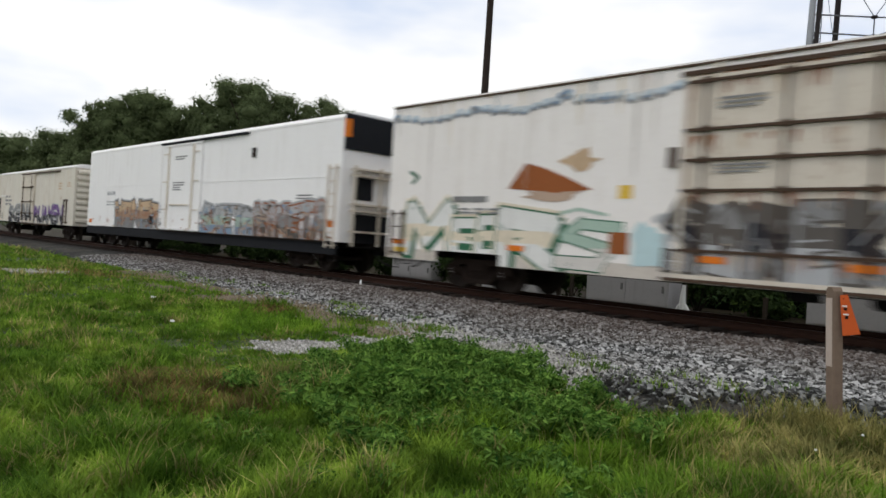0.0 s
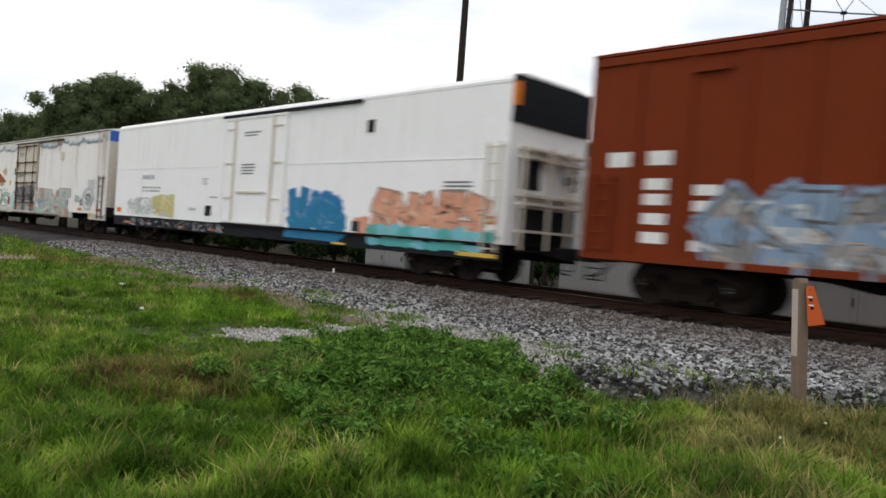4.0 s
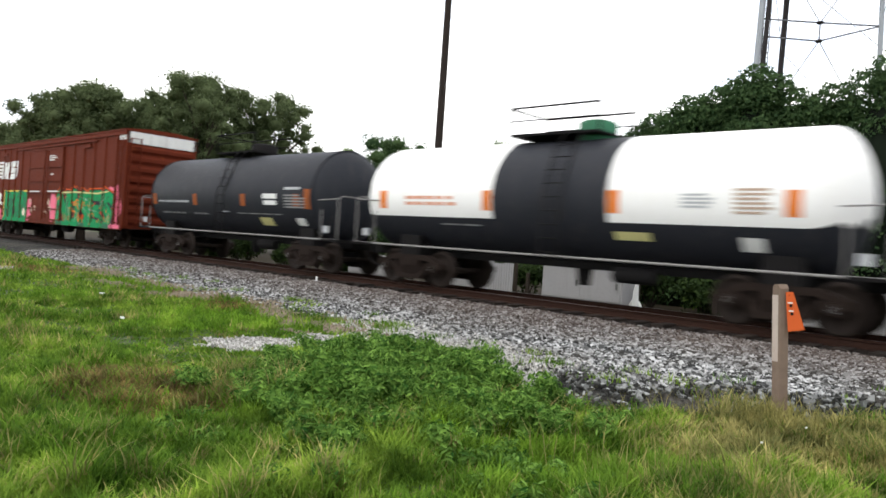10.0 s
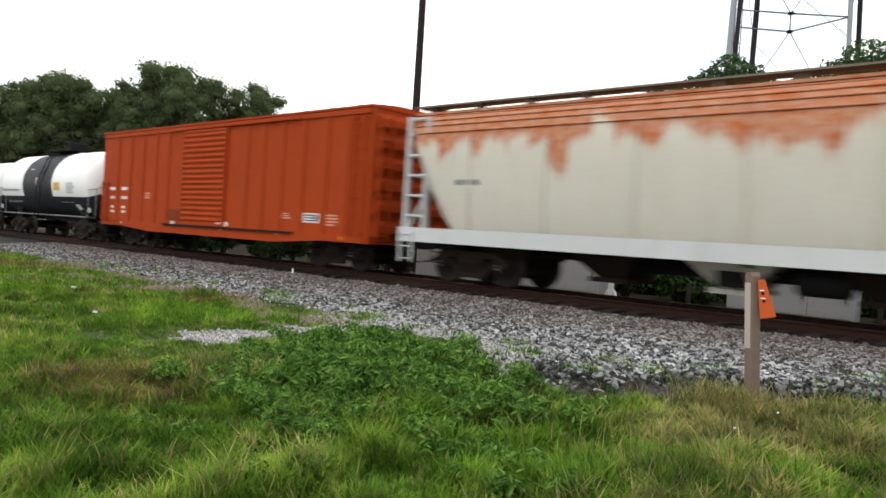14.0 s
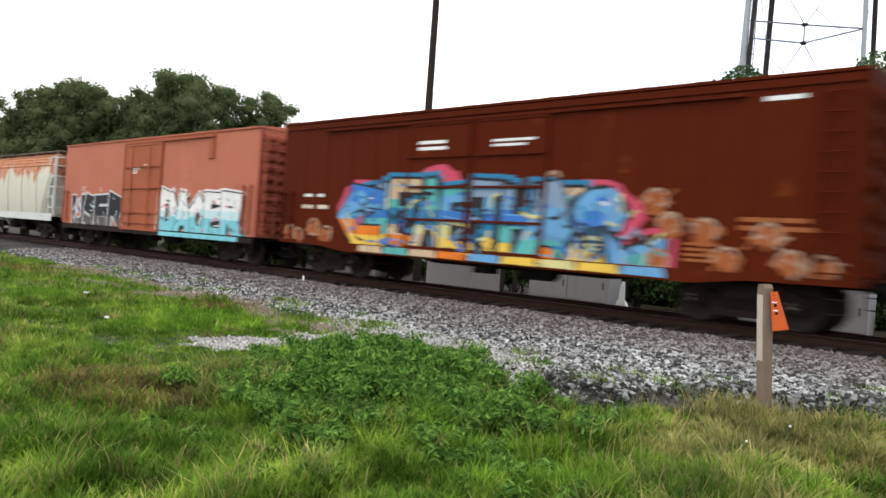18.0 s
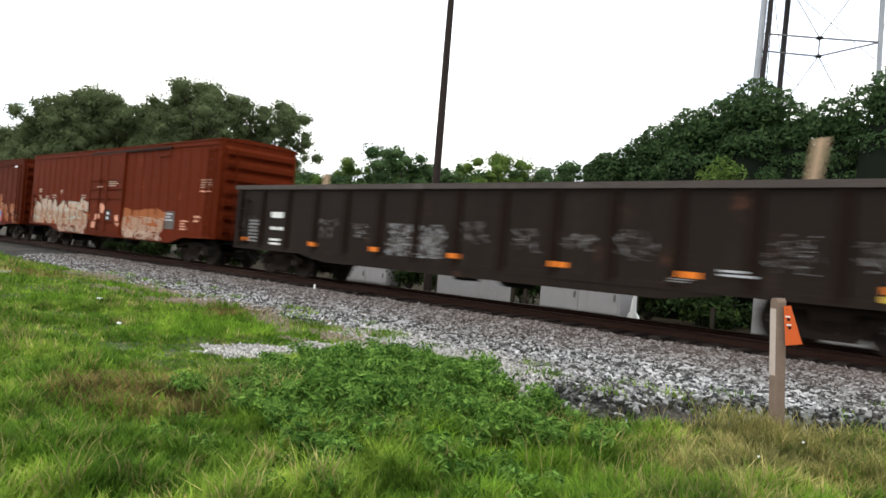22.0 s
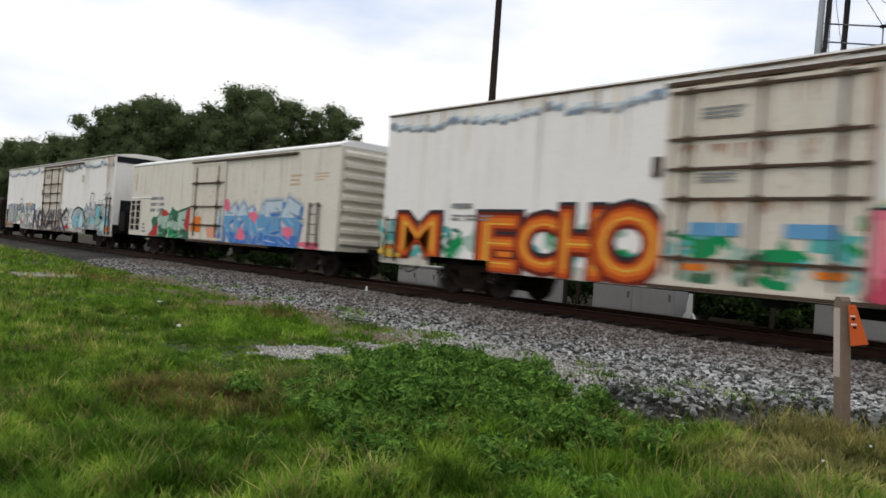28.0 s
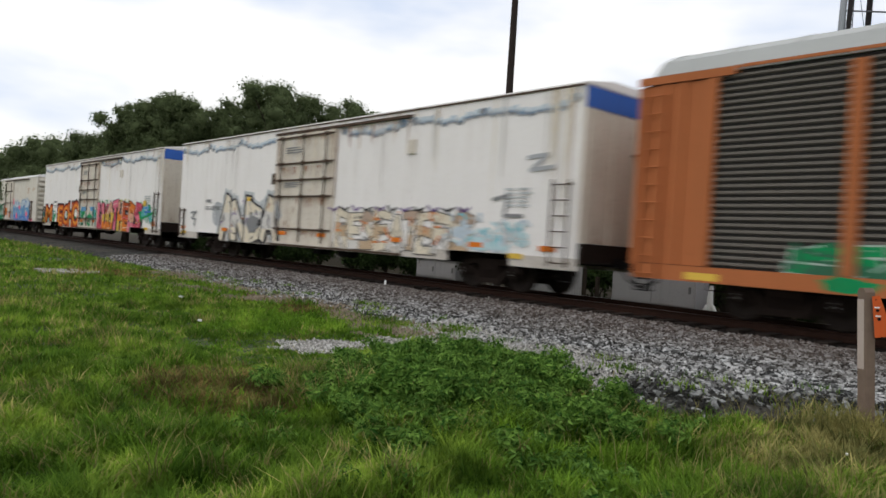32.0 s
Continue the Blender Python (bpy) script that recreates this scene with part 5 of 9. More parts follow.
for u, z in ((181.4, 2.25), (181.7, 1.8), (182.4, 1.7), (183.5, 1.65), (183.9, 1.2), (182.8, 1.2), (184.4, 1.15), (181.5, 1.1), (170.2, 1.1), (170.9, 1.4), (171.5, 1.2), (169.8, 1.2)):
    a.blob("rust", u, z - 0.05, 0.28, 0.20, 0.4, 12, 0.9).loops("mud", u, z, 0.22, 0.06).scratch(["brown", "mud"], u - 0.3, u + 0.3, z - 0.25, z + 0.2, 4, 0.1, 0.3, 0.05)
a.done("graffiti", "blue, yellow and green piece with a red outline")
a = Art(car, 37)
a.lift, a.floor = 0.05, 0.5
for i, col in enumerate(("sand", "teal", "sand", "orange", "sky", "yellow", "olive", "yellow", "sky")):
    a.poly(col, [(172.9 + i * 0.98, 0.79), (173.85 + i * 0.98, 0.78), (173.8 + i * 0.98, 0.96), (172.95 + i * 0.98, 0.95)])
a.done("sill_paint", "many-coloured spray paint on the sill")

# -- reddish brown sixty-foot box car with a deep side sill --
car = N_ = Car("boxcar", "reddish brown long box car with pale faded graffiti", 186.6, 205.5, 0.98, 4.46)
car.shell(BROWN_N, "body")
car.roof(BROWN_N, rise=0.10, edge=0.05, lip=0.06, ribs=18)
car.running_gear(2.3, 0.75)
car.end_ribs(BROWN_N, 7, 0.13, 0.05, "boldly ribbed brown end wall")
car.posts(BROWN_N, [187.35 + 0.78 * i for i in range(9)] + [198.7 + 0.78 * i for i in range(9)], 0.07, 0.02, 1.05, 4.28)
for z in (1.85, 2.55, 3.15):
    car.strip(BROWN_N, 186.7, 194.2, z - 0.012, z + 0.012, 0.012, "panel_seam", both=False)
    car.strip(BROWN_N, 198.1, 205.4, z - 0.012, z + 0.012, 0.012, "panel_seam", both=False)
plain_door(car, 194.38, 197.91, 0.80, 4.30, BROWN_N, 0.06, (1.0, 1.35, 2.35, 2.75, 3.15), (195.6, 196.4), label="brown plug door with lock bars")
car.strip(BROWN_N, 186.65, 205.45, 4.30, 4.44, 0.04, "top_rail")
car.strip(STEEL_BROWN, 194.3, 202.0, 4.28, 4.36, 0.09, "door_track")
s = Shape().prism([(car.x(186.65), 1.06), (car.x(186.65), 0.98), (car.x(189.6), 0.96), (car.x(191.0), 0.70), (car.x(202.3), 0.70), (car.x(203.3), 0.94), (car.x(205.4), 0.98), (car.x(205.4), 1.06)], -car.w - 0.05, -car.w - 0.003, "y")
car.part("side_sill", s, BROWN_N)
car.part("vent_box", Shape().box(car.x(200.9), car.x(201.8), -car.w - 0.07, -car.w - 0.024, 4.0, 4.14), BROWN_N)
car.ladder(187.0, 1.05, 2.5, mat=BROWN_N)
car.ladder(205.1, 1.05, 4.2, mat=BROWN_N)
car.end_ladder(1, -1.2, 1.05, 4.2, mat=BROWN_N, off=0.2)
end_steps(car)
a = Art(car, 41)
a.lift = 0.006
for u0_, z_ in ((187.6, 2.6), (187.7, 2.25), (188.6, 2.25), (189.55, 2.3), (193.3, 2.3), (186.8, 2.1)):
    a.lines("tan", u0_, u0_ + 0.6, z_, z_ + 0.22, 2, 1)
a.lines("tan", 190.6, 191.0, 2.5, 2.75, 3, 1).lines("tan", 196.4, 197.6, 2.85, 3.1, 3, 1).lines("tan", 195.2, 195.9, 2.8, 2.9, 1, 1)
a.bar("black", 196.3, 196.85, 1.35, 1.85).lines("white", 196.42, 196.72, 1.4, 1.8, 2, 1)
a.bar("dust", 201.73, 202.5, 1.22, 1.90).lines("silver", 201.8, 202.4, 1.5, 1.85, 3, 1)
a.lines("mud", 204.3, 205.2, 2.75, 3.1, 4, 2).lines("peach", 204.3, 205.2, 2.6, 2.7, 1, 1).lines("peach", 203.0, 203.6, 1.2, 1.6, 4, 1).lines("peach", 204.0, 204.5, 1.5, 1.8, 2, 1)
for u, z in ((195.4, 1.5), (195.1, 1.2), (197.5, 1.4), (195.9, 1.9)):
    a.blob("peach", u, z, 0.25, 0.2, 0.4, 10)
a.done("lettering", "faded tan lettering and panels")
a = Art(car, 43)
a.lift = 0.012
for i in range(9):
    a.blob("rust", 187.2 + i * 0.85, 1.40, 0.50, 0.38, 0.4, 14, 0.76 if i > 2 else 1.0)
a.forms("GRAOES", 187.0, 194.2, 1.08, 2.12, ["mud", "mud", "tan"], "sage", 0.03, 0.34, 0.03, None, None, None, 0.10, 1.15)
a.scratch(["sage", "brown", "brown"], 187.2, 194.0, 1.1, 2.0, 60, 0.15, 0.4, 0.05)
for i in range(6):
    a.blob("rust", 198.3 + i * 0.6, 1.28, 0.40, 0.40, 0.35, 14, 0.74)
a.forms("DEES", 198.1, 201.7, 1.08, 1.86, ["mud", "mud", "brown"], "rust", 0.035, 0.34, 0.03, None, None, None, 0.1)
a.scratch(["brown", "maroon"], 198.2, 201.6, 1.08, 1.8, 16, 0.1, 0.3, 0.04)
a.done("graffiti", "pale tan letters with thin green outline")
a = Art(car, 45)
a.lift, a.floor = 0.056, 0.5
a.scratch(["mud", "tan", "mud"], 190.8, 194.1, 0.76, 1.04, 60, 0.2, 0.5, 0.07).scratch(["mud", "tan", "mud"], 198.1, 201.5, 0.77, 1.04, 60, 0.2, 0.5, 0.07)
a.scratch(["tan", "sage", "brown"], 191.0, 194.0, 0.78, 1.02, 10, 0.1, 0.3, 0.04)
a.done("sill_paint", "pale tan spray paint on the sill")

# ---- refrigerator cars ----
def wave_band(a, u0, u1, z, seed):
    """The weathered blue wave line under the eaves."""
    rg = random.Random(seed)
    u = u0
    while u < u1 - 0.3:
        ln = rg.uniform(2.5, 3.1)
        n = 9
        for k in range(n):
            t = k / n
            p = u + ln * t
            if p > u1 - 0.2:
                break
            q = z + 0.10 - 0.18 * math.sin(3.1 * t) ** 0.8 * (0.7 + 0.3 * t) + 0.05 * rg.uniform(-1, 1)
            a.poly("ice", [(p - 0.04, q + 0.02), (p + 0.15, q - 0.02), (p + 0.30, q + 0.03), (p + 0.28, q + 0.15 + 0.05 * rg.random()), (p + 0.08, q + 0.12 + 0.07 * rg.random())])
            a.blob("slate", p + 0.12, q + 0.01, rg.uniform(0.07, 0.15), rg.uniform(0.04, 0.08), 0.6, 9)
            a.stroke("grey", [(p - 0.02, q + 0.03), (p + 0.10, q - 0.04), (p + 0.22, q - 0.01), (p + 0.28, q + 0.05)], rg.uniform(0.035, 0.07), 3)
            if k == 0:
                a.blob("slate", p + 0.05, q + 0.09, 0.16, 0.10, 0.5, 9).blob("grey", p + 0.02, q + 0.07, 0.09, 0.07, 0.5, 8)
        u += ln


def reefer_end(car, blue=True):
    """Upper panel, frame, shelf and ladders on the end wall."""
    if blue:
        end_cap(car, BLUE_PANEL, car.zt - 0.50, car.zt - 0.02, label="blue upper end panel", sides=(-1, 1))
    car.end_ladder(1, 0.55, 0.9, 3.6, mat=STEEL_BROWN, off=0.18)
    end_cap(car, STEEL_BROWN, car.zb - 0.1, car.zb + 0.35, "end_sill", "grimy brown end sill", (-1, 1), 0.09)
    if not blue:
        return
    end_cap(car, DOOR_CREAM, car.zb + 0.36, car.zt - 0.52, "end_sheet", "stained cream end sheet", (-1, 1), 0.02)
    post_mesh = Shape().box(-0.028, 0.028, -0.05, 0.05, car.zb, car.zt - 0.55).mesh("end_post", DOOR_CREAM)
    for sx in (-1, 1):
        for y in (-1.35, -0.45, 0.45, 1.35):
            part("end_post", post_mesh, None, car.root, at=(sx * (car.h + 0.031), y, 0))


def skirts(car, mat, z0, inset, gap=1.15, label=""):
    """Side skirts below the floor, cut away over the trucks."""
    car.gaps, car.foot = [(-car.h + inset - gap, -car.h + inset + gap), (car.h - inset - gap, car.h - inset + gap)], z0 + 0.012
    s = Shape()
    for sy in (-1, 1):
        a, b = sorted((sy * car.w, sy * (car.w - 0.05)))
        for xa, xb in ((-car.h, -car.h + inset - gap), (-car.h + inset + gap, car.h - inset - gap), (car.h - inset + gap, car.h)):
            s.prism([(xa, car.zb), (xa, z0 + 0.02), (xa + 0.06, z0), (xb - 0.06, z0), (xb, z0 + 0.02), (xb, car.zb)][::-1], a, b, "y")
    return car.part("side_skirt", s, mat, label)


def wave_reefer(label, u0, u1, da, db, blue=True, seed=1, mat=None):
    car = Car("reefer_car", label, u0, u1, 0.96, 4.88)
    mat = mat or WHITE_REEFER
    car.shell(mat, "body")
    car.roof(mat, rise=0.16, edge=0.05, lip=0.03, ribs=0)
    car.strip(BAR_BROWN, u0 + 0.02, u1 - 0.02, car.zt - 0.03, car.zt + 0.012, 0.035, "eave_strip")
    car.running_gear(3.2, 0.95)
    skirts(car, DIRTY_WHITE, 0.68, 3.2)
    reefer_end(car, blue)
    plain_door(car, da, db, 0.76, 4.62, DOOR_CREAM, 0.06, (1.30, 2.44, 3.02, 3.60, 4.52), (da + 0.45, (da + db) / 2, db - 0.5), BAR_BROWN, label="stained cream plug door with rusty lock bars")
    car.strip(BAR_BROWN, da - 0.1, db + 3.9, 4.66, 4.74, 0.10, "door_track", "dark rusty door track")
    car.strip(BAR_BROWN, da - 0.3, db + 3.7, 0.70, 0.76, 0.10, "lower_track", "dark lower door track")
    n = int((u1 - u0) / 1.22)
    for i in range(1, n):
        u = u0 + i * (u1 - u0) / n
        if not da - 0.15 < u < db + 0.15:
            part("panel_seam", Shape().box(car.x(u) - 0.012, car.x(u) + 0.012, -car.w - 0.006, -car.w - 0.001, 0.98, 4.82), mat, car.root)
    car.part("vent_box", Shape().box(car.x(db + 3.75), car.x(db + 4.1), -car.w - 0.06, -car.w - 0.002, 3.62, 4.02), DOOR_CREAM, "stained vent box")
    car.ladder(u1 - 0.5, 0.75, 2.75, 0.5, 0.36, mat=BAR_BROWN, stile=0.006)
    car.ladder(u0 + 0.5, 0.75, 2.0, 0.45, 0.36, mat=BAR_BROWN)
    car.strip(BAR_BROWN, da - 0.32, da - 0.12, 2.9, 3.3, 0.05, "door_stop", both=False)
    end_steps(car)
    a = Art(car, seed)
    wave_band(a, u0 + 0.1, da - 0.1, 4.42, seed + 1)
    wave_band(a, db + 0.3, db + 3.7, 4.36, seed + 2)
    wave_band(a, db + 3.9, u1 - 0.1, 4.42, seed + 3)
    for z in (4.66, 3.48, 2.41, 1.27):
        a.stains(da + 0.1, db - 0.1, z, 22, 0.08, 0.55 if z > 4 else 0.35)
    a.stains(db + 0.1, db + 3.8, 4.64, 16, 0.1, 0.8).stains(da - 0.02, da + 0.12, 4.6, 9, 0.5, 3.2, ("tan", "mud")).stains(db - 0.12, db + 0.05, 4.6, 9, 0.5, 3.2, ("tan", "mud"))
    a.stains(u0 + 0.05, u1 - 0.1, 4.84, 40, 0.05, 0.5, ("mist", "cream", "tan")).stains(u0 + 0.05, u1 - 0.1, 4.84, 22, 0.6, 3.4, ("cream", "chalk", "chalk"))
    a.stains(u1 - 1.2, u1 - 0.02, 4.84, 10, 1.0, 3.8, ("cream", "tan", "chalk"))
    a.lines("grey", da + 0.7, da + 1.9, 3.95, 4.2, 3, 1).lines("grey", da + 0.7, da + 1.8, 2.75, 2.95, 3, 1)
    a.lines("grey", u0 + 2.9, u0 + 3.7, 2.2, 2.42, 1, 1).lines("grey", u0 + 2.9, u0 + 4.4, 1.92, 2.1, 2, 3)
    a.lines("mist", u1 - 2.3, u1 - 1.4, 2.1, 2.6, 5, 2)
    for u, c_ in ((u0 + 0.3, "orange"), (u0 + 4.6, "orange"), (da + 0.5, "orange"), (db - 0.8, "orange"), (db + 3.2, "orange"), (u1 - 3.5, "orange"), (u1 - 1.1, "orange"), (u1 - 2.1, "yellow"), (u0 + 0.4, "yellow")):
        z = 1.08 if c_ == "orange" else 0.86
        a.bar(c_, u, u + 0.5, z, z + 0.13)
    a.done("lettering", "weathered blue wave line, dark lettering bars and reflectors")
    return car


# -- two plain white cars with a black panel on the end --
def plain_reefer(label, u0, u1, seed):
    car = Car("reefer_car", label, u0, u1, 1.00, 4.78)
    car.shell(WHITE_CLEAN, "body")
    s = Shape()
    w, z = car.w, car.zt
    s.prism([(-w - 0.01, z + 0.003), (w + 0.01, z + 0.003), (w + 0.01, z + 0.08), (w - 0.10, z + 0.20), (w - 0.5, z + 0.30), (-w + 0.5, z + 0.30), (-w + 0.10, z + 0.20), (-w - 0.01, z + 0.08)], -car.h, car.h, "x")
    car.part("roof", s, WHITE_CLEAN, "rounded white roof")
    car.running_gear(2.6, 0.95)
    da, db = u0 + 9.72, u0 + 13.74
    plain_door(car, da, db, 1.05, 4.70, WHITE_CLEAN, 0.05, (), (), label="white plug door")
    d = Shape()
    y = -car.w - 0.05
    for u in (da + 0.80, db - 0.78):
        d.box(car.x(u) - 0.05, car.x(u) + 0.05, y - 0.05, y - 0.003, 1.1, 4.6)
    for z in (1.9, 3.1, 4.3):
        for u in (da + 0.25, db - 0.75):
            d.box(car.x(u), car.x(u) + 0.5, y - 0.04, y - 0.003, z - 0.02, z + 0.02)
    d.box(car.x(da + 1.1), car.x(db - 1.1), y - 0.05, y - 0.003, 2.08, 2.14)
    car.part("door_stile", d, DOOR_CREAM)
    car.strip(END_BLACK, da - 0.1, db + 3.7, 4.72, 4.80, 0.10, "door_track", "dark door track under the roof")
    car.strip(END_BLACK, u0 + 0.05, u1 - 0.05, 0.60, 0.97, 0.01, "side_sill", "black side sill")
    car.strip(WHITE_CLEAN, u0 + 0.02, u1 - 0.02, 3.02, 3.045, 0.012, "panel_seam", both=False)
    car.strip(STEEL_BROWN, da, u1 - 0.3, 0.97, 1.02, 0.10, "lower_track", both=False)
    for u in (u0 + 17.75, u0 + 17.9):
        car.part("vent_box", Shape().box(car.x(u), car.x(u) + 0.12, -car.w - 0.04, -car.w - 0.002, 3.85, 4.2), STEEL_BROWN)
    car.part("fuel_hatch", Shape().box(car.x(u0 + 8.55), car.x(u0 + 8.95), -car.w - 0.03, -car.w - 0.002, 1.22, 1.6), END_BLACK)
    end_cap(car, END_BLACK, 3.88, 4.98, label="black upper machinery panel", depth=0.06, sides=(1,))
    end_cap(car, SPRAY["orange"], 4.25, 4.80, "corner_lamp_box", "rusty orange corner box", depth=0.10, sides=(1,), ya=-car.w + 0.0, yb=-car.w + 0.22)
    s = Shape()
    x = car.h
    s.box(x + 0.004, x + 0.03, -1.05, -0.35, 2.35, 3.05)
    s.box(x + 0.004, x + 0.03, -1.05, 1.2, 1.0, 1.9)
    car.part("machinery_opening", s, END_BLACK)
    for z in (1.35, 2.0, 2.2, 3.1, 3.3):
        car.part("end_shelf", Shape().box(x + 0.02, x + 0.22, -1.2, 1.3, z - 0.03, z + 0.03), DOOR_CREAM, "cream steel end shelf")
    for yy in (-1.2, -0.2, 0.6, 1.3):
        car.part("shelf_post", Shape().box(x + 0.221, x + 0.27, yy - 0.04, yy + 0.04, 0.9, 3.4), DOOR_CREAM)
    car.ladder(u1 - 0.35, 0.8, 3.4, 0.4, 0.40, mat=DOOR_CREAM)
    end_steps(car)
    a = Art(car, seed)
    a.lines("silver", u0 + 2.85, u0 + 4.0, 2.50, 2.84, 1, 4).lines("silver", u0 + 2.87, u0 + 4.65, 2.03, 2.31, 2, 5)
    a.lines("grey", da + 1.4, da + 2.6, 4.0, 4.2, 2, 1).lines("grey", da + 1.3, da + 2.5, 2.7, 3.1, 4, 1).lines("grey", u0 + 20.9, u0 + 22.1, 2.2, 2.5, 3, 1)
    for i in range(7):
        a.bar("orange", u0 + 1.0 + i * 3.4, u0 + 1.6 + i * 3.4, 0.66, 0.78)
    a.bar("orange", u0 + 0.3, u0 + 0.75, 1.15, 1.35).bar("orange", u1 - 0.75, u1 - 0.2, 1.45, 1.65)
    a.done("lettering", "grey lettering bars and orange reflectors")
    return car


car = B_ = plain_reefer("plain white refrigerator car with grey graffiti along its foot", -40.0, -16.6, 51)
a = Art(car, 52)
a.forms("SAEIR", -26.2, -21.8, 1.0, 2.05, ["slate", "sage", "silver"], "grey", 0.05, 0.34, 0.05, "silver")
a.forms("NIMETA", -21.8, -17.3, 1.0, 2.15, ["dust", "grey", "silver"], "brown", 0.05, 0.36, 0.03, "silver")
a.forms("WENER", -35.9, -30.3, 1.1, 2.18, ["grey", "mud", "sand"], "dust", 0.05, 0.36, 0.03, "silver")
a.scratch(["dust", "grey", "brown", "slate", "tan"], -35.8, -30.2, 1.02, 2.1, 70, 0.1, 0.4, 0.06).scratch(["dust", "grey", "brown", "slate", "tan"], -26.2, -17.3, 1.02, 2.1, 120, 0.1, 0.4, 0.06)
a.scratch(["tan", "mud", "brown"], -39.5, -17.0, 1.02, 1.5, 70, 0.08, 0.3, 0.05)
a.done("graffiti", "faded brown, grey and pale green letters")
car = D_ = plain_reefer("clean white refrigerator car with blue and peach graffiti", 9.86, 32.80, 53)
a = Art(car, 54)
a.forms("WAB", 23.9, 26.7, 1.02, 2.10, ["ocean", "ocean"], "blue", 0.06, 0.46, 0.0, None, None, "sky")
for i in range(4):
    a.blob("ocean", 24.25 + i * 0.75, 1.3, 0.42, 0.36, 0.25, 14, 1.02)
a.scratch(["sky", "slate"], 24.0, 26.6, 1.1, 2.0, 16, 0.1, 0.4, 0.04)
a.blob("peach", 27.6, 1.2, 0.4, 0.35).bar("black", 27.15, 27.5, 1.05, 1.35)
a.forms("SNAES", 28.05, 32.3, 1.22, 2.08, ["peach", "salmon", "peach"], "mud", 0.05, 0.42, 0.10, None, None, None, 0.1, 1.2)
a.scratch(["black", "brown", "cream"], 28.1, 32.3, 1.25, 2.0, 22, 0.1, 0.35, 0.05)
for i in range(10):
    a.blob("cyan" if i % 3 else "teal", 28.1 + i * 0.47, 1.14, 0.32, 0.18, 0.3, 12, 1.03)
a.poly("olive", [(13.8, 1.5), (14.3, 1.2), (14.5, 1.1), (15.8, 1.05), (15.78, 1.96), (15.5, 2.0), (15.3, 1.93), (14.6, 1.98), (14.2, 1.9), (13.78, 1.86)]).scratch(["olive", "cream", "sand"], 13.8, 15.7, 1.15, 1.95, 40, 0.2, 0.5, 0.05).bar("mist", 14.75, 15.2, 1.08, 1.26)
a.scratch(["mist", "silver", "chalk", "sage"], 11.4, 13.8, 1.12, 1.8, 90, 0.15, 0.45, 0.035)
a.lines("silver", 17.06, 17.78, 1.38, 1.50, 2, 1).lines("mist", 18.1, 18.56, 2.35, 2.62, 3, 1).lines("grey", 18.72, 19.37, 1.88, 1.94, 1, 1)
a.done("graffiti", "blue, peach and teal letters with an olive patch")
a = Art(car, 56)
a.lift, a.floor = 0.016, 0.5
a.bar("orange", 11.1, 11.9, 0.71, 0.78).bar("orange", 13.43, 13.85, 0.72, 0.78).bar("orange", 16.3, 16.74, 0.70, 0.76).bar("orange", 18.74, 19.2, 0.69, 0.75).scratch(["grey", "dust", "silver"], 11.0, 20.0, 0.66, 0.92, 70, 0.15, 0.4, 0.04)
a.poly("ocean", [(23.7, 0.72), (26.5, 0.70), (27.0, 0.95), (23.75, 0.95)]).bar("yellow", 26.3, 26.9, 0.64, 0.70)
for i in range(9):
    a.blob("teal" if i % 4 else "cyan", 28.2 + i * 0.46, 0.84, 0.32, 0.12, 0.3, 10)
a.bar("yellow", 31.4, 32.66, 0.66, 0.76)
a.done("sill_paint", "blue and teal spray paint on the black sill")

# -- four cars with the wave line --
car = C_ = wave_reefer("off-white refrigerator car with white and green painted letters", -14.2, 8.76, -5.2, -1.3, True, 61)
a = Art(car, 62)
for ch, ua, ub, za, zb_ in (("M", -13.5, -11.55, 0.85, 2.02), ("E", -11.5, -10.6, 0.86, 1.80), ("E", -10.6, -9.85, 0.98, 1.86), ("R", -9.9, -8.2, 0.80, 1.98)):
    a.forms(ch, ua, ub, za, zb_, ["white", "cream", "white"], "moss", 0.045, 0.28, 0.08, "cream", "moss", None, 0.04, 1.2)
a.forms("S", -8.1, -6.6, 0.78, 1.95, ["chalk", "sage"], "moss", 0.03, 0.16, 0.1).bar("brown", -6.78, -6.31, 1.15, 1.6).blob("frost", -5.85, 1.35, 0.42, 0.5, 0.3)
a.stroke("moss", [(-13.3, 3.05), (-13.0, 2.9), (-13.2, 2.75)], 0.10).stroke("sage", [(-8.1, 1.98), (-7.6, 2.08), (-6.9, 1.96)], 0.07)
a.lines("grey", -11.6, -10.25, 2.16, 2.44, 1, 2)
a.poly("brown", [(-9.7, 2.55), (-9.2, 3.15), (-8.6, 3.0), (-7.9, 2.75), (-7.3, 2.5), (-8.2, 2.42)]).blob("sand", -7.7, 3.15, 0.5, 0.22, 0.4).blob("tan", -8.3, 2.35, 0.8, 0.12, 0.4)
a.bar("yellow", -6.62, -6.3, 2.3, 2.58)
a.scratch(["grey", "dust", "silver"], -5.4, -1.4, 0.9, 2.15, 60, 0.3, 0.7, 0.16)
a.forms("SOREK", -5.45, -1.35, 0.92, 2.18, [["grey", "black", "dust"], ["silver", "dust", "grey"]], "dust", 0.05, 0.40, 0.03, None, None, "silver")
a.forms("SRAE", -1.1, 3.9, 0.80, 2.0, [["sage", "mist", "tan"], ["tan", "sage", "mist"]], "mud", 0.03, 0.32, 0.05, None, None, None, 0.12, 1.2)
a.scratch(["sage", "mist", "tan", "slate", "cream"], -1.0, 3.8, 0.78, 1.95, 120, 0.15, 0.5, 0.08)
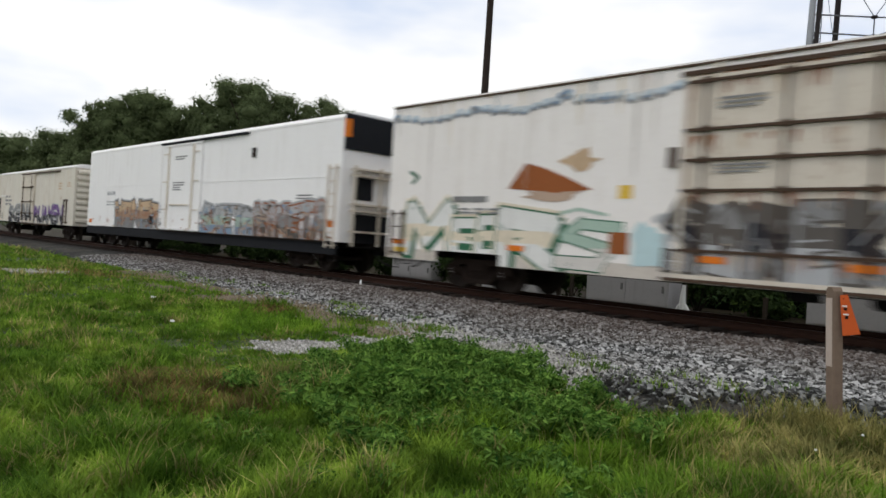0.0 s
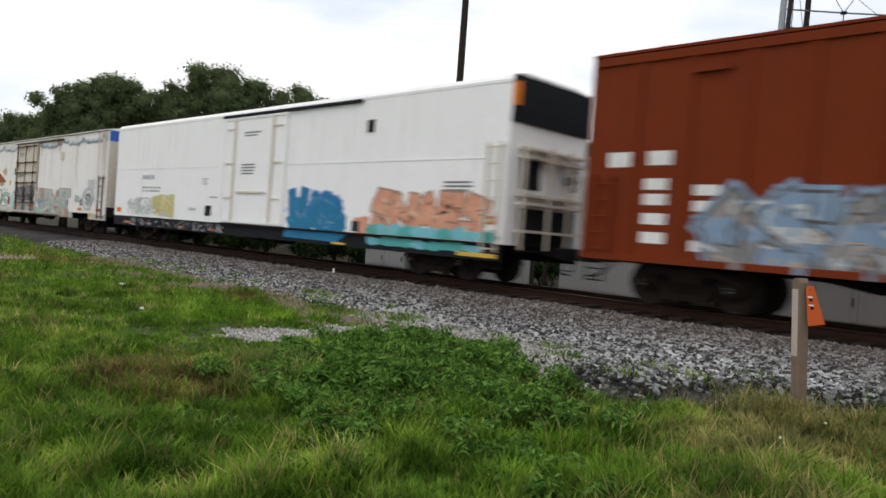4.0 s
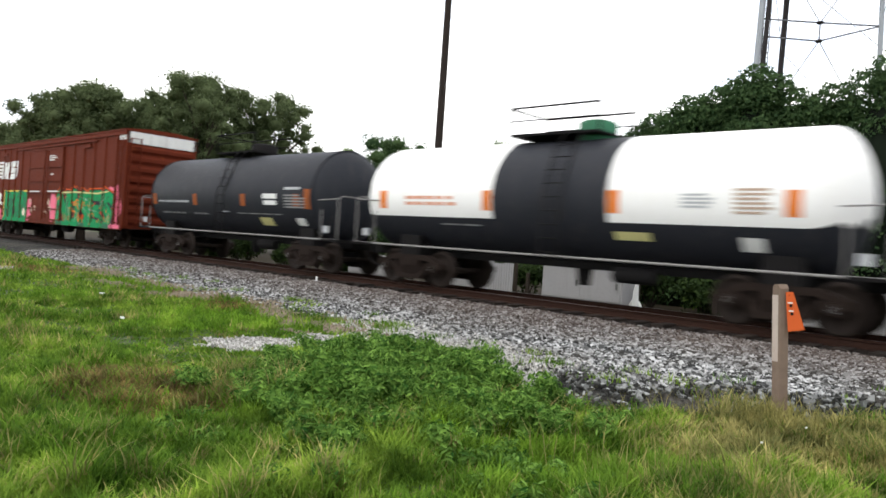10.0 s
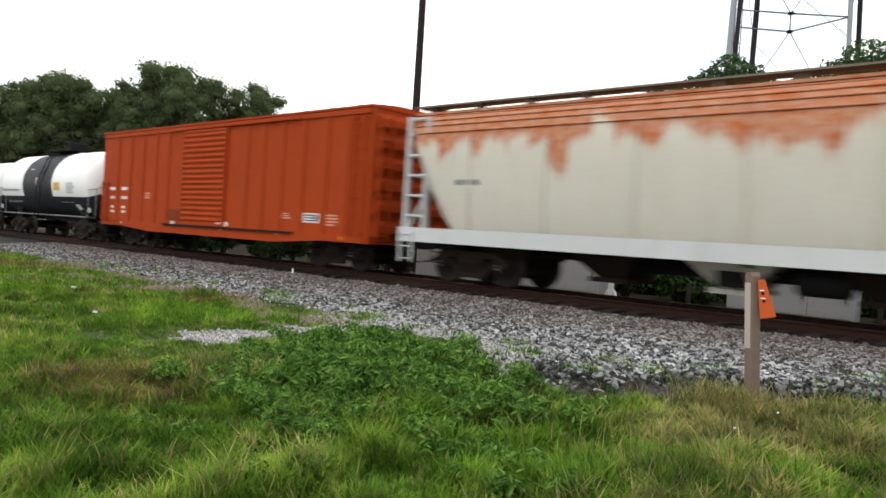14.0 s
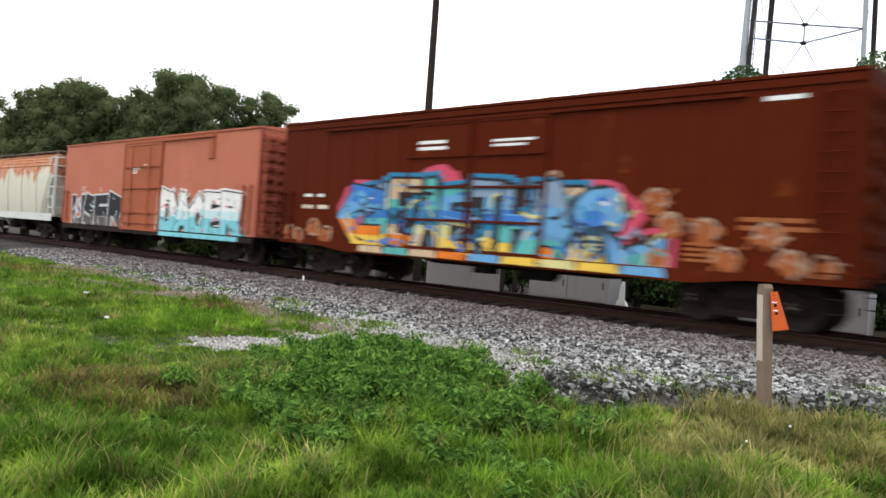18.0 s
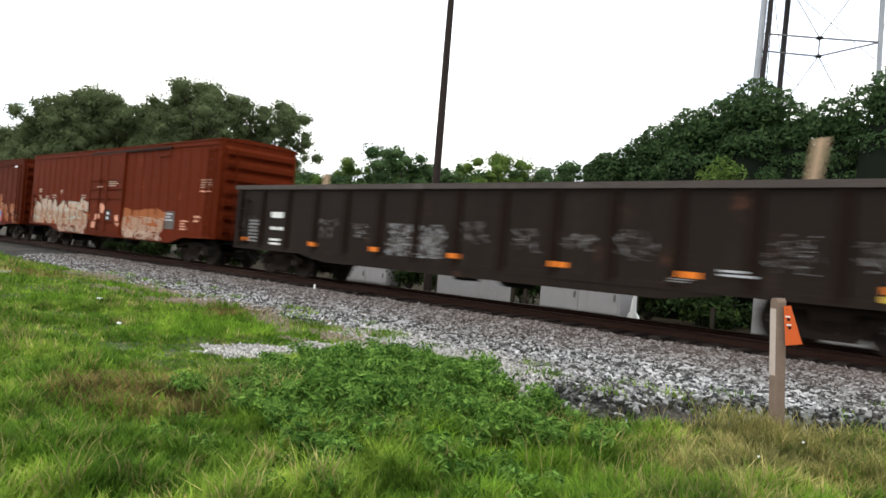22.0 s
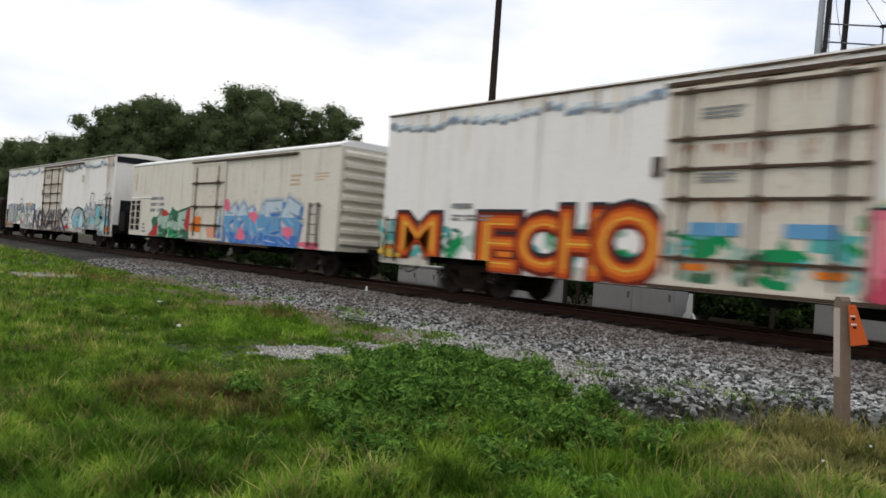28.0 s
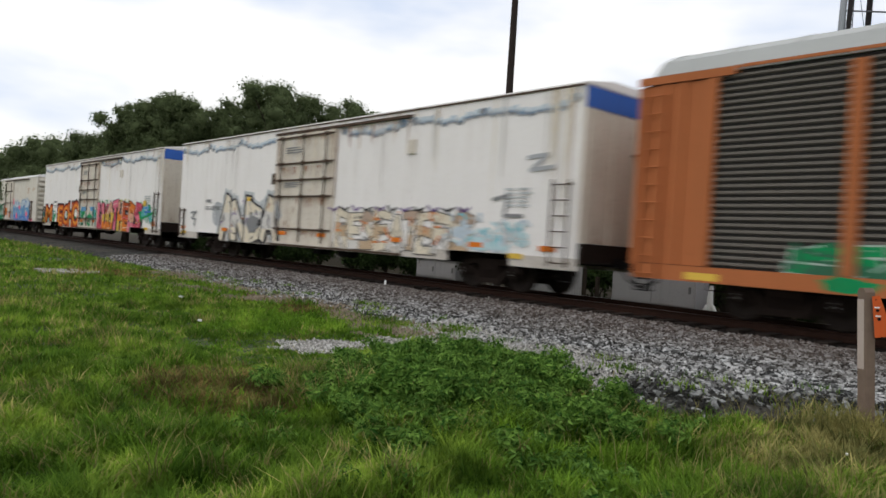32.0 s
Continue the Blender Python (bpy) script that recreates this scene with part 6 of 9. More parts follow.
a.stroke("mist", [(6.6 + 0.72 * math.cos(t * 0.524), 1.65 + 0.52 * math.sin(t * 0.524)) for t in range(11)], 0.10).blob("mist", 6.7, 1.6, 0.5, 0.32, 0.35)
a.loops("grey", 6.65, 1.62, 0.32, 0.07).forms("SA", 6.3, 7.0, 1.40, 1.88, ["grey", "black"], "mist", 0.02, 0.2)
a.blob("grey", 5.7, 1.5, 0.16, 0.2).blob("sage", 5.1, 1.65, 0.3, 0.2)
a.done("graffiti", "cream letters with dark green edges and a black tag on the door")

car = P_ = wave_reefer("off-white refrigerator car with grey and pale blue graffiti", 228.24, 251.15, 238.02, 242.06, False, 71)
end_cap(car, END_BLACK, 3.85, 4.85, "machinery_panel", "black machinery panel on the end", ya=0.1)
end_cap(car, END_BLACK, 4.55, 4.86, "upper_trim", "black trim under the roof", ya=-1.5, yb=0.09)
end_cap(car, END_BLACK, 1.0, 2.6, "machinery_opening", ya=-1.2)
for z in (2.75, 3.1, 3.45):
    car.part("end_shelf", Shape().box(car.h + 0.035, car.h + 0.26, 0.1, 1.3, z - 0.03, z + 0.03), DOOR_CREAM, "cream steel end shelf")
car.part("generator_box", Shape().box(car.h + 0.12, car.h + 0.95, -1.25, 1.25, 1.02, 2.0), STEEL_DARK, "black generator box on the end")
for k in range(5):
    car.part("cooling_pipe", Shape().tube([(car.h + 0.99, -1.1 + 0.5 * k, 1.1), (car.h + 0.99, -1.1 + 0.5 * k, 1.95)], 0.035, 7), STEEL_BROWN)
car.part("muffler", Shape().lathe([(-0.4, 0.08), (-0.36, 0.15), (0.36, 0.15), (0.4, 0.08)], (car.h + 0.5, -0.6, 2.18), "y", 12), STEEL_BROWN)
car.part("fuel_tank", Shape().lathe([(-0.5, 0.10), (-0.46, 0.22), (0.46, 0.22), (0.5, 0.10)], (car.h + 0.5, 0.5, 2.24), "y", 12), STEEL_DARK)
a = Art(car, 72)
a.forms("RAEOTS", 228.75, 236.2, 0.76, 2.30, [["mist", "sage", "silver"], ["silver", "chalk", "slate"]], "dust", 0.045, 0.26, 0.02, None, None, None, 0.12)
a.scratch(["grey", "grey", "silver", "sage", "dust", "dust", "tan"], 228.7, 236.3, 0.72, 2.35, 160, 0.15, 0.55, 0.05)
a.blob("silver", 229.8, 1.9, 0.75, 0.5, 0.12, 14, 1.3).stroke("grey", [(229.8 + 0.8 * math.cos(t * 0.4), 1.75 + 0.62 * math.sin(t * 0.4)) for t in range(9)], 0.09)
a.bar("orange", 229.3, 230.2, 0.85, 0.98)
a.scratch(["silver", "mist", "purple", "dust"], 236.0, 244.0, 0.72, 2.0, 60, 0.3, 0.7, 0.10)
a.forms("NOYALK", 236.0, 243.2, 0.74, 2.08, [["black", "black"], ["dust", "black"], ["black", "dust"]], "grey", 0.02, 0.15, 0.10, None, None, None, 0.09, 1.25)
a.forms("OXES", 246.4, 250.9, 0.76, 2.15, [["grey", "sage", "mist"], ["silver", "cyan", "mist"]], "dust", 0.035, 0.36, 0.03, "mist", None, None, 0.1)
a.scratch(["grey", "dust", "silver", "slate", "frost"], 243.3, 250.9, 0.72, 2.1, 150, 0.15, 0.6, 0.06)
a.scratch(["black", "dust", "purple"], 236.2, 243.2, 0.8, 2.1, 46, 0.2, 0.6, 0.05).blob("silver", 245.65, 1.5, 1.15, 0.62, 0.10, 18, 0.98).blob("slate", 245.9, 1.42, 0.72, 0.42, 0.3, 16, 0.98).scratch(["grey", "dust", "cyan", "mist"], 244.8, 246.6, 1.0, 2.0, 40, 0.15, 0.5, 0.06).blob("cyan", 245.2, 1.35, 0.35, 0.36, 0.2, 12).blob("frost", 246.2, 1.4, 0.3, 0.36, 0.2, 12)
a.stroke("dust", [(245.65 + 1.2 * math.cos(t * 0.35), 1.5 + 0.66 * math.sin(t * 0.35)) for t in range(10)], 0.11)
a.blob("cyan", 249.0, 1.9, 0.30, 0.30, 0.3, 12).blob("frost", 250.3, 1.95, 0.30, 0.28, 0.3, 12).blob("frost", 249.9, 1.2, 0.4, 0.25, 0.3, 12).blob("black", 249.6, 1.65, 0.2, 0.16, 0.3, 9).loops("black", 249.1, 1.85, 0.5, 0.05)
a.stroke("grey", [(232.3, 2.2), (232.4, 2.75), (233.0, 2.7), (233.1, 2.2)], 0.07).stroke("grey", [(247.6, 2.3), (247.7, 2.95), (248.2, 2.95), (248.2, 2.3)], 0.07).stroke("silver", [(249.8, 2.85), (250.8, 2.95), (249.9, 2.6), (250.9, 2.6)], 0.06)
a.bar("yellow", 234.9, 235.3, 2.3, 2.5).bar("orange", 250.2, 251.0, 0.92, 1.15).bar("red", 243.2, 243.9, 0.9, 1.1)
a.done("graffiti", "grey, black and pale blue letters along the foot")

car = R_ = wave_reefer("off-white refrigerator car with orange and pink painted letters", 273.86, 296.6, 282.91, 286.65, True, 81)
a = Art(car, 82)
for i in range(16):
    a.blob(["sage", "green", "teal", "green"][i % 4], 274.3 + i * 0.85, 1.2 + 0.22 * (i % 3), 0.36, 0.26, 0.55, 11, 0.9)
a.scratch(["green", "teal", "sage", "moss"], 274.0, 287.4, 0.9, 1.85, 90, 0.2, 0.6, 0.14)
for u in (286.9, 288.1, 289.6, 291.3, 292.4, 294.2):
    a.scratch(["sage", "green", "olive"], u - 0.5, u + 0.5, 1.95, 2.38, 9, 0.15, 0.4, 0.10)
for ch, ua, ub, za, zb_ in (("M", 274.7, 276.2, 1.0, 2.0), ("E", 277.9, 279.0, 0.80, 2.0), ("C", 279.15, 280.3, 0.86, 2.02), ("H", 280.4, 281.4, 0.80, 2.15), ("O", 281.35, 282.85, 0.82, 2.22)):
    a.word("black", ch, ua + 0.03, ub + 0.03, za + 0.04, zb_ + 0.05, 0.10).word("maroon", ch, ua, ub, za - 0.03, zb_, 0.085).word("ember", ch, ua, ub, za, zb_, 0.045).word("orange", ch, ua, ub, za + 0.02, zb_, 0.005).word("yellow", ch, ua + 0.05, ub - 0.02, za + 0.05, zb_ - 0.06, -0.035)
a.blob("yellow", 274.1, 1.0, 0.3, 0.18).bar("sky", 283.5, 284.5, 1.75, 2.0).bar("sky", 285.3, 286.2, 1.75, 2.0)
for i in range(8):
    a.blob("ember" if i % 3 else "pink", 287.2 + i * 0.85, 0.86, 0.5, 0.12, 0.35, 14)
a.scratch(["ember", "pink", "orange", "maroon"], 286.8, 293.9, 0.86, 1.5, 60, 0.2, 0.5, 0.12)
a.forms("UUOTHERS", 286.7, 293.9, 0.76, 2.16, [["magenta", "pink", "pink"], ["orange", "yellow", "pink"], ["orange", "yellow", "salmon"], ["pink", "magenta", "pink"], ["yellow", "orange", "salmon"], ["orange", "ember", "ember"], ["pink", "salmon", "orange"], ["magenta", "pink", "magenta"]], "black", 0.045, 0.42, 0.05, None, "black", "cream", 0.06, 1.2)
a.scratch(["maroon", "black", "black", "ember", "pink"], 286.8, 294.0, 0.95, 2.2, 60, 0.1, 0.4, 0.05)
for i in range(6):
    a.blob(["green", "teal", "sage"][i % 3], 294.0 + i * 0.36, 1.55 + 0.22 * (i % 2), 0.32, 0.30, 0.4, 10)
a.stroke("sky", [(294.3, 1.95), (295.0, 2.0), (294.6, 1.6), (295.2, 1.6)], 0.13).stroke("blue", [(294.5, 1.75), (295.3, 1.8)], 0.10).stroke("green", [(294.2, 1.45), (295.8, 1.75)], 0.12).blob("yellow", 294.4, 2.2, 0.25, 0.15, 0.3).bar("orange", 295.5, 295.95, 1.12, 1.32)
a.done("graffiti", "orange block letters and a pink and yellow piece over green")

car = S_ = wave_reefer("off-white refrigerator car with cream letters and pale sand graffiti", 298.95, 321.9, 307.95, 311.85, True, 91)
a = Art(car, 92)
for i in range(7):
    a.blob("mist" if i % 2 else "silver", 303.1 + i * 0.8, 1.75, 0.5, 0.5, 0.3, 12, 1.0)
a.forms("ANBA", 303.3, 308.1, 0.80, 2.36, ["cream", "chalk", "cream"], "black", 0.085, 0.33, 0.03, "mist", "dust", None, 0.08, 1.25)
a.scratch(["purple", "grey", "brown", "black"], 303.3, 308.0, 1.0, 2.3, 22, 0.1, 0.4, 0.05)
a.forms("RESEATERS", 312.1, 318.4, 0.86, 1.95, [["cream", "sand", "cream"], ["chalk", "cream", "cream"], ["sand", "cream", "tan"]], "dust", 0.035, 0.33, 0.03, None, None, None, 0.09, 1.2)
a.scratch(["dust", "grey", "sand", "orange"], 312.1, 318.3, 1.02, 1.95, 60, 0.1, 0.35, 0.05)
for u, z, r in ((318.2, 1.5, 0.6), (318.8, 1.2, 0.5), (320.0, 1.45, 0.5), (319.4, 1.1, 0.4)):
    a.blob("frost" if r < 0.55 else "ice", u, z, r * 0.6, r * 0.45, 0.55, 16, 1.0).scratch(["frost", "ice", "cyan", "mist"], u - r, u + r, max(1.0, z - r * 0.7), z + r * 0.7, 14, 0.15, 0.4, 0.09)
a.stroke("grey", [(300.3, 1.8), (300.9, 1.85), (300.4, 1.55), (300.9, 1.5), (300.7, 1.25)], 0.07).stroke("grey", [(319.2, 2.3), (319.7, 2.4), (319.6, 1.9), (320.2, 1.9)], 0.09)
a.stroke("silver", [(320.3, 3.3), (320.9, 3.35), (320.4, 3.0), (321.1, 3.05)], 0.10).blob("grey", 306.3, 1.4, 0.5, 0.3, 0.3).bar("yellow", 305.7, 305.95, 2.3, 2.45)
for i in range(11):
    u = 311.7 + i * 0.62
    a.stroke("black" if i % 2 else "purple", [(u, 2.06 + 0.04 * (i % 3)), (u + 0.2, 1.98), (u + 0.45, 2.08)], 0.06, 3)
a.done("graffiti", "cream letters with dark edges and a sand-coloured piece")


# -- two older, lower cars with ribbed ends --
def old_reefer(label, u0, u1, seed):
    car = Car("reefer_car", label, u0, u1, 0.88, 4.20)
    car.shell(CREAM_REEFER, "body")
    s = Shape()
    w, z = car.w, car.zt
    s.prism([(-w - 0.03, z + 0.003), (w + 0.03, z + 0.003), (w + 0.03, z + 0.06), (w - 0.4, z + 0.22), (-w + 0.4, z + 0.22), (-w - 0.03, z + 0.06)], -car.h - 0.02, car.h + 0.02, "x")
    car.part("roof", s, WHITE_CLEAN, "white low-pitched roof")
    car.running_gear(2.2, 0.9)
    car.end_ribs(CREAM_REEFER, 9, 0.13, 0.0, "stained cream end wall of bold ribs")
    da, db = u0 + 7.1, u0 + 10.1
    plain_door(car, da, db, 0.92, 4.02, DOOR_CREAM, 0.06, (1.5, 2.25, 3.2), (da + 0.5, db - 0.5), BAR_BROWN, label="stained cream plug door with rusty bars")
    car.strip(BAR_BROWN, da - 0.1, db + 5.2, 4.04, 4.11, 0.10, "door_track")
    car.strip(BAR_BROWN, da - 0.3, db + 3.6, 0.80, 0.87, 0.10, "lower_track")
    for i in range(1, 15):
        u = u0 + i * (u1 - u0) / 15
        if not da - 0.1 < u < db + 0.1:
            part("panel_seam", Shape().box(car.x(u) - 0.02, car.x(u) + 0.02, -car.w - 0.012, -car.w - 0.001, 0.92, 4.1), CREAM_REEFER, car.root)
    g = car.part("grille", Shape().box(car.x(u0 + 0.10), car.x(u0 + 1.35), -car.w - 0.03, -car.w - 0.002, 1.05, 2.62), DOOR_CREAM, "cream machinery grille")
    for xa in (u0 + 0.16, u0 + 0.80):
        part("grille_opening", Shape().box(car.x(xa), car.x(xa + 0.48), -car.w - 0.036, -car.w - 0.031, 1.12, 2.52), END_BLACK, g)
        for i in range(4):
            z = 1.36 + i * 0.32
            part("slat", Shape().box(car.x(xa), car.x(xa + 0.48), -car.w - 0.06, -car.w - 0.037, z, z + 0.035), DOOR_CREAM, g)
    car.part("upper_grille", Shape().box(car.x(u0 + 0.2), car.x(u0 + 0.6), -car.w - 0.03, -car.w - 0.002, 3.0, 3.8), DOOR_CREAM)
    car.strip(WHITE_CLEAN, u0 + 0.1, u0 + 2.6, 2.64, 2.69, 0.04, "panel_rail", both=False)
    car.ladder(u1 - 1.2, 0.95, 2.4, 0.5, 0.33, mat=BAR_BROWN)
    car.end_ladder(1, 0.9, 0.9, 3.0, mat=STEEL_BROWN, off=0.2)
    end_steps(car)
    a = Art(car, seed)
    a.lines("grey", u0 + 2.5, u0 + 4.2, 1.95, 2.75, 3, 2).lines("sand", u1 - 2.9, u1 - 2.0, 2.95, 3.4, 3, 1).lines("sand", u1 - 1.4, u1 - 0.5, 3.1, 3.4, 3, 1)
    a.lines("grey", u0 + 1.6, u0 + 2.1, 1.0, 1.5, 3, 1).lines("grey", u1 - 2.3, u1 - 1.6, 1.6, 1.9, 3, 1)
    a.done("lettering", "faded grey lettering bars")
    return car


car = A_ = old_reefer("cream refrigerator car with ribbed ends and black graffiti", -60.6, -42.6, 101)
a = Art(car, 102)
a.forms("SKEWNA", -57.0, -51.0, 0.97, 1.95, ["black", "grey"], "silver", 0.05, 0.30, 0.08)
a.forms("RUAMEN", -50.5, -44.5, 0.97, 1.95, ["black", "purple"], "silver", 0.05, 0.30, 0.08)
a.done("graffiti", "black tags along the foot of the side")
car = Q_ = old_reefer("stained cream refrigerator car with ribbed ends and green and blue graffiti", 253.74, 271.49, 103)
car.part("generator_box", Shape().box(-car.h - 0.95, -car.h - 0.16, -1.25, 1.25, 0.9, 1.85), STEEL_DARK, "black generator box on the end")
a = Art(car, 104)
for i in range(5):
    a.blob("moss", 257.1 + i * 0.8, 1.35, 0.62, 0.5, 0.25, 14, 0.92)
a.forms("SGE", 257.2, 260.6, 0.96, 1.95, [["moss", "sage", "sage"], ["green", "sage", "moss"]], "moss", 0.05, 0.42, 0.04, "moss", "black", "sage")
a.scratch(["sage", "black", "moss"], 256.9, 260.6, 0.95, 1.8, 18, 0.15, 0.4, 0.06)
a.poly("red", [(256.1, 0.9), (257.2, 0.9), (257.4, 1.5), (256.9, 1.35)]).blob("red", 258.0, 1.95, 0.4, 0.15).blob("red", 260.5, 1.7, 0.35, 0.45, 0.3)
a.blob("orange", 261.5, 1.5, 0.5, 0.35, 0.3).blob("peach", 263.0, 1.2, 0.5, 0.3, 0.4)
a.forms("KOWES", 263.6, 269.3, 0.96, 2.3, ["blue", "sky", "sky", "ice"], "slate", 0.06, 0.34, 0.05, "mist", "blue", "ice", 0.09)
a.scratch(["blue", "mist", "slate"], 263.6, 269.2, 0.98, 2.2, 22, 0.15, 0.4, 0.06)
for u, z in ((264.0, 2.3), (266.2, 1.9), (268.6, 1.4), (265.3, 1.2)):
    a.blob("pink", u, z, 0.3, 0.25, 0.4)
a.blob("pink", 270.1, 1.0, 0.7, 0.14, 0.3)
a.done("graffiti", "dark green piece and pale blue letters")

# ---- tank cars ----
HANDRAIL_M = plain("worn_grey_rail", (0.24, 0.23, 0.22), 0.7, 0.1)


def tank_car(label, u0, u1, ta, tb, zc, r, bands, seed, dome_h=0.35, rail_h=0.62, mark=None, deck=0.6):
    """bands: (from, to) stretches whose upper two thirds are white."""
    car = Car("tank_car", label, u0, u1, 0.95, zc + r, category="tank car")
    xs_ = sorted({car.x(ta) + 0.55, car.x(tb) - 0.55, *(car.x(e) for b in bands for e in b)})
    n = 48
    s = Shape()
    head = [(0.70 * (1 - math.cos(k * 0.19635)), r * math.sin(k * 0.19635)) for k in range(9)]
    prof = [(car.x(ta) + d, max(0.02, rr)) for d, rr in head]
    prof += [(x, r) for x in xs_[1:-1] if car.x(ta) + 0.71 < x < car.x(tb) - 0.71]
    prof += [(car.x(tb) - d, max(0.02, rr)) for d, rr in reversed(head)]
    pts = [(x, rr * math.cos(6.28319 * j / n), zc + rr * math.sin(6.28319 * j / n)) for x, rr in prof for j in range(n)]
    s.faces(pts, [])
    for i, (p, q) in enumerate(zip(prof, prof[1:])):
        mid = (p[0] + q[0]) / 2 + car.c
        white = any(a - 0.01 <= mid <= b + 0.01 for a, b in bands)
        for j in range(n):
            k = (j + 1) % n
            zm = (pts[i * n + j][2] + pts[i * n + k][2]) / 2
            s.f.append((i * n + j, (i + 1) * n + j, (i + 1) * n + k, i * n + k))
            s.k.append(1 if white and zm > zc - 0.33 * r else 0)
            s.s.append(True)
    car.part("tank", s, [TANK_BLACK, TANK_WHITE])
    for x in (car.x(ta) + 0.55, 0.0, car.x(tb) - 0.55):
        if any(p <= x + car.c <= q for p, q in bands):
            continue
        car.part("weld_band", Shape().lathe([(x - 0.02, r - 0.01), (x - 0.02, r + 0.003), (x + 0.02, r + 0.003), (x + 0.02, r - 0.01)], (0, 0, zc), "x", 96), TANK_BLACK)
    car.running_gear(2.0, 0.55, sill=False)
    s = Shape()
    s.box(-car.h - 0.1, car.h + 0.1, -0.28, 0.28, 0.78, 1.02)
    for sx in (-1, 1):
        s.box(sx * (car.h - 2.0) - 0.35, sx * (car.h - 2.0) + 0.35, -1.1, 1.1, 0.80, zc - r * 0.72)
        s.box(min(sx * car.h, sx * (car.h - 0.9)), max(sx * car.h, sx * (car.h - 0.9)), -1.45, 1.45, 0.98, 1.04)
    car.part("sill", s, STEEL_DARK, "black stub sill and saddles")
    g = Shape()
    for sy in (-1, 1):
        y = sy * 1.42
        g.tube([(-car.h + 0.05, y, 1.02), (car.h - 0.05, y, 1.02)], 0.03, 6)
        g.tube([(-car.h + 0.9, y, 1.05), (-car.h + 0.9, y, 1.9)], 0.018, 6)
        g.tube([(car.h - 0.9, y, 1.05), (car.h - 0.9, y, 1.9)], 0.018, 6)
    car.part("side_rail", g, HANDRAIL_M, "thin worn running rail")
    for sx in (-1, 1):
        x = sx * (car.h - 0.12)
        g = Shape().tube([(x, -1.42, 1.02), (x, -1.42, 2.22), (x, -1.3, 2.30), (x, 1.3, 2.30), (x, 1.42, 2.22), (x, 1.42, 1.02)], 0.018, 6)
        g.tube([(x, -1.42, 2.22), (x - sx * 0.9, -1.42, 2.18)], 0.018, 6)
        car.part("end_handrail", g, HANDRAIL_M, "worn grey bent end handrail")
    um = (ta + tb) / 2
    p = car.part("platform", Shape().box(-1.9, deck, -0.75, 0.75, zc + r + 0.05, zc + r + 0.10), STEEL_DARK, "dark top platform")
    f = Shape()
    zt = zc + r + 0.10
    for x in (-1.9, deck):
        for y in (-0.75, 0.75):
            f.tube([(x, y, zt), (x, y, zt + rail_h)], 0.024, 6)
    for y in (-0.75, 0.75):
        f.tube([(-1.9, y, zt + rail_h), (deck, y, zt + rail_h)], 0.024, 6)
        f.tube([(-1.9, y, zt + rail_h * 0.5), (deck, y, zt + rail_h * 0.5)], 0.014, 6)
    f.tube([(-1.9, -0.75, zt + rail_h), (-1.9, 0.75, zt + rail_h)], 0.024, 6)
    part("platform_rail", f, STEEL_DARK, p)
    d = Shape().lathe([(-0.1, 0.46), (dome_h, 0.46), (dome_h + 0.06, 0.36), (dome_h + 0.09, 0.05)], (0.1, 0, zc + r), "z", 18)
    part("dome", d, SPRAY["moss"] if mark else STEEL_DARK, p)
    l = Shape()
    for x in (-0.24, 0.24):
        l.tube([(x, -r - 0.12, 1.0), (x, -r - 0.12, zc), (x, -r * 0.8, zc + r * 0.75), (x, -0.75, zc + r + 0.12)], 0.02, 6)
    for i in range(9):
        z = 1.1 + i * 0.3
        y = -r - 0.12 if z < zc else -math.sqrt(max(0.3, (r + 0.12) ** 2 - (z - zc) ** 2))
        if z < zc + r:
            l.tube([(-0.24, y, z), (0.24, y, z)], 0.014, 5)
    car.part("ladder", l, STEEL_DARK)
    car.part("outlet_valve", Shape().lathe([(0.40, 0.14), (0.86, 0.20)], (0, 0, 0), "z", 12), STEEL_DARK)
    b = Shape()
    b.lathe([(-0.5, 0.14), (-0.45, 0.17), (0.45, 0.17), (0.5, 0.14)], (1.6, -0.55, 0.72), "x", 12)
    car.part("brake_gear", b, STEEL_DARK)
    for x in (car.h - 0.6, -car.h + 0.6):
        car.part("placard", Shape().box(x - 0.10, x + 0.10, -1.48, -1.44, 1.22, 1.42), SPRAY["silver"], "grey placard holder")
    return car


class Curved(Art):
    """Paint on the round flank of a tank."""

    def on(self, zc, r):
        self.zc, self.r = zc, r
        return self

    def poly(self, col, pts, step=True):
        m = SPRAY[col] if isinstance(col, str) else col
        if m not in self.mats:
            self.mats.append(m)
        self.n += 1
        r = self.r + 0.005 + 0.0001 * self.n
        lo, hi = min(z for _, z in pts), max(z for _, z in pts)
        n = max(1, int((hi - lo) / 0.05 + 0.99))
        for k in range(n):
            strip = cut([(z, u) for u, z in pts], lo + (hi - lo) * k / n, lo + (hi - lo) * (k + 1) / n)
            if len(strip) > 2:
                self.shape.face([(self.car.x(u), -math.sqrt(max(0.01, r * r - (z - self.zc) ** 2)), z) for z, u in strip], self.mats.index(m))
        return self


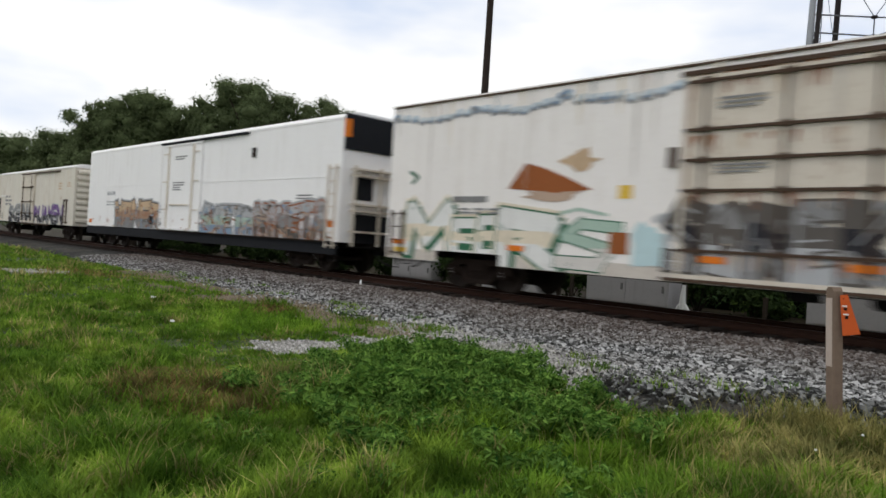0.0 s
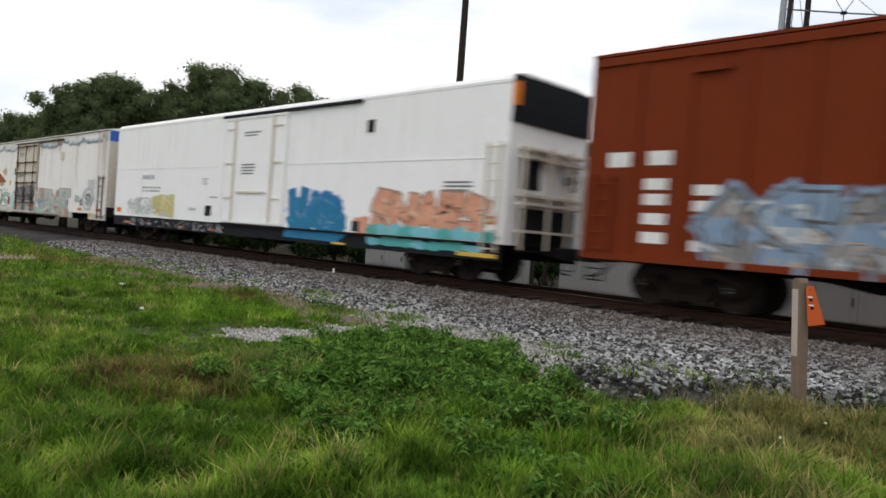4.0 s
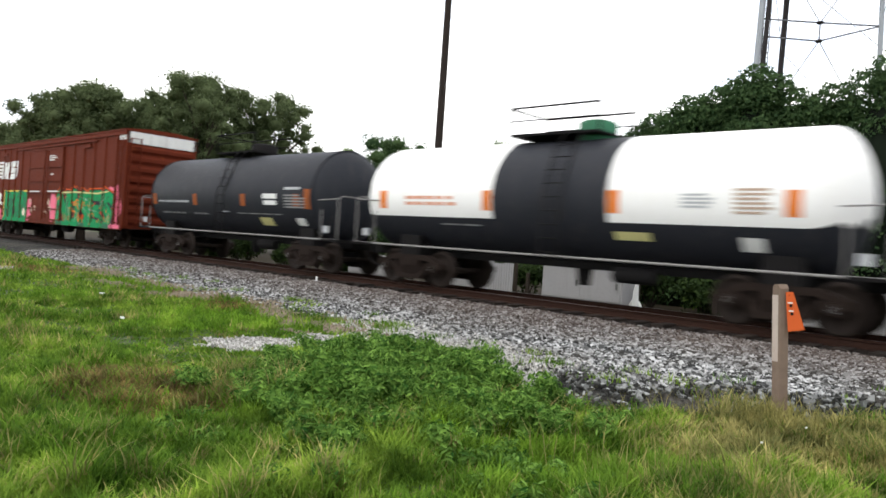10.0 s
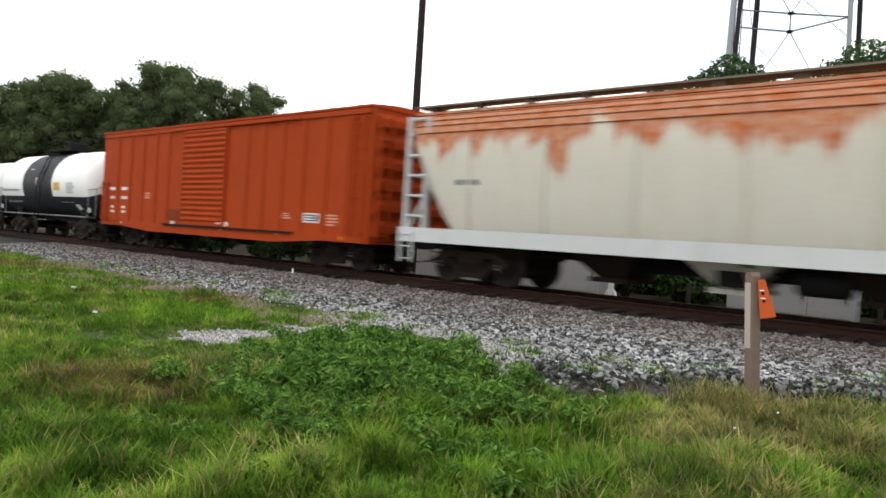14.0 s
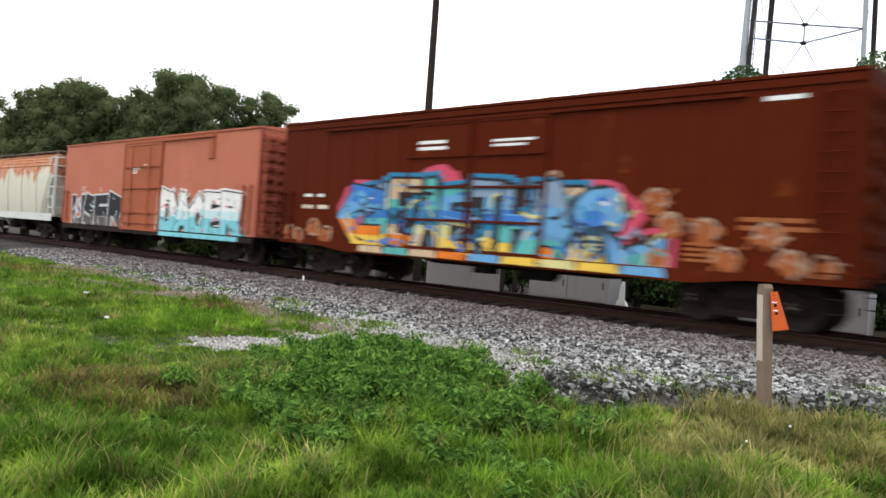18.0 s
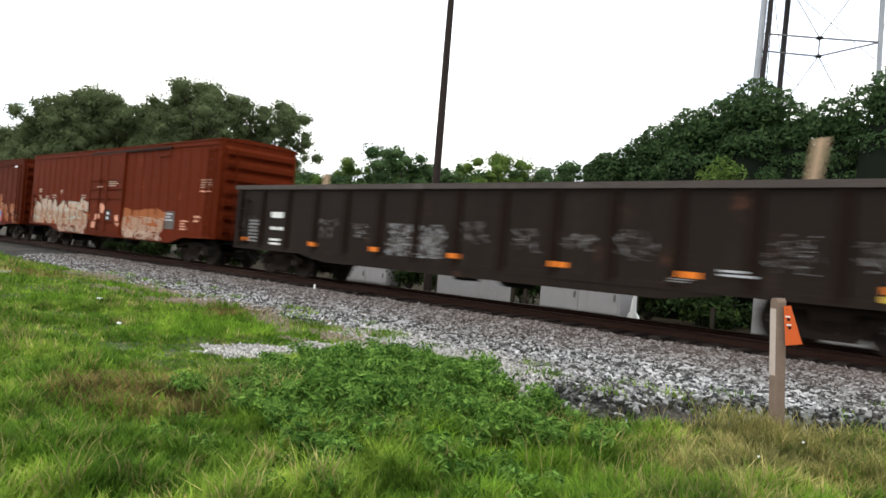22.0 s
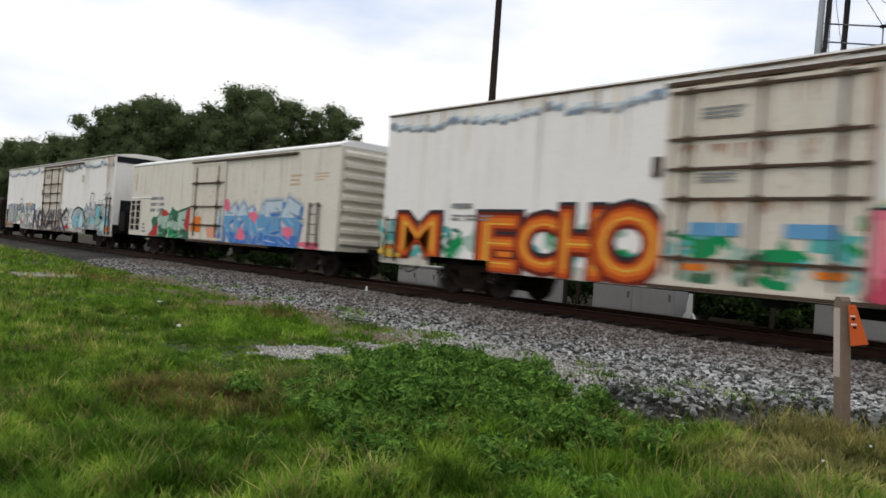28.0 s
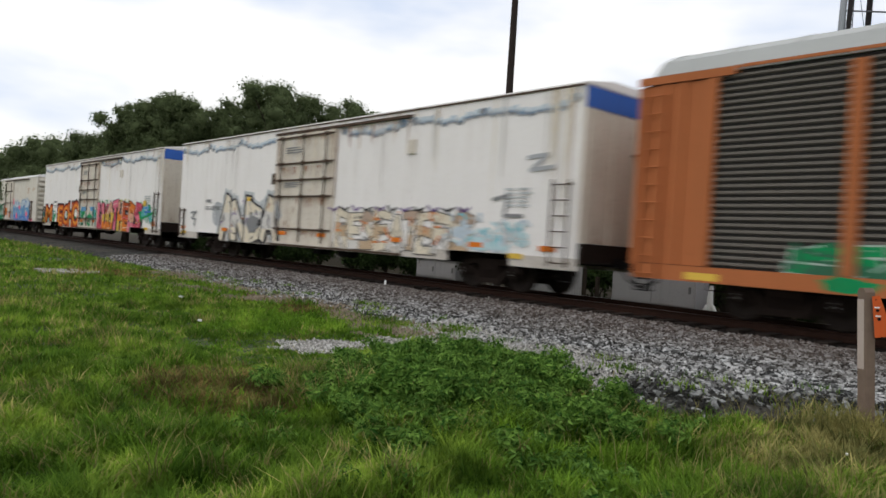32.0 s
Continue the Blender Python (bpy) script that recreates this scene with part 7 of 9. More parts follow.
car = G_ = tank_car("matt black tank car with orange marks and a railed platform", 76.35, 89.35, 76.80, 88.45, 2.38, 1.46, [], 3)
a = Curved(car, 4).on(2.38, 1.46)
a.lines("silver", 78.0, 80.35, 2.0, 2.14, 1, 8).lines("grey", 78.1, 80.0, 1.6, 1.7, 1, 5)
for u in (77.5, 80.7, 83.95, 87.0):
    a.bar("rust", u, u + 0.28, 1.95, 2.35)
a.bar("rust", 87.55, 87.85, 1.9, 2.5)
a.bar("white", 85.3, 86.1, 2.2, 2.36).bar("white", 85.35, 86.05, 2.0, 2.14)
a.lines("silver", 86.5, 87.8, 2.45, 2.6, 1, 1)
a.lines("grey", 86.5, 87.7, 1.9, 2.35, 5, 1).bar("olive", 84.9, 85.6, 1.35, 1.6).lines("grey", 80.6, 81.6, 1.6, 1.7, 1, 3).lines("grey", 83.6, 86.5, 1.68, 1.74, 1, 4).lines("silver", 82.6, 83.2, 1.72, 1.78, 1, 1)
a.bar("white", 86.95, 87.4, 1.40, 1.62)
a.done("lettering", "silver lettering bars and rust-orange marks")
car = H_ = tank_car("white and black tank car with a green valve housing", 89.95, 103.4, 90.02, 102.5, 2.34, 1.42, [(89.9, 94.91), (97.98, 102.75)], 5, mark=True)
a = Curved(car, 6).on(2.34, 1.42)
for u in (91.0, 94.62, 98.0, 101.5):
    a.bar("orange", u, u + 0.26, 1.98, 2.45)
a.lines("peach", 92.0, 93.8, 2.05, 2.35, 2, 5).lines("silver", 99.6, 100.3, 2.1, 2.4, 4, 1).lines("tan", 100.6, 101.4, 2.0, 2.5, 6, 1).bar("olive", 98.1, 98.9, 1.45, 1.62).lines("grey", 93.2, 94.6, 1.6, 1.66, 1, 2)
a.bar("white", 100.7, 101.1, 1.35, 1.6)
a.done("lettering", "orange marks and faded lettering bars")
car = I_ = tank_car("large white and black tank car with a yellow placard", 104.2, 115.9, 104.30, 115.45, 2.46, 1.55, [(104.2, 107.68), (111.27, 115.6)], 7, 0.45, 0.75, deck=1.3)
a = Curved(car, 8).on(2.46, 1.55)
a.lines("grey", 104.9, 107.3, 2.05, 2.25, 1, 9).lines("silver", 105.2, 107.3, 1.55, 1.66, 2, 3)
a.bar("yellow", 111.47, 112.2, 2.14, 2.50).lines("sand", 111.55, 112.1, 2.2, 2.45, 2, 1)
a.lines("silver", 112.9, 113.9, 2.0, 2.5, 6, 1).lines("silver", 112.0, 113.4, 1.6, 1.66, 1, 3).bar("white", 113.35, 113.8, 1.3, 1.55).bar("sand", 109.35, 109.55, 2.35, 2.75).lines("silver", 108.3, 108.9, 3.1, 3.2, 1, 1)
a.done("lettering", "yellow placard and grey lettering bars")

# ---- covered hopper ----
car = K_ = Car("hopper_car", "pale grey covered hopper car with rust running from its roof", 133.8, 150.75, 0.95, 4.30, category="hopper car")
lev = [(1.25, 1.60, 1.42), (1.6, 1.35, 1.50), (2.2, 0.95, 1.55), (2.9, 0.55, 1.56), (3.4, 0.25, 1.54), (3.75, 0.16, 1.47), (4.0, 0.16, 1.34), (4.12, 0.2, 1.15), (4.20, 0.3, 0.6)]
s = Shape()
loops = []
for z, inset, w in lev:
    x0, x1 = -car.h + inset, car.h - inset
    loops.append([(x0, -w * 0.93, z), (x0 + 0.25, -w, z), (x1 - 0.25, -w, z), (x1, -w * 0.93, z), (x1, w * 0.93, z), (x1 - 0.25, w, z), (x0 + 0.25, w, z), (x0, w * 0.93, z)])
for j in range(8):
    k = (j + 1) % 8
    s.faces([q for p in loops for q in (p[j], p[k])], [(2 * i, 2 * i + 1, 2 * i + 3, 2 * i + 2) for i in range(len(loops) - 1)], 0, True)
s.face(list(reversed(loops[0])))
s.face(loops[-1])
car.part("hopper_body", s, HOPPER)
car.running_gear(2.0, 0.7, sill=True)
SILL_W = paint("white_sill_paint", (0.55, 0.56, 0.54), streak=0.3)
car.strip(SILL_W, 133.8, 150.75, 0.95, 1.30, 0.02, "side_sill", "white side sill")
car.part("end_platform", Shape().box(-car.h, -car.h + 2.2, -1.5, 1.5, 1.16, 1.20).box(car.h - 2.2, car.h, -1.5, 1.5, 1.16, 1.20), SILL_W)
for i, x in enumerate((-5.6, -3.0, -0.4, 2.2, 4.8)):
    b = Shape()
    for j, (za, zb_, wa, wb) in enumerate([(1.25, 0.45, 1.15, 0.28)]):
        A = [(x - wa, -1.3, za), (x + wa, -1.3, za), (x + wa, 1.3, za), (x - wa, 1.3, za)]
        B = [(x - wb, -0.6, zb_), (x + wb, -0.6, zb_), (x + wb, 0.6, zb_), (x - wb, 0.6, zb_)]
        b.faces(A + B, [(0, 1, 5, 4), (1, 2, 6, 5), (2, 3, 7, 6), (3, 0, 4, 7), (4, 5, 6, 7), (3, 2, 1, 0)])
    b.box(x - 0.42, x + 0.42, -0.75, 0.75, 0.36, 0.46)
    car.part("discharge_chute", b, HOPPER if i == 2 else STEEL_BROWN)
for sx in (-1, 1):
    p = Shape()
    for y in (-1.45, -0.7, 0.7, 1.45):
        p.box(sx * (car.h - 0.12) - 0.05, sx * (car.h - 0.12) + 0.05, y - 0.05, y + 0.05, 1.2, 4.05)
    for z in (1.6, 2.1, 2.6, 3.1, 3.6, 4.0):
        p.box(sx * (car.h - 0.12) - 0.03, sx * (car.h - 0.12) + 0.03, -1.45, -0.7, z - 0.025, z + 0.025)
        p.box(min(sx * (car.h - 0.12), sx * (car.h - 0.75)), max(sx * (car.h - 0.12), sx * (car.h - 0.75)), -1.47, -1.42, z - 0.025, z + 0.025)
    p.box(sx * (car.h - 0.75) - 0.04, sx * (car.h - 0.75) + 0.04, -1.5, -1.42, 1.2, 4.0)
    p.tube([(sx * (car.h - 0.15), -1.4, 1.2), (sx * (car.h - 1.1), -1.3, 2.9)], 0.04, 6)
    p.tube([(sx * (car.h - 0.15), 1.4, 1.2), (sx * (car.h - 1.1), 1.3, 2.9)], 0.04, 6)
    car.part("end_frame", p, SILL_W, "pale end frame with ladder rungs")
    car.part("slope_sheet", Shape().prism([(sx * (car.h - 0.3), 3.4), (sx * (car.h - 1.9), 1.22), (sx * (car.h - 2.0), 1.22), (sx * (car.h - 0.4), 3.4)], -1.3, 1.3, "y"), HOPPER)
w = Shape()
for y in (-1.05, 1.05):
    w.box(-car.h + 0.1, car.h - 0.1, y - 0.22, y + 0.22, 4.30, 4.34)
    for i in range(12):
        x = -car.h + 0.6 + i * (2 * car.h - 1.2) / 11
        w.box(x - 0.03, x + 0.03, y - 0.18, y + 0.18, 4.10, 4.30)
for x in (-car.h + 0.35, car.h - 0.35):
    w.box(x - 0.25, x + 0.25, -0.82, 0.82, 4.30, 4.34)
car.part("roof_walkway", w, plain("weathered_walkway", (0.20, 0.17, 0.13), 0.7, 0.3), "weathered steel roof walkway")
h = Shape()
h.box(-car.h + 0.8, car.h - 0.8, -0.32, 0.32, 4.18, 4.27)
for i in range(8):
    x = -car.h + 1.6 + i * (2 * car.h - 3.2) / 7
    h.box(x - 0.8, x + 0.8, -0.40, 0.40, 4.27, 4.32)
car.part("roof_hatch", h, HOPPER)
for i in range(7):
    x = -car.h + 2.2 + i * (2 * car.h - 4.4) / 6
    car.part("side_stiffener", Shape().prism([(-1.51, 1.3), (-1.585, 2.2), (-1.59, 2.9), (-1.57, 3.4), (-1.50, 3.75), (-1.44, 3.75), (-1.50, 3.4), (-1.53, 2.9), (-1.52, 2.2), (-1.45, 1.3)], x - 0.02, x + 0.02, "x"), HOPPER)
for z, w_ in ((3.62, 1.515), (3.80, 1.465), (3.94, 1.385), (4.06, 1.27)):
    car.part("roof_rib", Shape().tube([(-car.h + 0.3, -w_, z), (car.h - 0.3, -w_, z)], 0.022, 6), HOPPER)
car.part("roof_edge", Shape().box(-car.h + 0.15, car.h - 0.15, -1.30, -1.22, 4.10, 4.16), HOPPER)
a = Curved(car, 9).on(2.75, 1.60)
a.lines("grey", 135.6, 136.4, 2.28, 2.52, 1, 3).lines("grey", 135.6, 136.5, 1.86, 2.1, 1, 4).lines("grey", 147.3, 148.4, 2.0, 2.35, 4, 1).lines("grey", 147.4, 148.2, 1.5, 1.75, 3, 1).lines("tan", 141.66, 143.0, 1.62, 1.70, 1, 3).lines("tan", 142.14, 142.68, 1.44, 1.52, 1, 1).bar("mud", 138.64, 138.95, 1.40, 1.77).bar("mud", 141.21, 141.50, 1.39, 1.78).bar("mud", 143.17, 143.47, 1.41, 1.81).lines("grey", 135.7, 136.4, 1.6, 1.72, 1, 3)
a.done("lettering", "grey lettering bars")
car.ladder(134.1, 0.45, 1.2, 0.4, 0.3, mat=SILL_W, off=0.03)

# ---- gondola ----
car = O_ = Car("gondola_car", "dark brown open gondola car with upright side posts", 206.9, 227.15, 0.80, 2.78, category="gondola car")
t = 0.06
for ya, yb in ((-car.w, -car.w + t), (car.w - t, car.w)):
    car.part("side_wall", Shape().box(-car.h, car.h, ya, yb, 0.80, 2.70), GOND)
for xa, xb in ((-car.h, -car.h + t), (car.h - t, car.h)):
    car.part("end_wall", Shape().box(xa, xb, -car.w + t + 0.001, car.w - t - 0.001, 0.80, 2.70), GOND)
car.part("floor_plate", Shape().box(-car.h + t + 0.001, car.h - t - 0.001, -car.w + t + 0.001, car.w - t - 0.001, 0.95, 1.05), GOND)
car.running_gear(2.0, 0.75)
r = Shape()
for sy in (-1, 1):
    r.box(-car.h - 0.05, car.h + 0.05, sy * car.w - 0.09, sy * car.w + 0.09, 2.702, 2.84)
for sx in (-1, 1):
    r.box(sx * car.h - 0.07, sx * car.h + 0.07, -car.w + 0.1, car.w - 0.1, 2.702, 2.82)
car.part("top_rail", r, paint("worn_gondola_rim", (0.062, 0.050, 0.044), (0.20, 0.18, 0.165), 0.75), "worn greyish top rail")
car.posts(paint("rusty_gondola_post", (0.0125, 0.0072, 0.0050), (0.030, 0.014, 0.009), 0.5, 0.3, (0.10, 0.035, 0.018), spec=0.04), [207.15] + [208.45 + 1.41 * i for i in range(13)] + [226.9], 0.17, 0.075, 0.84, 2.69)
car.strip(GOND, 206.95, 227.1, 0.78, 0.92, 0.055, "side_sill")
s = Shape().prism([(car.x(210.4), 0.80), (car.x(211.8), 0.60), (car.x(222.3), 0.60), (car.x(223.7), 0.80)], -car.w - 0.04, -car.w + 0.02, "y")
car.part("belly_sill", s, GOND)
car.end_ribs(GOND, 4, 0.12, 0.0, "ribbed dark end wall")
car.ladder(207.5, 0.9, 2.4, 0.4, 0.36, mat=GOND, off=0.12)
car.ladder(226.55, 0.9, 2.4, 0.4, 0.36, mat=GOND, off=0.12)
end_steps(car)
a = Art(car, 120)
a.bar("white", 208.95, 209.6, 1.82, 2.0).lines("white", 208.95, 209.65, 1.4, 1.58, 1, 3).lines("white", 208.95, 209.65, 0.95, 1.2, 2, 1)
for u in (207.3, 211.0, 213.75, 216.65, 219.7, 222.6, 226.0):
    a.bar("orange", u, u + 0.42, 1.03, 1.15)
for u in (214.5, 215.7):
    a.scratch(["dust", "grey", "grey"], u, u + 0.85, 0.98, 1.8, 130, 0.05, 0.2, 0.028)
a.lines("grey", 207.75, 208.3, 1.0, 1.75, 7, 2)
for ua, ub in ((207.4, 208.2), (211.45, 212.3), (212.95, 213.6), (217.1, 217.8), (218.6, 219.3), (219.95, 220.8), (221.3, 222.2), (224.2, 225.0), (225.6, 226.4)):
    a.scratch(["dust", "dust", "dust", "dust", "grey"], ua + 0.1 * (ua % 1), ub, 1.25 + 0.2 * (ub % 1), 1.95 - 0.2 * (ua % 1), 34, 0.05, 0.2, 0.018)
a.lines("silver", 223.4, 224.2, 1.1, 1.25, 2, 1).lines("grey", 222.5, 223.0, 0.93, 1.02, 2, 1).bar("yellow", 226.0, 226.6, 0.9, 1.0)
a.done("lettering", "white number bars, orange reflectors and grey scrawls")
sc = Shape()
rgl = random.Random(6)
for i in range(60):
    x, y = rgl.uniform(-9.3, 9.3), rgl.uniform(-1.2, 1.2)
    z = rgl.uniform(1.1, 2.2)
    d = Vector((rgl.uniform(-1, 1), rgl.uniform(-0.5, 0.5), rgl.uniform(-0.3, 0.3))) * rgl.uniform(0.3, 0.9)
    sc.tube([(x, y, z), (x + d.x, y + d.y, min(2.55, z + d.z + 0.2))], rgl.uniform(0.03, 0.1), 6)
sc.box(-9.4, 9.4, -1.4, 1.4, 1.06, 1.5)
car.part("scrap_load", sc, STEEL_BROWN, "brown scrap load below the rim")
RAW_TIMBER = plain("raw_timber", (0.42, 0.30, 0.19), 0.8)
for x, y, hgt, lean in ((-8.6, 0.9, 3.55, -0.08), (6.9, 0.7, 3.98, 0.30), (-0.6, 0.9, 3.1, 0.0), (3.1, 0.5, 3.05, 0.05)):
    b = Shape().prism([(x - 0.10, 1.5), (x + 0.10, 1.5), (x + 0.12 + lean, hgt), (x - 0.10 + lean, hgt - 0.05)], y - 0.05, y + 0.05, "y")
    car.part("timber_brace", b, RAW_TIMBER, "raw timber brace that stands over the rim")

# ---- auto rack ----
car = T_ = Car("autorack_car", "tall orange auto rack car with grey corrugated side panels", 323.35, 350.6, 0.90, 4.72, category="auto rack")
s = Shape()
s.box(-car.h + 0.1, car.h - 0.1, -car.w + 0.08, car.w - 0.08, 0.95, 4.70)
car.part("rack_core", s, plain("dark_rack_inside", (0.03, 0.028, 0.025), 0.9))
car.running_gear(3.0, 0.95)
car.strip(RACK_ORANGE, 323.4, 350.55, 0.68, 0.98, 0.03, "side_sill", "faded orange side sill")
car.strip(RACK_ORANGE, 323.3, 325.4, 4.62, 4.78, 0.05, "top_rail", "faded orange top rail")
car.strip(RACK_ORANGE, 325.42, 350.6, 4.74, 4.80, 0.02, "top_rail_long", "faded orange top rail")
post = Shape().box(-0.11, 0.11, -0.10, 0.0, 0.99, 4.61).mesh("rack_post", RACK_ORANGE)
pitch = 2.62
for i in range(11):
    u = 324.93 + 0.11 + i * pitch - 0.11
    for sy in (-1, 1):
        ob = part("rack_post", post, None, car.root, at=(car.x(u), sy * (car.w - 0.06), 0))
        if sy > 0:
            ob.rotation_euler = (0, 0, math.pi)
pan = Shape()
nrib = 30
hgt = (4.70 - 1.02) / nrib
for j in range(nrib):
    z = 1.02 + j * hgt
    pan.prism([(0.012, z), (-0.026, z + hgt * 0.18), (-0.026, z + hgt * 0.5), (0.012, z + hgt * 0.62), (0.012, z + hgt), (0.03, z + hgt), (0.03, z)], 0.12, pitch - 0.12, "x")
pan = pan.mesh("rack_panel", GALV)
for i in range(10):
    u = 324.93 + i * pitch
    for sy in (-1, 1):
        ob = part("rack_panel", pan, None, car.root, at=(car.x(u) if sy < 0 else car.x(u) + pitch, sy * (car.w - 0.07), 0))
        if sy > 0:
            ob.rotation_euler = (0, 0, math.pi)
for sx in (-1, 1):
    xa, xb = sorted((sx * (car.h - 0.02), sx * (car.h - 1.45)))
    for ya, yb in ((-car.w + 0.001, -car.w + 0.06), (car.w - 0.06, car.w - 0.001)):
        car.part("end_side_panel", Shape().box(xa, xb, ya, yb, 0.99, 4.6), RACK_ORANGE, "faded orange end panel")
for dx in (0.05, 0.55, 0.95):
    car.part("end_post", Shape().box(-car.h + dx, -car.h + dx + 0.09, -car.w - 0.05, -car.w - 0.002, 0.99, 4.6), RACK_ORANGE)
end_cap(car, RACK_ORANGE, 0.95, 4.6, "end_door", "orange end door", (-1, 1), 0.06)
ro = Shape()
pr = [(-1.50, 4.72), (1.50, 4.72), (1.50, 4.82), (1.38, 5.10), (1.0, 5.30), (0.4, 5.38), (-0.4, 5.38), (-1.0, 5.30), (-1.38, 5.10), (-1.50, 4.82)]
ro.prism(pr, -car.h + 0.35, car.h - 0.35, "x")
for sx in (-1, 1):
    A = [(sx * (car.h - 0.35), y, z) for y, z in pr]
    B = [(sx * (car.h - 0.05), y * 0.86, 4.72 + (z - 4.72) * 0.6) for y, z in pr]
    ro.faces(A + B, [(i, (i + 1) % 10, 10 + (i + 1) % 10, 10 + i) for i in range(10)] + [tuple(range(10, 20))])
for i in range(22):
    x = -car.h + 0.6 + i * (2 * car.h - 1.2) / 21
    ro.prism([(y * 1.005, z + 0.015) for y, z in pr[3:9]] + [(-1.3, 4.9), (1.3, 4.9)], x - 0.03, x + 0.03, "x")
car.part("roof", ro, RACK_ROOF, "grey rounded rack roof")
car.ladder(323.75, 0.7, 4.4, 0.45, 0.36, mat=RACK_ORANGE, off=0.08)
end_steps(car)
a = Art(car, 130)
a.lift = -0.035
a.forms("SAR", 326.6, 330.9, 1.0, 1.45, ["moss", "green"], "sage", 0.03, 0.30, 0.05, None, None, None, 0.1, 1.2)
a.scratch(["green", "moss", "moss"], 326.5, 331.2, 1.02, 1.5, 50, 0.15, 0.45, 0.08)
a.done("graffiti", "green spray paint low on the panels")
a = Art(car, 131)
a.lift, a.floor = 0.035, 0.5
a.bar("yellow", 324.6, 325.3, 0.72, 0.86).bar("orange", 329, 329.6, 0.75, 0.86).blob("green", 327.6, 0.84, 0.5, 0.13, 0.2)
a.done("sill_mark", "yellow reflector and green overspray")

# ---- trees and bushes behind the track ----
BARK = plain("dark_bark", (0.05, 0.04, 0.03), 0.95, 0, 0.3, 4, 0.6)
LEAF_DARK = leaf_mat("oak_leaves", (0.085, 0.115, 0.050), (0.160, 0.200, 0.092), 0.40)
LEAF_VINE = leaf_mat("vine_leaves", (0.034, 0.072, 0.028), (0.105, 0.168, 0.062), 0.30, 1.6)
LEAF_LIGHT = leaf_mat("light_leaves", (0.075, 0.140, 0.026), (0.190, 0.265, 0.065), 0.40, 1.5)
# near black: the shade deep in the creeper, put into the colour
LEAF_SHADE = plain("foliage_shade_core", (0.006, 0.010, 0.005), 1.0, 0, 0.4, 2, 0.5)


def leaf_cloud(centres, radii, count, size, rg, squash=0.8, up=0.3, deep=0.36, slim=0.55, loose=0.0):
    """Leaves scattered on and in balls of foliage: arrays of vertices and faces, a folded leaf each."""
    w = radii ** 2
    pick = rg.choice(len(centres), count, p=w / w.sum())
    d = rg.normal(size=(count, 3))
    d /= np.linalg.norm(d, axis=1)[:, None]
    d[:, 2] = np.where(rg.random(count) < up, np.abs(d[:, 2]), d[:, 2])
    lump = 1 + 0.16 * np.sin(d[:, 0] * 7 + pick) * np.sin(d[:, 1] * 6 + pick * 2) + 0.10 * np.sin(d[:, 2] * 13 + pick * 3)
    p = centres[pick] + d * (radii[pick] * lump * (1.08 - deep * rg.random(count) ** 1.6 + loose * np.abs(rg.normal(size=count))))[:, None] * (1, 1, squash)
    n = d + 0.8 * rg.normal(size=(count, 3)) + (0, 0, 0.5)
    n /= np.linalg.norm(n, axis=1)[:, None]
    a = np.cross(n, rg.normal(size=(count, 3)))
    a /= np.linalg.norm(a, axis=1)[:, None]
    b = np.cross(n, a)
    s = (size * (0.55 + 0.9 * rg.random(count)))[:, None]
    v = np.stack([p - a * s, p + b * s * slim + n * s * 0.12, p + a * s, p - b * s * slim + n * s * 0.12], 1)
    return v.reshape(-1, 3), np.arange(count * 4).reshape(-1, 4)


def at_bearing(az, dist):
    return -dist * math.sin(radians(az)), dist * math.cos(radians(az))


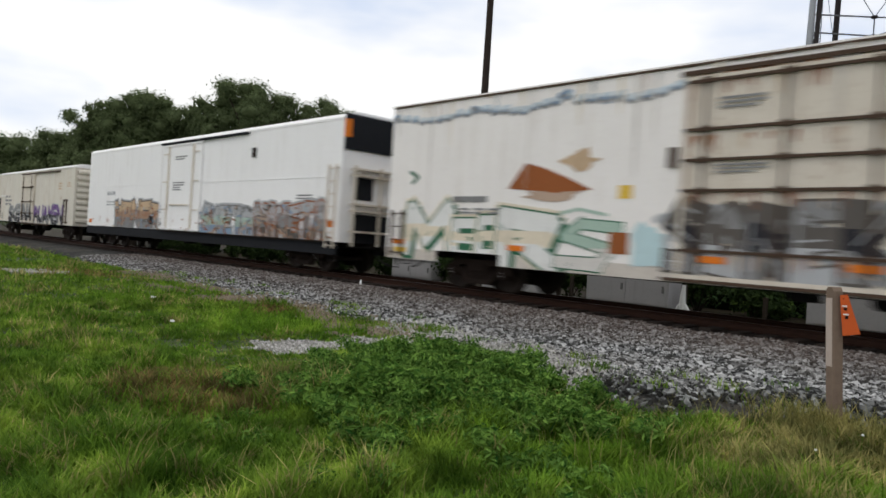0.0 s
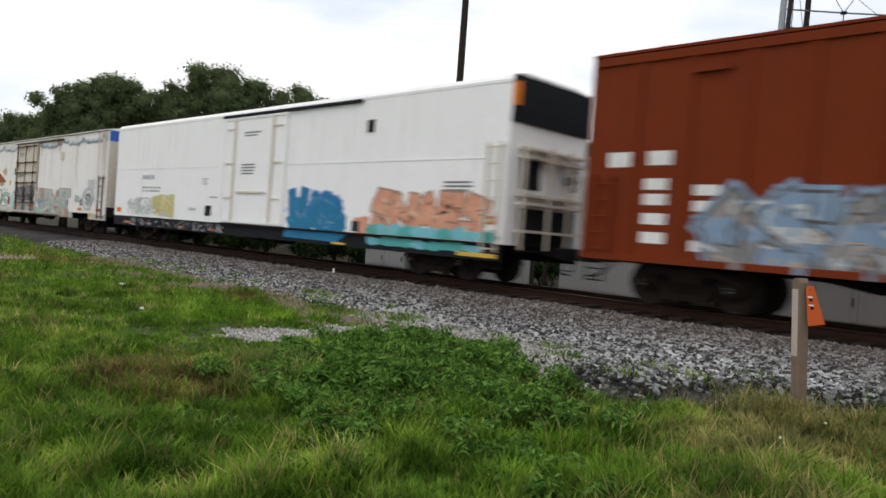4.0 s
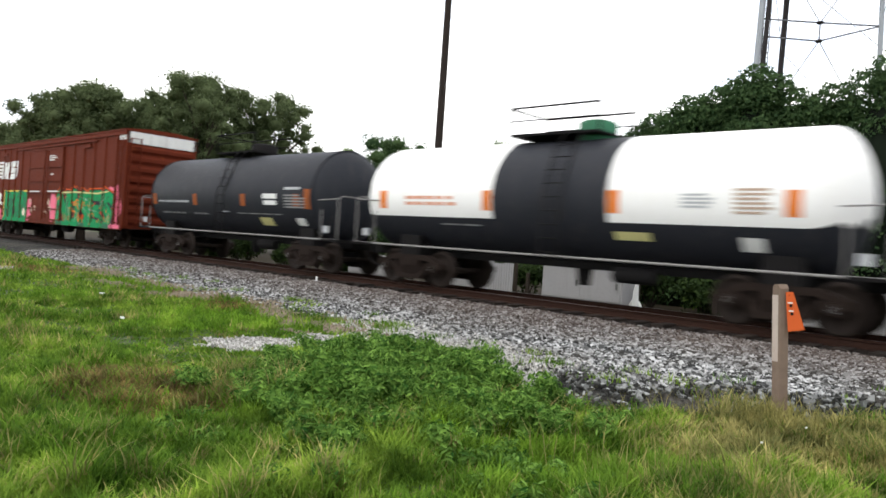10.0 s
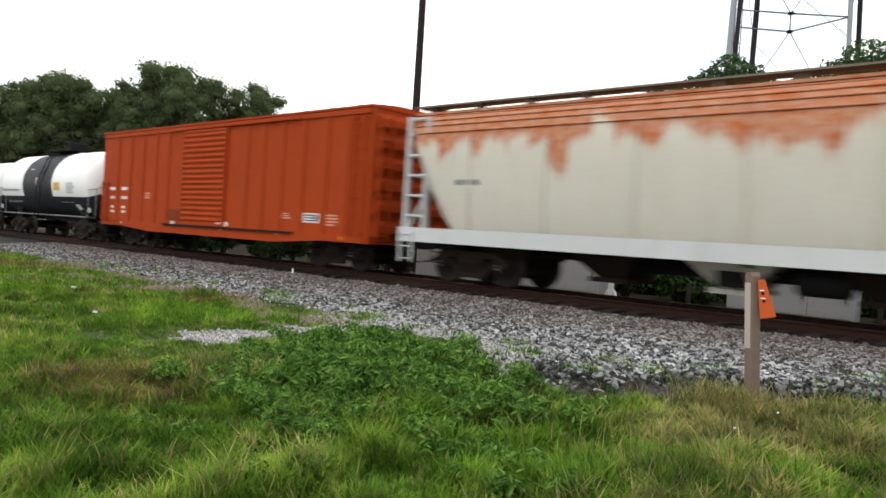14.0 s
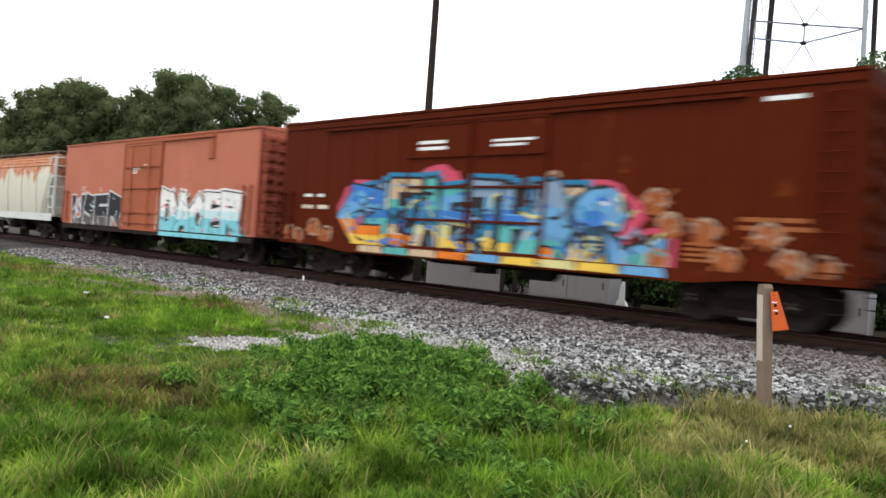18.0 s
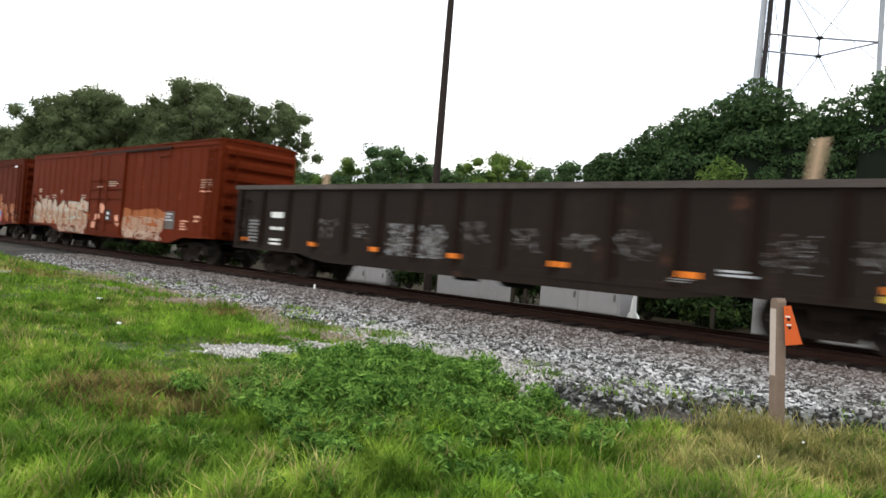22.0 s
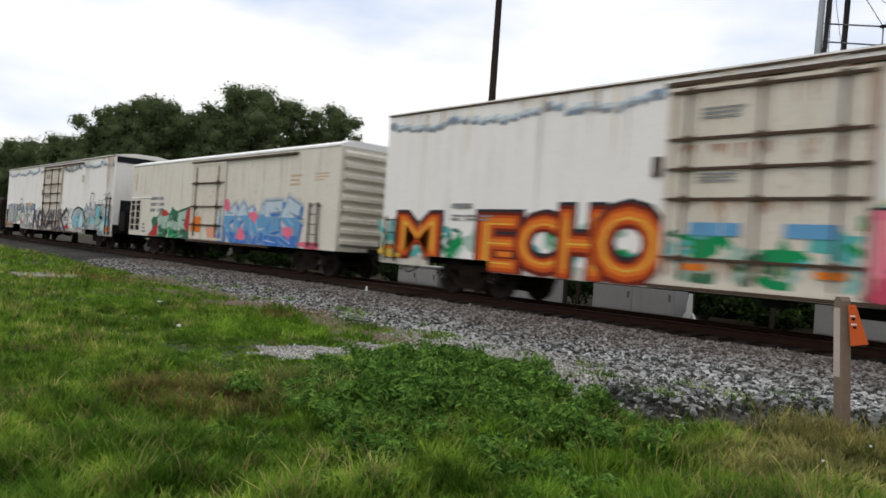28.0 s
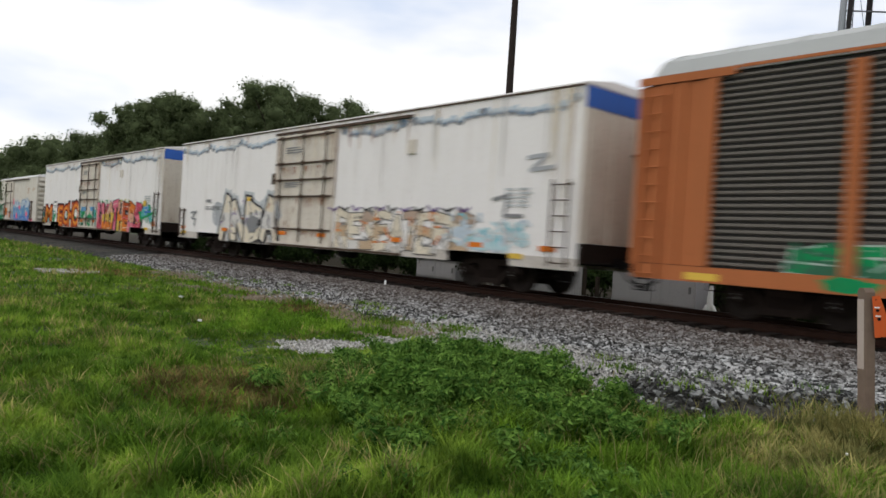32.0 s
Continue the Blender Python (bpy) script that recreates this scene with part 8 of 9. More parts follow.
def tree(az, dist, el_top, spread, label, seed, leaves=34000, size=0.090, mat=None, clumps=105, group="trees beyond the track"):
    """A broad-leaved tree: bearing to the left of straight across, distance, height by its rise."""
    rg = np.random.default_rng(seed)
    x, y = at_bearing(az, dist)
    hh = EYE + dist * math.tan(radians(el_top + 0.25))
    root = thing("tree", label, "tree", group, at=(x, y, 0))
    s = Shape()
    lean = rg.normal(size=2) * 0.03 * hh
    trunk = [(lean[0] * t, lean[1] * t, hh * 0.75 * t) for t in (0, 0.15, 0.35, 0.6, 0.85, 1.0)]
    s.tube(trunk, [0.030 * hh, 0.024 * hh, 0.02 * hh, 0.015 * hh, 0.010 * hh, 0.005 * hh], 9)
    cs, rs = [], []
    for i in range(clumps):
        t = (i + 0.5) / clumps
        zc = hh * (0.20 + 0.74 * t)
        a = i * 2.4 + rg.uniform(-0.5, 0.5)
        bulge = 1 + 0.22 * math.sin(2 * a + seed) + 0.14 * math.sin(3 * a + 9 * t + seed)
        reach = spread * bulge * math.sqrt(max(0.08, 1 - ((zc / hh - 0.50) / 0.60) ** 2)) * rg.uniform(0.1, 1.0) ** 0.6
        r = spread * rg.uniform(0.12, 0.27)
        c = (lean[0] + reach * math.cos(a), lean[1] + reach * math.sin(a), min(zc, hh - r * 0.85))
        cs.append(c)
        rs.append(r)
        if i % 4 == 0:
            z0 = c[2] * 0.62
            s.tube([(lean[0] * z0 / hh, lean[1] * z0 / hh, z0), (c[0] * 0.5, c[1] * 0.5, z0 + (c[2] - z0) * 0.6), c], [0.010 * hh, 0.007 * hh, 0.003 * hh], 6)
    for i in range(3):
        r = spread * rg.uniform(0.16, 0.24)
        cs.append((lean[0] + rg.normal() * spread * 0.2, lean[1] + rg.normal() * spread * 0.2, hh - r * 0.8))
        rs.append(r)
    part("trunk", s, BARK, root)
    core = Shape()
    for c, r in zip(cs, rs):
        k = rg.uniform(0.62, 0.80)
        core.lathe([(-r * 0.62 * k, 0.02), (-r * 0.5 * k, r * 0.55 * k), (0, r * 0.95 * k), (r * 0.5 * k, r * 0.7 * k), (r * 0.80 * k, 0.02)], c, "z", 7)
    part("inner_foliage", core, mat or LEAF_DARK, root)
    v, f = leaf_cloud(np.array(cs), np.array(rs), leaves, size, rg, 0.85, 0.3, 0.8, 0.55, 0.16)
    part("crown", cloud_mesh("crown", v, f, mat or LEAF_DARK), None, root)
    return root


TREES = [(80.5, 82, 4.0, 5.0), (78.2, 78, 4.6, 4.0), (75.8, 74, 5.4, 4.2), (74.0, 70, 6.0, 3.6), (72.2, 64, 8.3, 2.8), (69.8, 62, 9.3, 3.4), (67.2, 62, 9.1, 3.6), (64.8, 60, 9.6, 3.4), (62.2, 56, 11.0, 3.6), (60.4, 58, 10.2, 3.0), (57.5, 60, 10.2, 3.2)]
for i, (az, dist, el, spread) in enumerate(TREES):
    tree(az, dist, el, spread, "grey-green broad-leaved tree beyond the railway track", 20 + i)
for i, (az, dist, el, spread) in enumerate([(71.0, 66, 7.0, 4.5), (67.0, 66, 7.0, 4.5), (63.0, 63, 7.6, 4.5), (59.4, 60, 6.8, 3.6)]):
    tree(az, dist, el, spread, "dark broad-leaved tree at the back of the wood", 40 + i, 9000, 0.15)
for i, (az, dist, el, spread) in enumerate([(54.0, 48, 5.2, 2.2), (50.5, 46, 6.5, 2.0), (46.7, 44, 7.8, 2.6), (42.6, 46, 6.9, 2.2), (39.3, 44, 8.0, 2.7), (36.2, 44, 7.1, 2.3), (33.6, 40, 7.6, 2.2), (52.3, 47, 5.0, 2.4), (48.5, 48, 5.8, 2.6), (44.5, 48, 6.0, 2.6), (41.0, 48, 6.2, 2.6), (55.4, 47, 4.6, 2.2), (51.4, 45, 5.4, 2.2), (47.7, 46, 6.4, 2.2), (45.5, 45, 6.8, 2.0), (43.4, 44, 6.2, 2.2), (37.6, 44, 6.6, 2.2)]):
    tree(az, dist, el, spread, "light green young tree among bushes", 60 + i, 15000 if i < 11 else 9000, 0.070, LEAF_LIGHT if i % 3 == 1 else LEAF_VINE, 60, "young trees")


def vine_tree(az, dist, el_top, half, label, seed, leaves=11000, mat=None):
    """A tree drowned in creeper down to the ground."""
    rg = np.random.default_rng(seed)
    x, y = at_bearing(az, dist)
    hh = EYE + dist * math.tan(radians(el_top))
    root = thing("vine_covered_tree", label, "tree", "trees smothered by creeper", at=(x, y, 0))
    s = Shape()
    s.tube([(0, 0, 0), (0.1, 0, hh * 0.4), (0, 0.1, hh * 0.85)], [0.16, 0.12, 0.05], 8)
    cs, rs = [], []
    for lev in range(7):
        z = hh * (0.08 + 0.13 * lev)
        wide = half * (1.0 if lev < 4 else 1.0 - 0.22 * (lev - 3))
        for j in range(6):
            a = rg.uniform(0, 6.283)
            rr = rg.uniform(0.2, 0.85)
            r = half * rg.uniform(0.24, 0.42)
            cs.append((wide * rr * math.cos(a), 0.55 * wide * rr * math.sin(a), min(z, hh - r * 0.85)))
            rs.append(r)
    for dx, dz, k in ((0, 0.34, 0.42), (-0.42, 0.62, 0.40), (0.42, 0.60, 0.40)):  # a rounded top
        cs.append((half * dx, 0, hh - half * dz))
        rs.append(half * k)
    part("trunk", s, BARK, root)
    # solid core added behind the leaves, coloured as the dark between them
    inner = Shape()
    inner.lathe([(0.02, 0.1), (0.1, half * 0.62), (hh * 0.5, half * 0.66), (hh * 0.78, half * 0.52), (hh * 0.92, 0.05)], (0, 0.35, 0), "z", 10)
    part("inner_foliage", inner, LEAF_SHADE, root)
    v, f = leaf_cloud(np.array(cs), np.array(rs), leaves, 0.062, rg, 0.9, 0.5, 0.28)
    part("crown", cloud_mesh("crown", v, f, mat or LEAF_VINE), None, root)
    return root


for i, (az, dist, el, half) in enumerate([(31.6, 30, 8.6, 1.1), (30.2, 30, 9.0, 1.3), (28.0, 29, 10.7, 1.5), (25.6, 27, 12.0, 1.6), (23.6, 27, 12.6, 1.5), (21.3, 26, 14.1, 1.45), (18.7, 26, 12.4, 1.5), (16.2, 26, 12.6, 1.6), (12.6, 25, 14.6, 1.7), (8.5, 25, 14.0, 2.2), (3.0, 25, 13.0, 2.4)]):
    vine_tree(az, dist, el, half, "tree smothered in dark green climbing vines", 80 + i, 30000 if az > 10 else 7000)
vine_tree(23.2, 24.2, 8.7, 0.95, "yellow-green shrub in front of the vines", 99, 5000, LEAF_LIGHT)
vine_tree(29.5, 27.0, 6.2, 1.2, "dark green shrub below the vines", 98, 6000)


def bush(x, y, hgt, half, seed, mat):
    rg = np.random.default_rng(seed)
    root = thing("bush", "low leafy bush on the far side of the track", "bush", "bushes along the far side", at=(x, y, 0))
    s = Shape()
    cs, rs = [], []
    for j in range(9):
        a, rr = rg.uniform(0, 6.283), rg.uniform(0.0, 0.7)
        c = (half * rr * math.cos(a), half * 0.6 * rr * math.sin(a), hgt * rg.uniform(0.3, 0.75))
        cs.append(c)
        rs.append(min(half, hgt) * rg.uniform(0.3, 0.5))
        s.tube([(0, 0, -0.05), (c[0] * 0.5, c[1] * 0.5, c[2] * 0.5), c], [0.025, 0.018, 0.008], 5)
    part("branch", s, BARK, root)
    v, f = leaf_cloud(np.array(cs), np.array(rs), 1900, 0.075, rg, 0.85, 0.4, 0.6)
    part("foliage", cloud_mesh("foliage", v, f, mat), None, root)


LEAF_LOW = leaf_mat("dark_ivy_leaves", (0.014, 0.028, 0.008), (0.046, 0.076, 0.020), 0.2, 1.6)
# dark sheet added over the far ground, standing for the shade there
lit = sheet("leaf_litter", [-400, -200, -100] + frange(-80, 10, 3.0) + [40, 120, 400], [18.6, 19.2, 20, 21, 23, 26, 30, 36, 44], lambda x, y: ground_z(x, y) + (0.012 if y > 18.8 else -0.02), plain("dark_undergrowth_shade", (0.030, 0.024, 0.014), 0.95, 0, 0.4, 2, 0.6), "dark brown sheet added for the shade under the trees and bushes", "leaf litter")
rgb = random.Random(12)
for i in range(34):
    x = -52 + i * 1.72 + rgb.uniform(-0.4, 0.4)
    bush(x, rgb.uniform(20.4, 21.6), rgb.uniform(1.0, 1.9), rgb.uniform(0.9, 1.3), 300 + i, LEAF_LOW)

# ---- pole, water tower and cabinets ----
POLE_M = plain("dark_treated_pole_wood", (0.030, 0.022, 0.018), 0.85, 0, 0.3, 3, 0.4)
px, py = at_bearing(44.47, 28.2)
pole = thing("utility_pole", "tall dark treated timber utility pole", "pole", at=(px, py, 0))
part("pole_shaft", Shape().tube([(0, 0, -0.3), (0, 0, 6), (0, 0, 14.5)], [0.16, 0.145, 0.11], 14), POLE_M, pole)
part("pole_cap", Shape().lathe([(14.45, 0.125), (14.52, 0.125), (14.56, 0.04)], (0, 0, 0), "z", 12), STEEL_DARK, pole)

TOWER_PALE = paint("pale_tower_steel", (0.34, 0.36, 0.38), (0.16, 0.15, 0.14), 0.5)
TOWER_DARK = plain("dark_tower_steel", (0.035, 0.030, 0.030), 0.7, 0.2)
legs = [Vector((*at_bearing(21.45, 50), 0)), Vector((*at_bearing(13.70, 52), 0)), None, Vector((*at_bearing(19.85, 57), 0))]
legs[2] = legs[1] + legs[3] - legs[0]
mid = sum(legs, Vector()) / 4
tower = thing("water_tower", "tall steel lattice water tower with one pale leg", "tower", at=(mid.x, mid.y, 0))


def leg_at(i, z):
    """A leg leans a little towards the tower's axis."""
    return (legs[i] - mid) * (1 - 0.0062 * (z - 13)) + Vector((0, 0, z))


for i in range(4):
    m_ = TOWER_PALE if i < 2 else TOWER_DARK
    r_ = (0.19, 0.15, 0.17, 0.19)[i]
    s = Shape().tube([leg_at(i, z) for z in (-0.2, 12, 24)], r_, 12)
    part("leg", s, m_, tower)
s = Shape().tube([leg_at(0, z) + Vector((0.36, 0.12, 0)) for z in (0, 12, 24)], 0.14, 10)
part("riser_pipe", s, TOWER_DARK, tower)
for z in (8.0, 22.5):
    for i in range(4):
        a, b = leg_at(i, z), leg_at((i + 1) % 4, z)
        part("strut", Shape().tube([a, b], 0.055, 6), TOWER_PALE if i == 0 else TOWER_DARK, tower)
TOWER_GREY = plain("grey_tower_rods", (0.17, 0.17, 0.18), 0.7, 0.2)
n1, n2 = (leg_at(0, 15.9) + leg_at(1, 15.9)) / 2, (leg_at(0, 17.05) + leg_at(1, 17.05)) / 2
part("strut", Shape().tube([leg_at(0, 17.25), n2, leg_at(1, 16.9)], 0.05, 6), TOWER_GREY, tower)
part("strut", Shape().tube([leg_at(0, 16.15), n1, leg_at(1, 16.9)], 0.05, 6), TOWER_GREY, tower)
for nd_ in (n1, n2):
    part("node_plate", Shape().lathe([(-0.10, 0.08), (-0.06, 0.20), (0.06, 0.20), (0.10, 0.08)], nd_, "z", 10), TOWER_DARK, tower)
part("hanger", Shape().tube([n1, n2], 0.04, 6), TOWER_GREY, tower)
for k in (0, 1):
    part("tie_rod", Shape().tube([n1, leg_at(k, 9.5)], 0.028, 5), TOWER_GREY, tower)
    part("tie_rod", Shape().tube([n2, leg_at(k, 22.5)], 0.028, 5), TOWER_GREY, tower)
for i in (1, 2, 3):
    for za, zb_ in ((9.5, 16.9), (16.9, 22.5)):
        part("tie_rod", Shape().tube([leg_at(i, za), leg_at((i + 1) % 4, zb_)], 0.022, 5), TOWER_GREY, tower)
for k in range(12):
    z = 10.0 + k
    part("lacing_bar", Shape().tube([leg_at(0, z) + Vector((0.36, 0.12, 0)), leg_at(0, z + 0.8) * 0.72 + leg_at(3, z + 0.8) * 0.28 + Vector((0, 0, 0.1))], 0.022, 5), TOWER_GREY, tower)
lad = Shape()
p0 = leg_at(0, 0) * 0.55 + leg_at(3, 0) * 0.45
for dx in (-0.22, 0.22):
    lad.tube([(p0.x + dx, p0.y, 0), (p0.x + dx + 0.1, p0.y, 24)], 0.03, 5)
for i in range(60):
    z = 4 + i * 0.33
    lad.tube([(p0.x - 0.22 + z * 0.004, p0.y, z), (p0.x + 0.22 + z * 0.004, p0.y, z)], 0.018, 4)
for i in range(14):
    z = 4.5 + i * 1.4
    ring = [(p0.x + z * 0.004 + 0.36 * math.cos(t), p0.y - 0.36 + 0.36 * math.sin(t), z) for t in (3.14 * k / 6 - 3.14 for k in range(7))]
    lad.tube(ring, 0.02, 4)
part("ladder", lad, TOWER_DARK, tower, "thin caged ladder")
tank = Shape().lathe([(23.6, 0.6), (24.4, 3.6), (26.2, 5.2), (31.0, 5.2), (33.0, 3.0), (33.6, 0.2)], (0, 0, 0), "z", 28)
part("tank", tank, TOWER_PALE, tower, "pale round water tank")

CAB_M = paint("pale_grey_cabinet_paint", (0.42, 0.41, 0.41), (0.24, 0.22, 0.20), 0.5, fade=0.08)
CAB_EDGE = plain("weathered_cabinet_edge", (0.22, 0.22, 0.21), 0.7, 0.2)


def cabinet(x0, x1, y, z0, z1, label, seams=0):
    root = thing("trackside_cabinet", label, "cabinet", "cabinets along the far side", at=((x0 + x1) / 2, y, 0))
    h = (x1 - x0) / 2
    part("body", Shape().box(-h, h, 0, 0.7, z0 + 0.06, z1 - 0.05), CAB_M, root)
    part("lid", Shape().prism([(-0.06, z1 - 0.048), (0.76, z1 - 0.048), (0.76, z1), (0.35, z1 + 0.03), (-0.06, z1)], -h - 0.05, h + 0.05, "x"), CAB_M, root)
    part("plinth", Shape().box(-h + 0.05, h - 0.05, 0.06, 0.64, -0.1, z0 + 0.058), CAB_EDGE, root)
    n = max(1, seams)
    for i in range(n):
        a, b = -h + 0.04 + i * (2 * h - 0.08) / n, -h + 0.04 + (i + 1) * (2 * h - 0.08) / n
        d = part("door", Shape().box(a + 0.015, b - 0.015, -0.022, -0.002, z0 + 0.12, z1 - 0.1), CAB_M, root)
        part("handle", Shape().box(b - 0.16, b - 0.10, -0.06, -0.023, (z0 + z1) / 2 - 0.1, (z0 + z1) / 2 + 0.1), CAB_EDGE, d)
    return root


cabinet(-13.8, -10.95, 19.2, 0.16, 1.34, "pale grey steel trackside cabinet with a shallow lid", 2)
cabinet(-7.15, -4.2, 19.2, 0.16, 1.36, "long pale grey steel trackside cabinet", 3)
cabinet(-24.5, -22.0, 20.0, 0.16, 1.0, "low grey steel trackside cabinet among bushes", 2)
fence = thing("sheet_fence", "low fence of weathered corrugated metal sheets", "fence", at=(-16.85, 19.4, 0))
for i in range(8):
    x = -1.7 + i * 0.425
    sh = Shape()
    for k in range(4):
        a = x + k * 0.106
        sh.prism([(a, 0.0), (a + 0.026, -0.025), (a + 0.07, -0.025), (a + 0.1, 0.0), (a + 0.1, 0.012), (a, 0.012)], 0.05, 1.14 + 0.03 * (i % 3), "z")
    part("sheet", sh, CAB_M, fence)
for x in (-1.75, 0.0, 1.75):
    part("fence_post", Shape().box(x - 0.05, x + 0.05, 0.02, 0.12, -0.1, 1.25), BARK, fence)
for i, (x, hgt) in enumerate(((-14.6, 0.9), (-10.6, 0.95), (-8.3, 0.8), (-3.7, 1.0))):
    st = thing("fence_stake", "short dark stake beside a cabinet", "stake", "stakes by the cabinets", at=(x, 19.5, 0))
    part("stake_shaft", Shape().box(-0.05, 0.05, -0.05, 0.05, -0.1, hgt), BARK, st)
mark = thing("marker_post", "small white plastic marker with a forked foot", "marker", at=(-10.42, 19.05, 0))
part("marker_body", Shape().tube([(0, 0, 0.1), (0, 0, 0.62), (0.02, 0, 0.95)], [0.10, 0.08, 0.05], 10), WHITE_M, mark)
part("marker_foot", Shape().tube([(-0.22, 0, 0.08), (-0.08, 0, 0.4)], [0.07, 0.05], 8).tube([(0.24, 0, 0.08), (0.08, 0, 0.4)], [0.07, 0.05], 8), WHITE_M, mark)

# ---- near ground: sign post, grass, weeds and litter ----
POST_WOOD = plain("weathered_post_wood", (0.20, 0.145, 0.11), 0.9, 0, 0.35, 7, 0.6)
POST_WHITE = paint("worn_white_post_paint", (0.46, 0.38, 0.33), (0.16, 0.10, 0.07), 0.7, fade=0.15)
TAG_ORANGE = paint("faded_orange_tag", (0.58, 0.105, 0.025), (0.25, 0.08, 0.03), 0.4, fade=0.12)
post = thing("marker_post", "weathered square timber post with a white stripe and an orange tag", "post", at=(-2.55, 7.74, 0))
post.rotation_euler = (Matrix.Rotation(radians(3.2), 3, Vector((0.3, -0.95, 0))) @ Matrix.Rotation(radians(58), 3, "Z")).to_euler()
b_ = 0.057
body = Shape().prism([(-b_, -b_ + 0.012), (-b_ + 0.012, -b_), (b_ - 0.012, -b_), (b_, -b_ + 0.012), (b_, b_ - 0.012), (b_ - 0.012, b_), (-b_ + 0.012, b_), (-b_, b_ - 0.012)], -0.2, 1.41, "z")
part("post_shaft", body, POST_WOOD, post)
part("post_cap", Shape().prism([(-b_ + 0.004, 1.411), (b_ - 0.004, 1.411), (b_ - 0.03, 1.452), (-b_ + 0.03, 1.452)], -b_ + 0.004, b_ - 0.004, "x"), POST_WOOD, post)
part("stripe", Shape().box(-b_ - 0.004, -b_ - 0.0005, -b_ + 0.016, b_ - 0.014, 0.68, 1.345), POST_WHITE, post, "worn whitish painted stripe")
tag = Shape()
tag.prism([(0.012, 1.375), (0.078, 1.385), (0.195, 1.015), (0.045, 0.985)], -0.070, -0.064, "y")
tagp = part("tag", tag, TAG_ORANGE, post, "faded orange tin tag nailed to the post")
tagp.rotation_euler = (0, radians(1.5), radians(-40))
for x, z in ((0.062, 1.245), (0.075, 1.165)):
    part("tag_hole", Shape().lathe([(-0.0745, 0.015), (-0.0705, 0.015)], (x, 0, z), "y", 10), STEEL_DARK, tagp)
    part("tag_label", Shape().box(x - 0.03, x + 0.015, -0.0742, -0.0705, z + 0.022, z + 0.034), WHITE_M, tagp)
part("nail", Shape().tube([(0.045, -0.073, 1.345), (0.045, -0.03, 1.345)], 0.006, 6), STEEL_DARK, tagp)



def grass_mat(name, dark, mid, light):
    """Blades that differ one by one, in tufts of a hand's width and in patches of a stride."""
    m = leaf_mat(name, dark, mid, 0.40, 1.4)
    n, l = m.node_tree.nodes, m.node_tree.links
    b = n["Principled BSDF"]
    was = b.inputs["Base Color"].links[0].from_socket
    co = n.new("ShaderNodeTexCoord").outputs["Object"]
    c = mix_node(n, l, ramp_node(n, l, noise_node(n, l, co, 1.1, 4, 0.6), 0.46, 0.66), was, light)
    mul = mix_node(n, l, 1.0, c, ramp_node(n, l, noise_node(n, l, co, 5.0, 3, 0.6), 0.36, 0.60, (0.50, 0.58, 0.48, 1), (1.20, 1.18, 1.10, 1)), "MULTIPLY")
    mul = mix_node(n, l, 1.0, mul, ramp_node(n, l, noise_node(n, l, co, 2.1, 5, 0.65), 0.38, 0.62, (0.58, 0.62, 0.55, 1), (1.25, 1.20, 1.10, 1)), "MULTIPLY")
    l.new(mul, b.inputs["Base Color"])
    l.new(mul, n["Translucent BSDF"].inputs["Color"])
    return m


GRASS_A = grass_mat("green_grass", (0.070, 0.152, 0.018), (0.182, 0.318, 0.040), (0.270, 0.390, 0.062))
GRASS_DRY = grass_mat("dry_grass", (0.230, 0.215, 0.080), (0.390, 0.350, 0.155), (0.460, 0.405, 0.190))
GRASS_LIME = grass_mat("lime_green_grass", (0.112, 0.235, 0.022), (0.190, 0.335, 0.038), (0.232, 0.385, 0.048))
GRASS_BROWN = grass_mat("dead_brown_grass", (0.140, 0.100, 0.042), (0.250, 0.180, 0.080), (0.290, 0.220, 0.095))
WEED_M = leaf_mat("broad_weed_leaves", (0.022, 0.080, 0.012), (0.235, 0.400, 0.075), 0.30, 3.2)
SHRUB_M = leaf_mat("dark_shrub_leaves", (0.034, 0.098, 0.014), (0.165, 0.295, 0.050), 0.30, 3.0)


def blades(name, places, height, width, mat, label, rg, lean=0.9, category="grass", far=False):
    """Blades of grass: a bent strip each, or one leaning triangle far off."""
    n = len(places)
    a = rg.random(n) * 6.283
    d = np.stack([np.cos(a), np.sin(a), 0 * a], -1)
    side = np.stack([-np.sin(a), np.cos(a), 0 * a], -1) * (width * (0.6 + 0.8 * rg.random(n)))[:, None] / 2
    h = height * (0.45 + 0.9 * rg.random(n))
    l = (lean * (0.2 + rg.random(n)) * h)[:, None]
    up = np.array([0, 0, 1.0])
    m = places + d * l * 0.35 + up * (h * 0.6)[:, None]
    t = places + d * l + up * h[:, None]
    if far:
        v, tri = np.stack([places - side, places + side, t], 1), np.array([(0, 1, 2)])
    else:
        v, tri = np.stack([places - side, places + side, m + side * 0.75, m - side * 0.75, t], 1), np.array([(0, 1, 2), (0, 2, 3), (3, 2, 4)])
    f = (tri[None] + v.shape[1] * np.arange(n)[:, None, None]).reshape(-1, 3)
    ob = new(name, cloud_mesh(name, v.reshape(-1, 3), f, mat))
    return tagged(ob, label, category, kind="stuff")


def patchy(x, y):
    return noise.noise((x * 0.55, y * 0.55, 21.0))


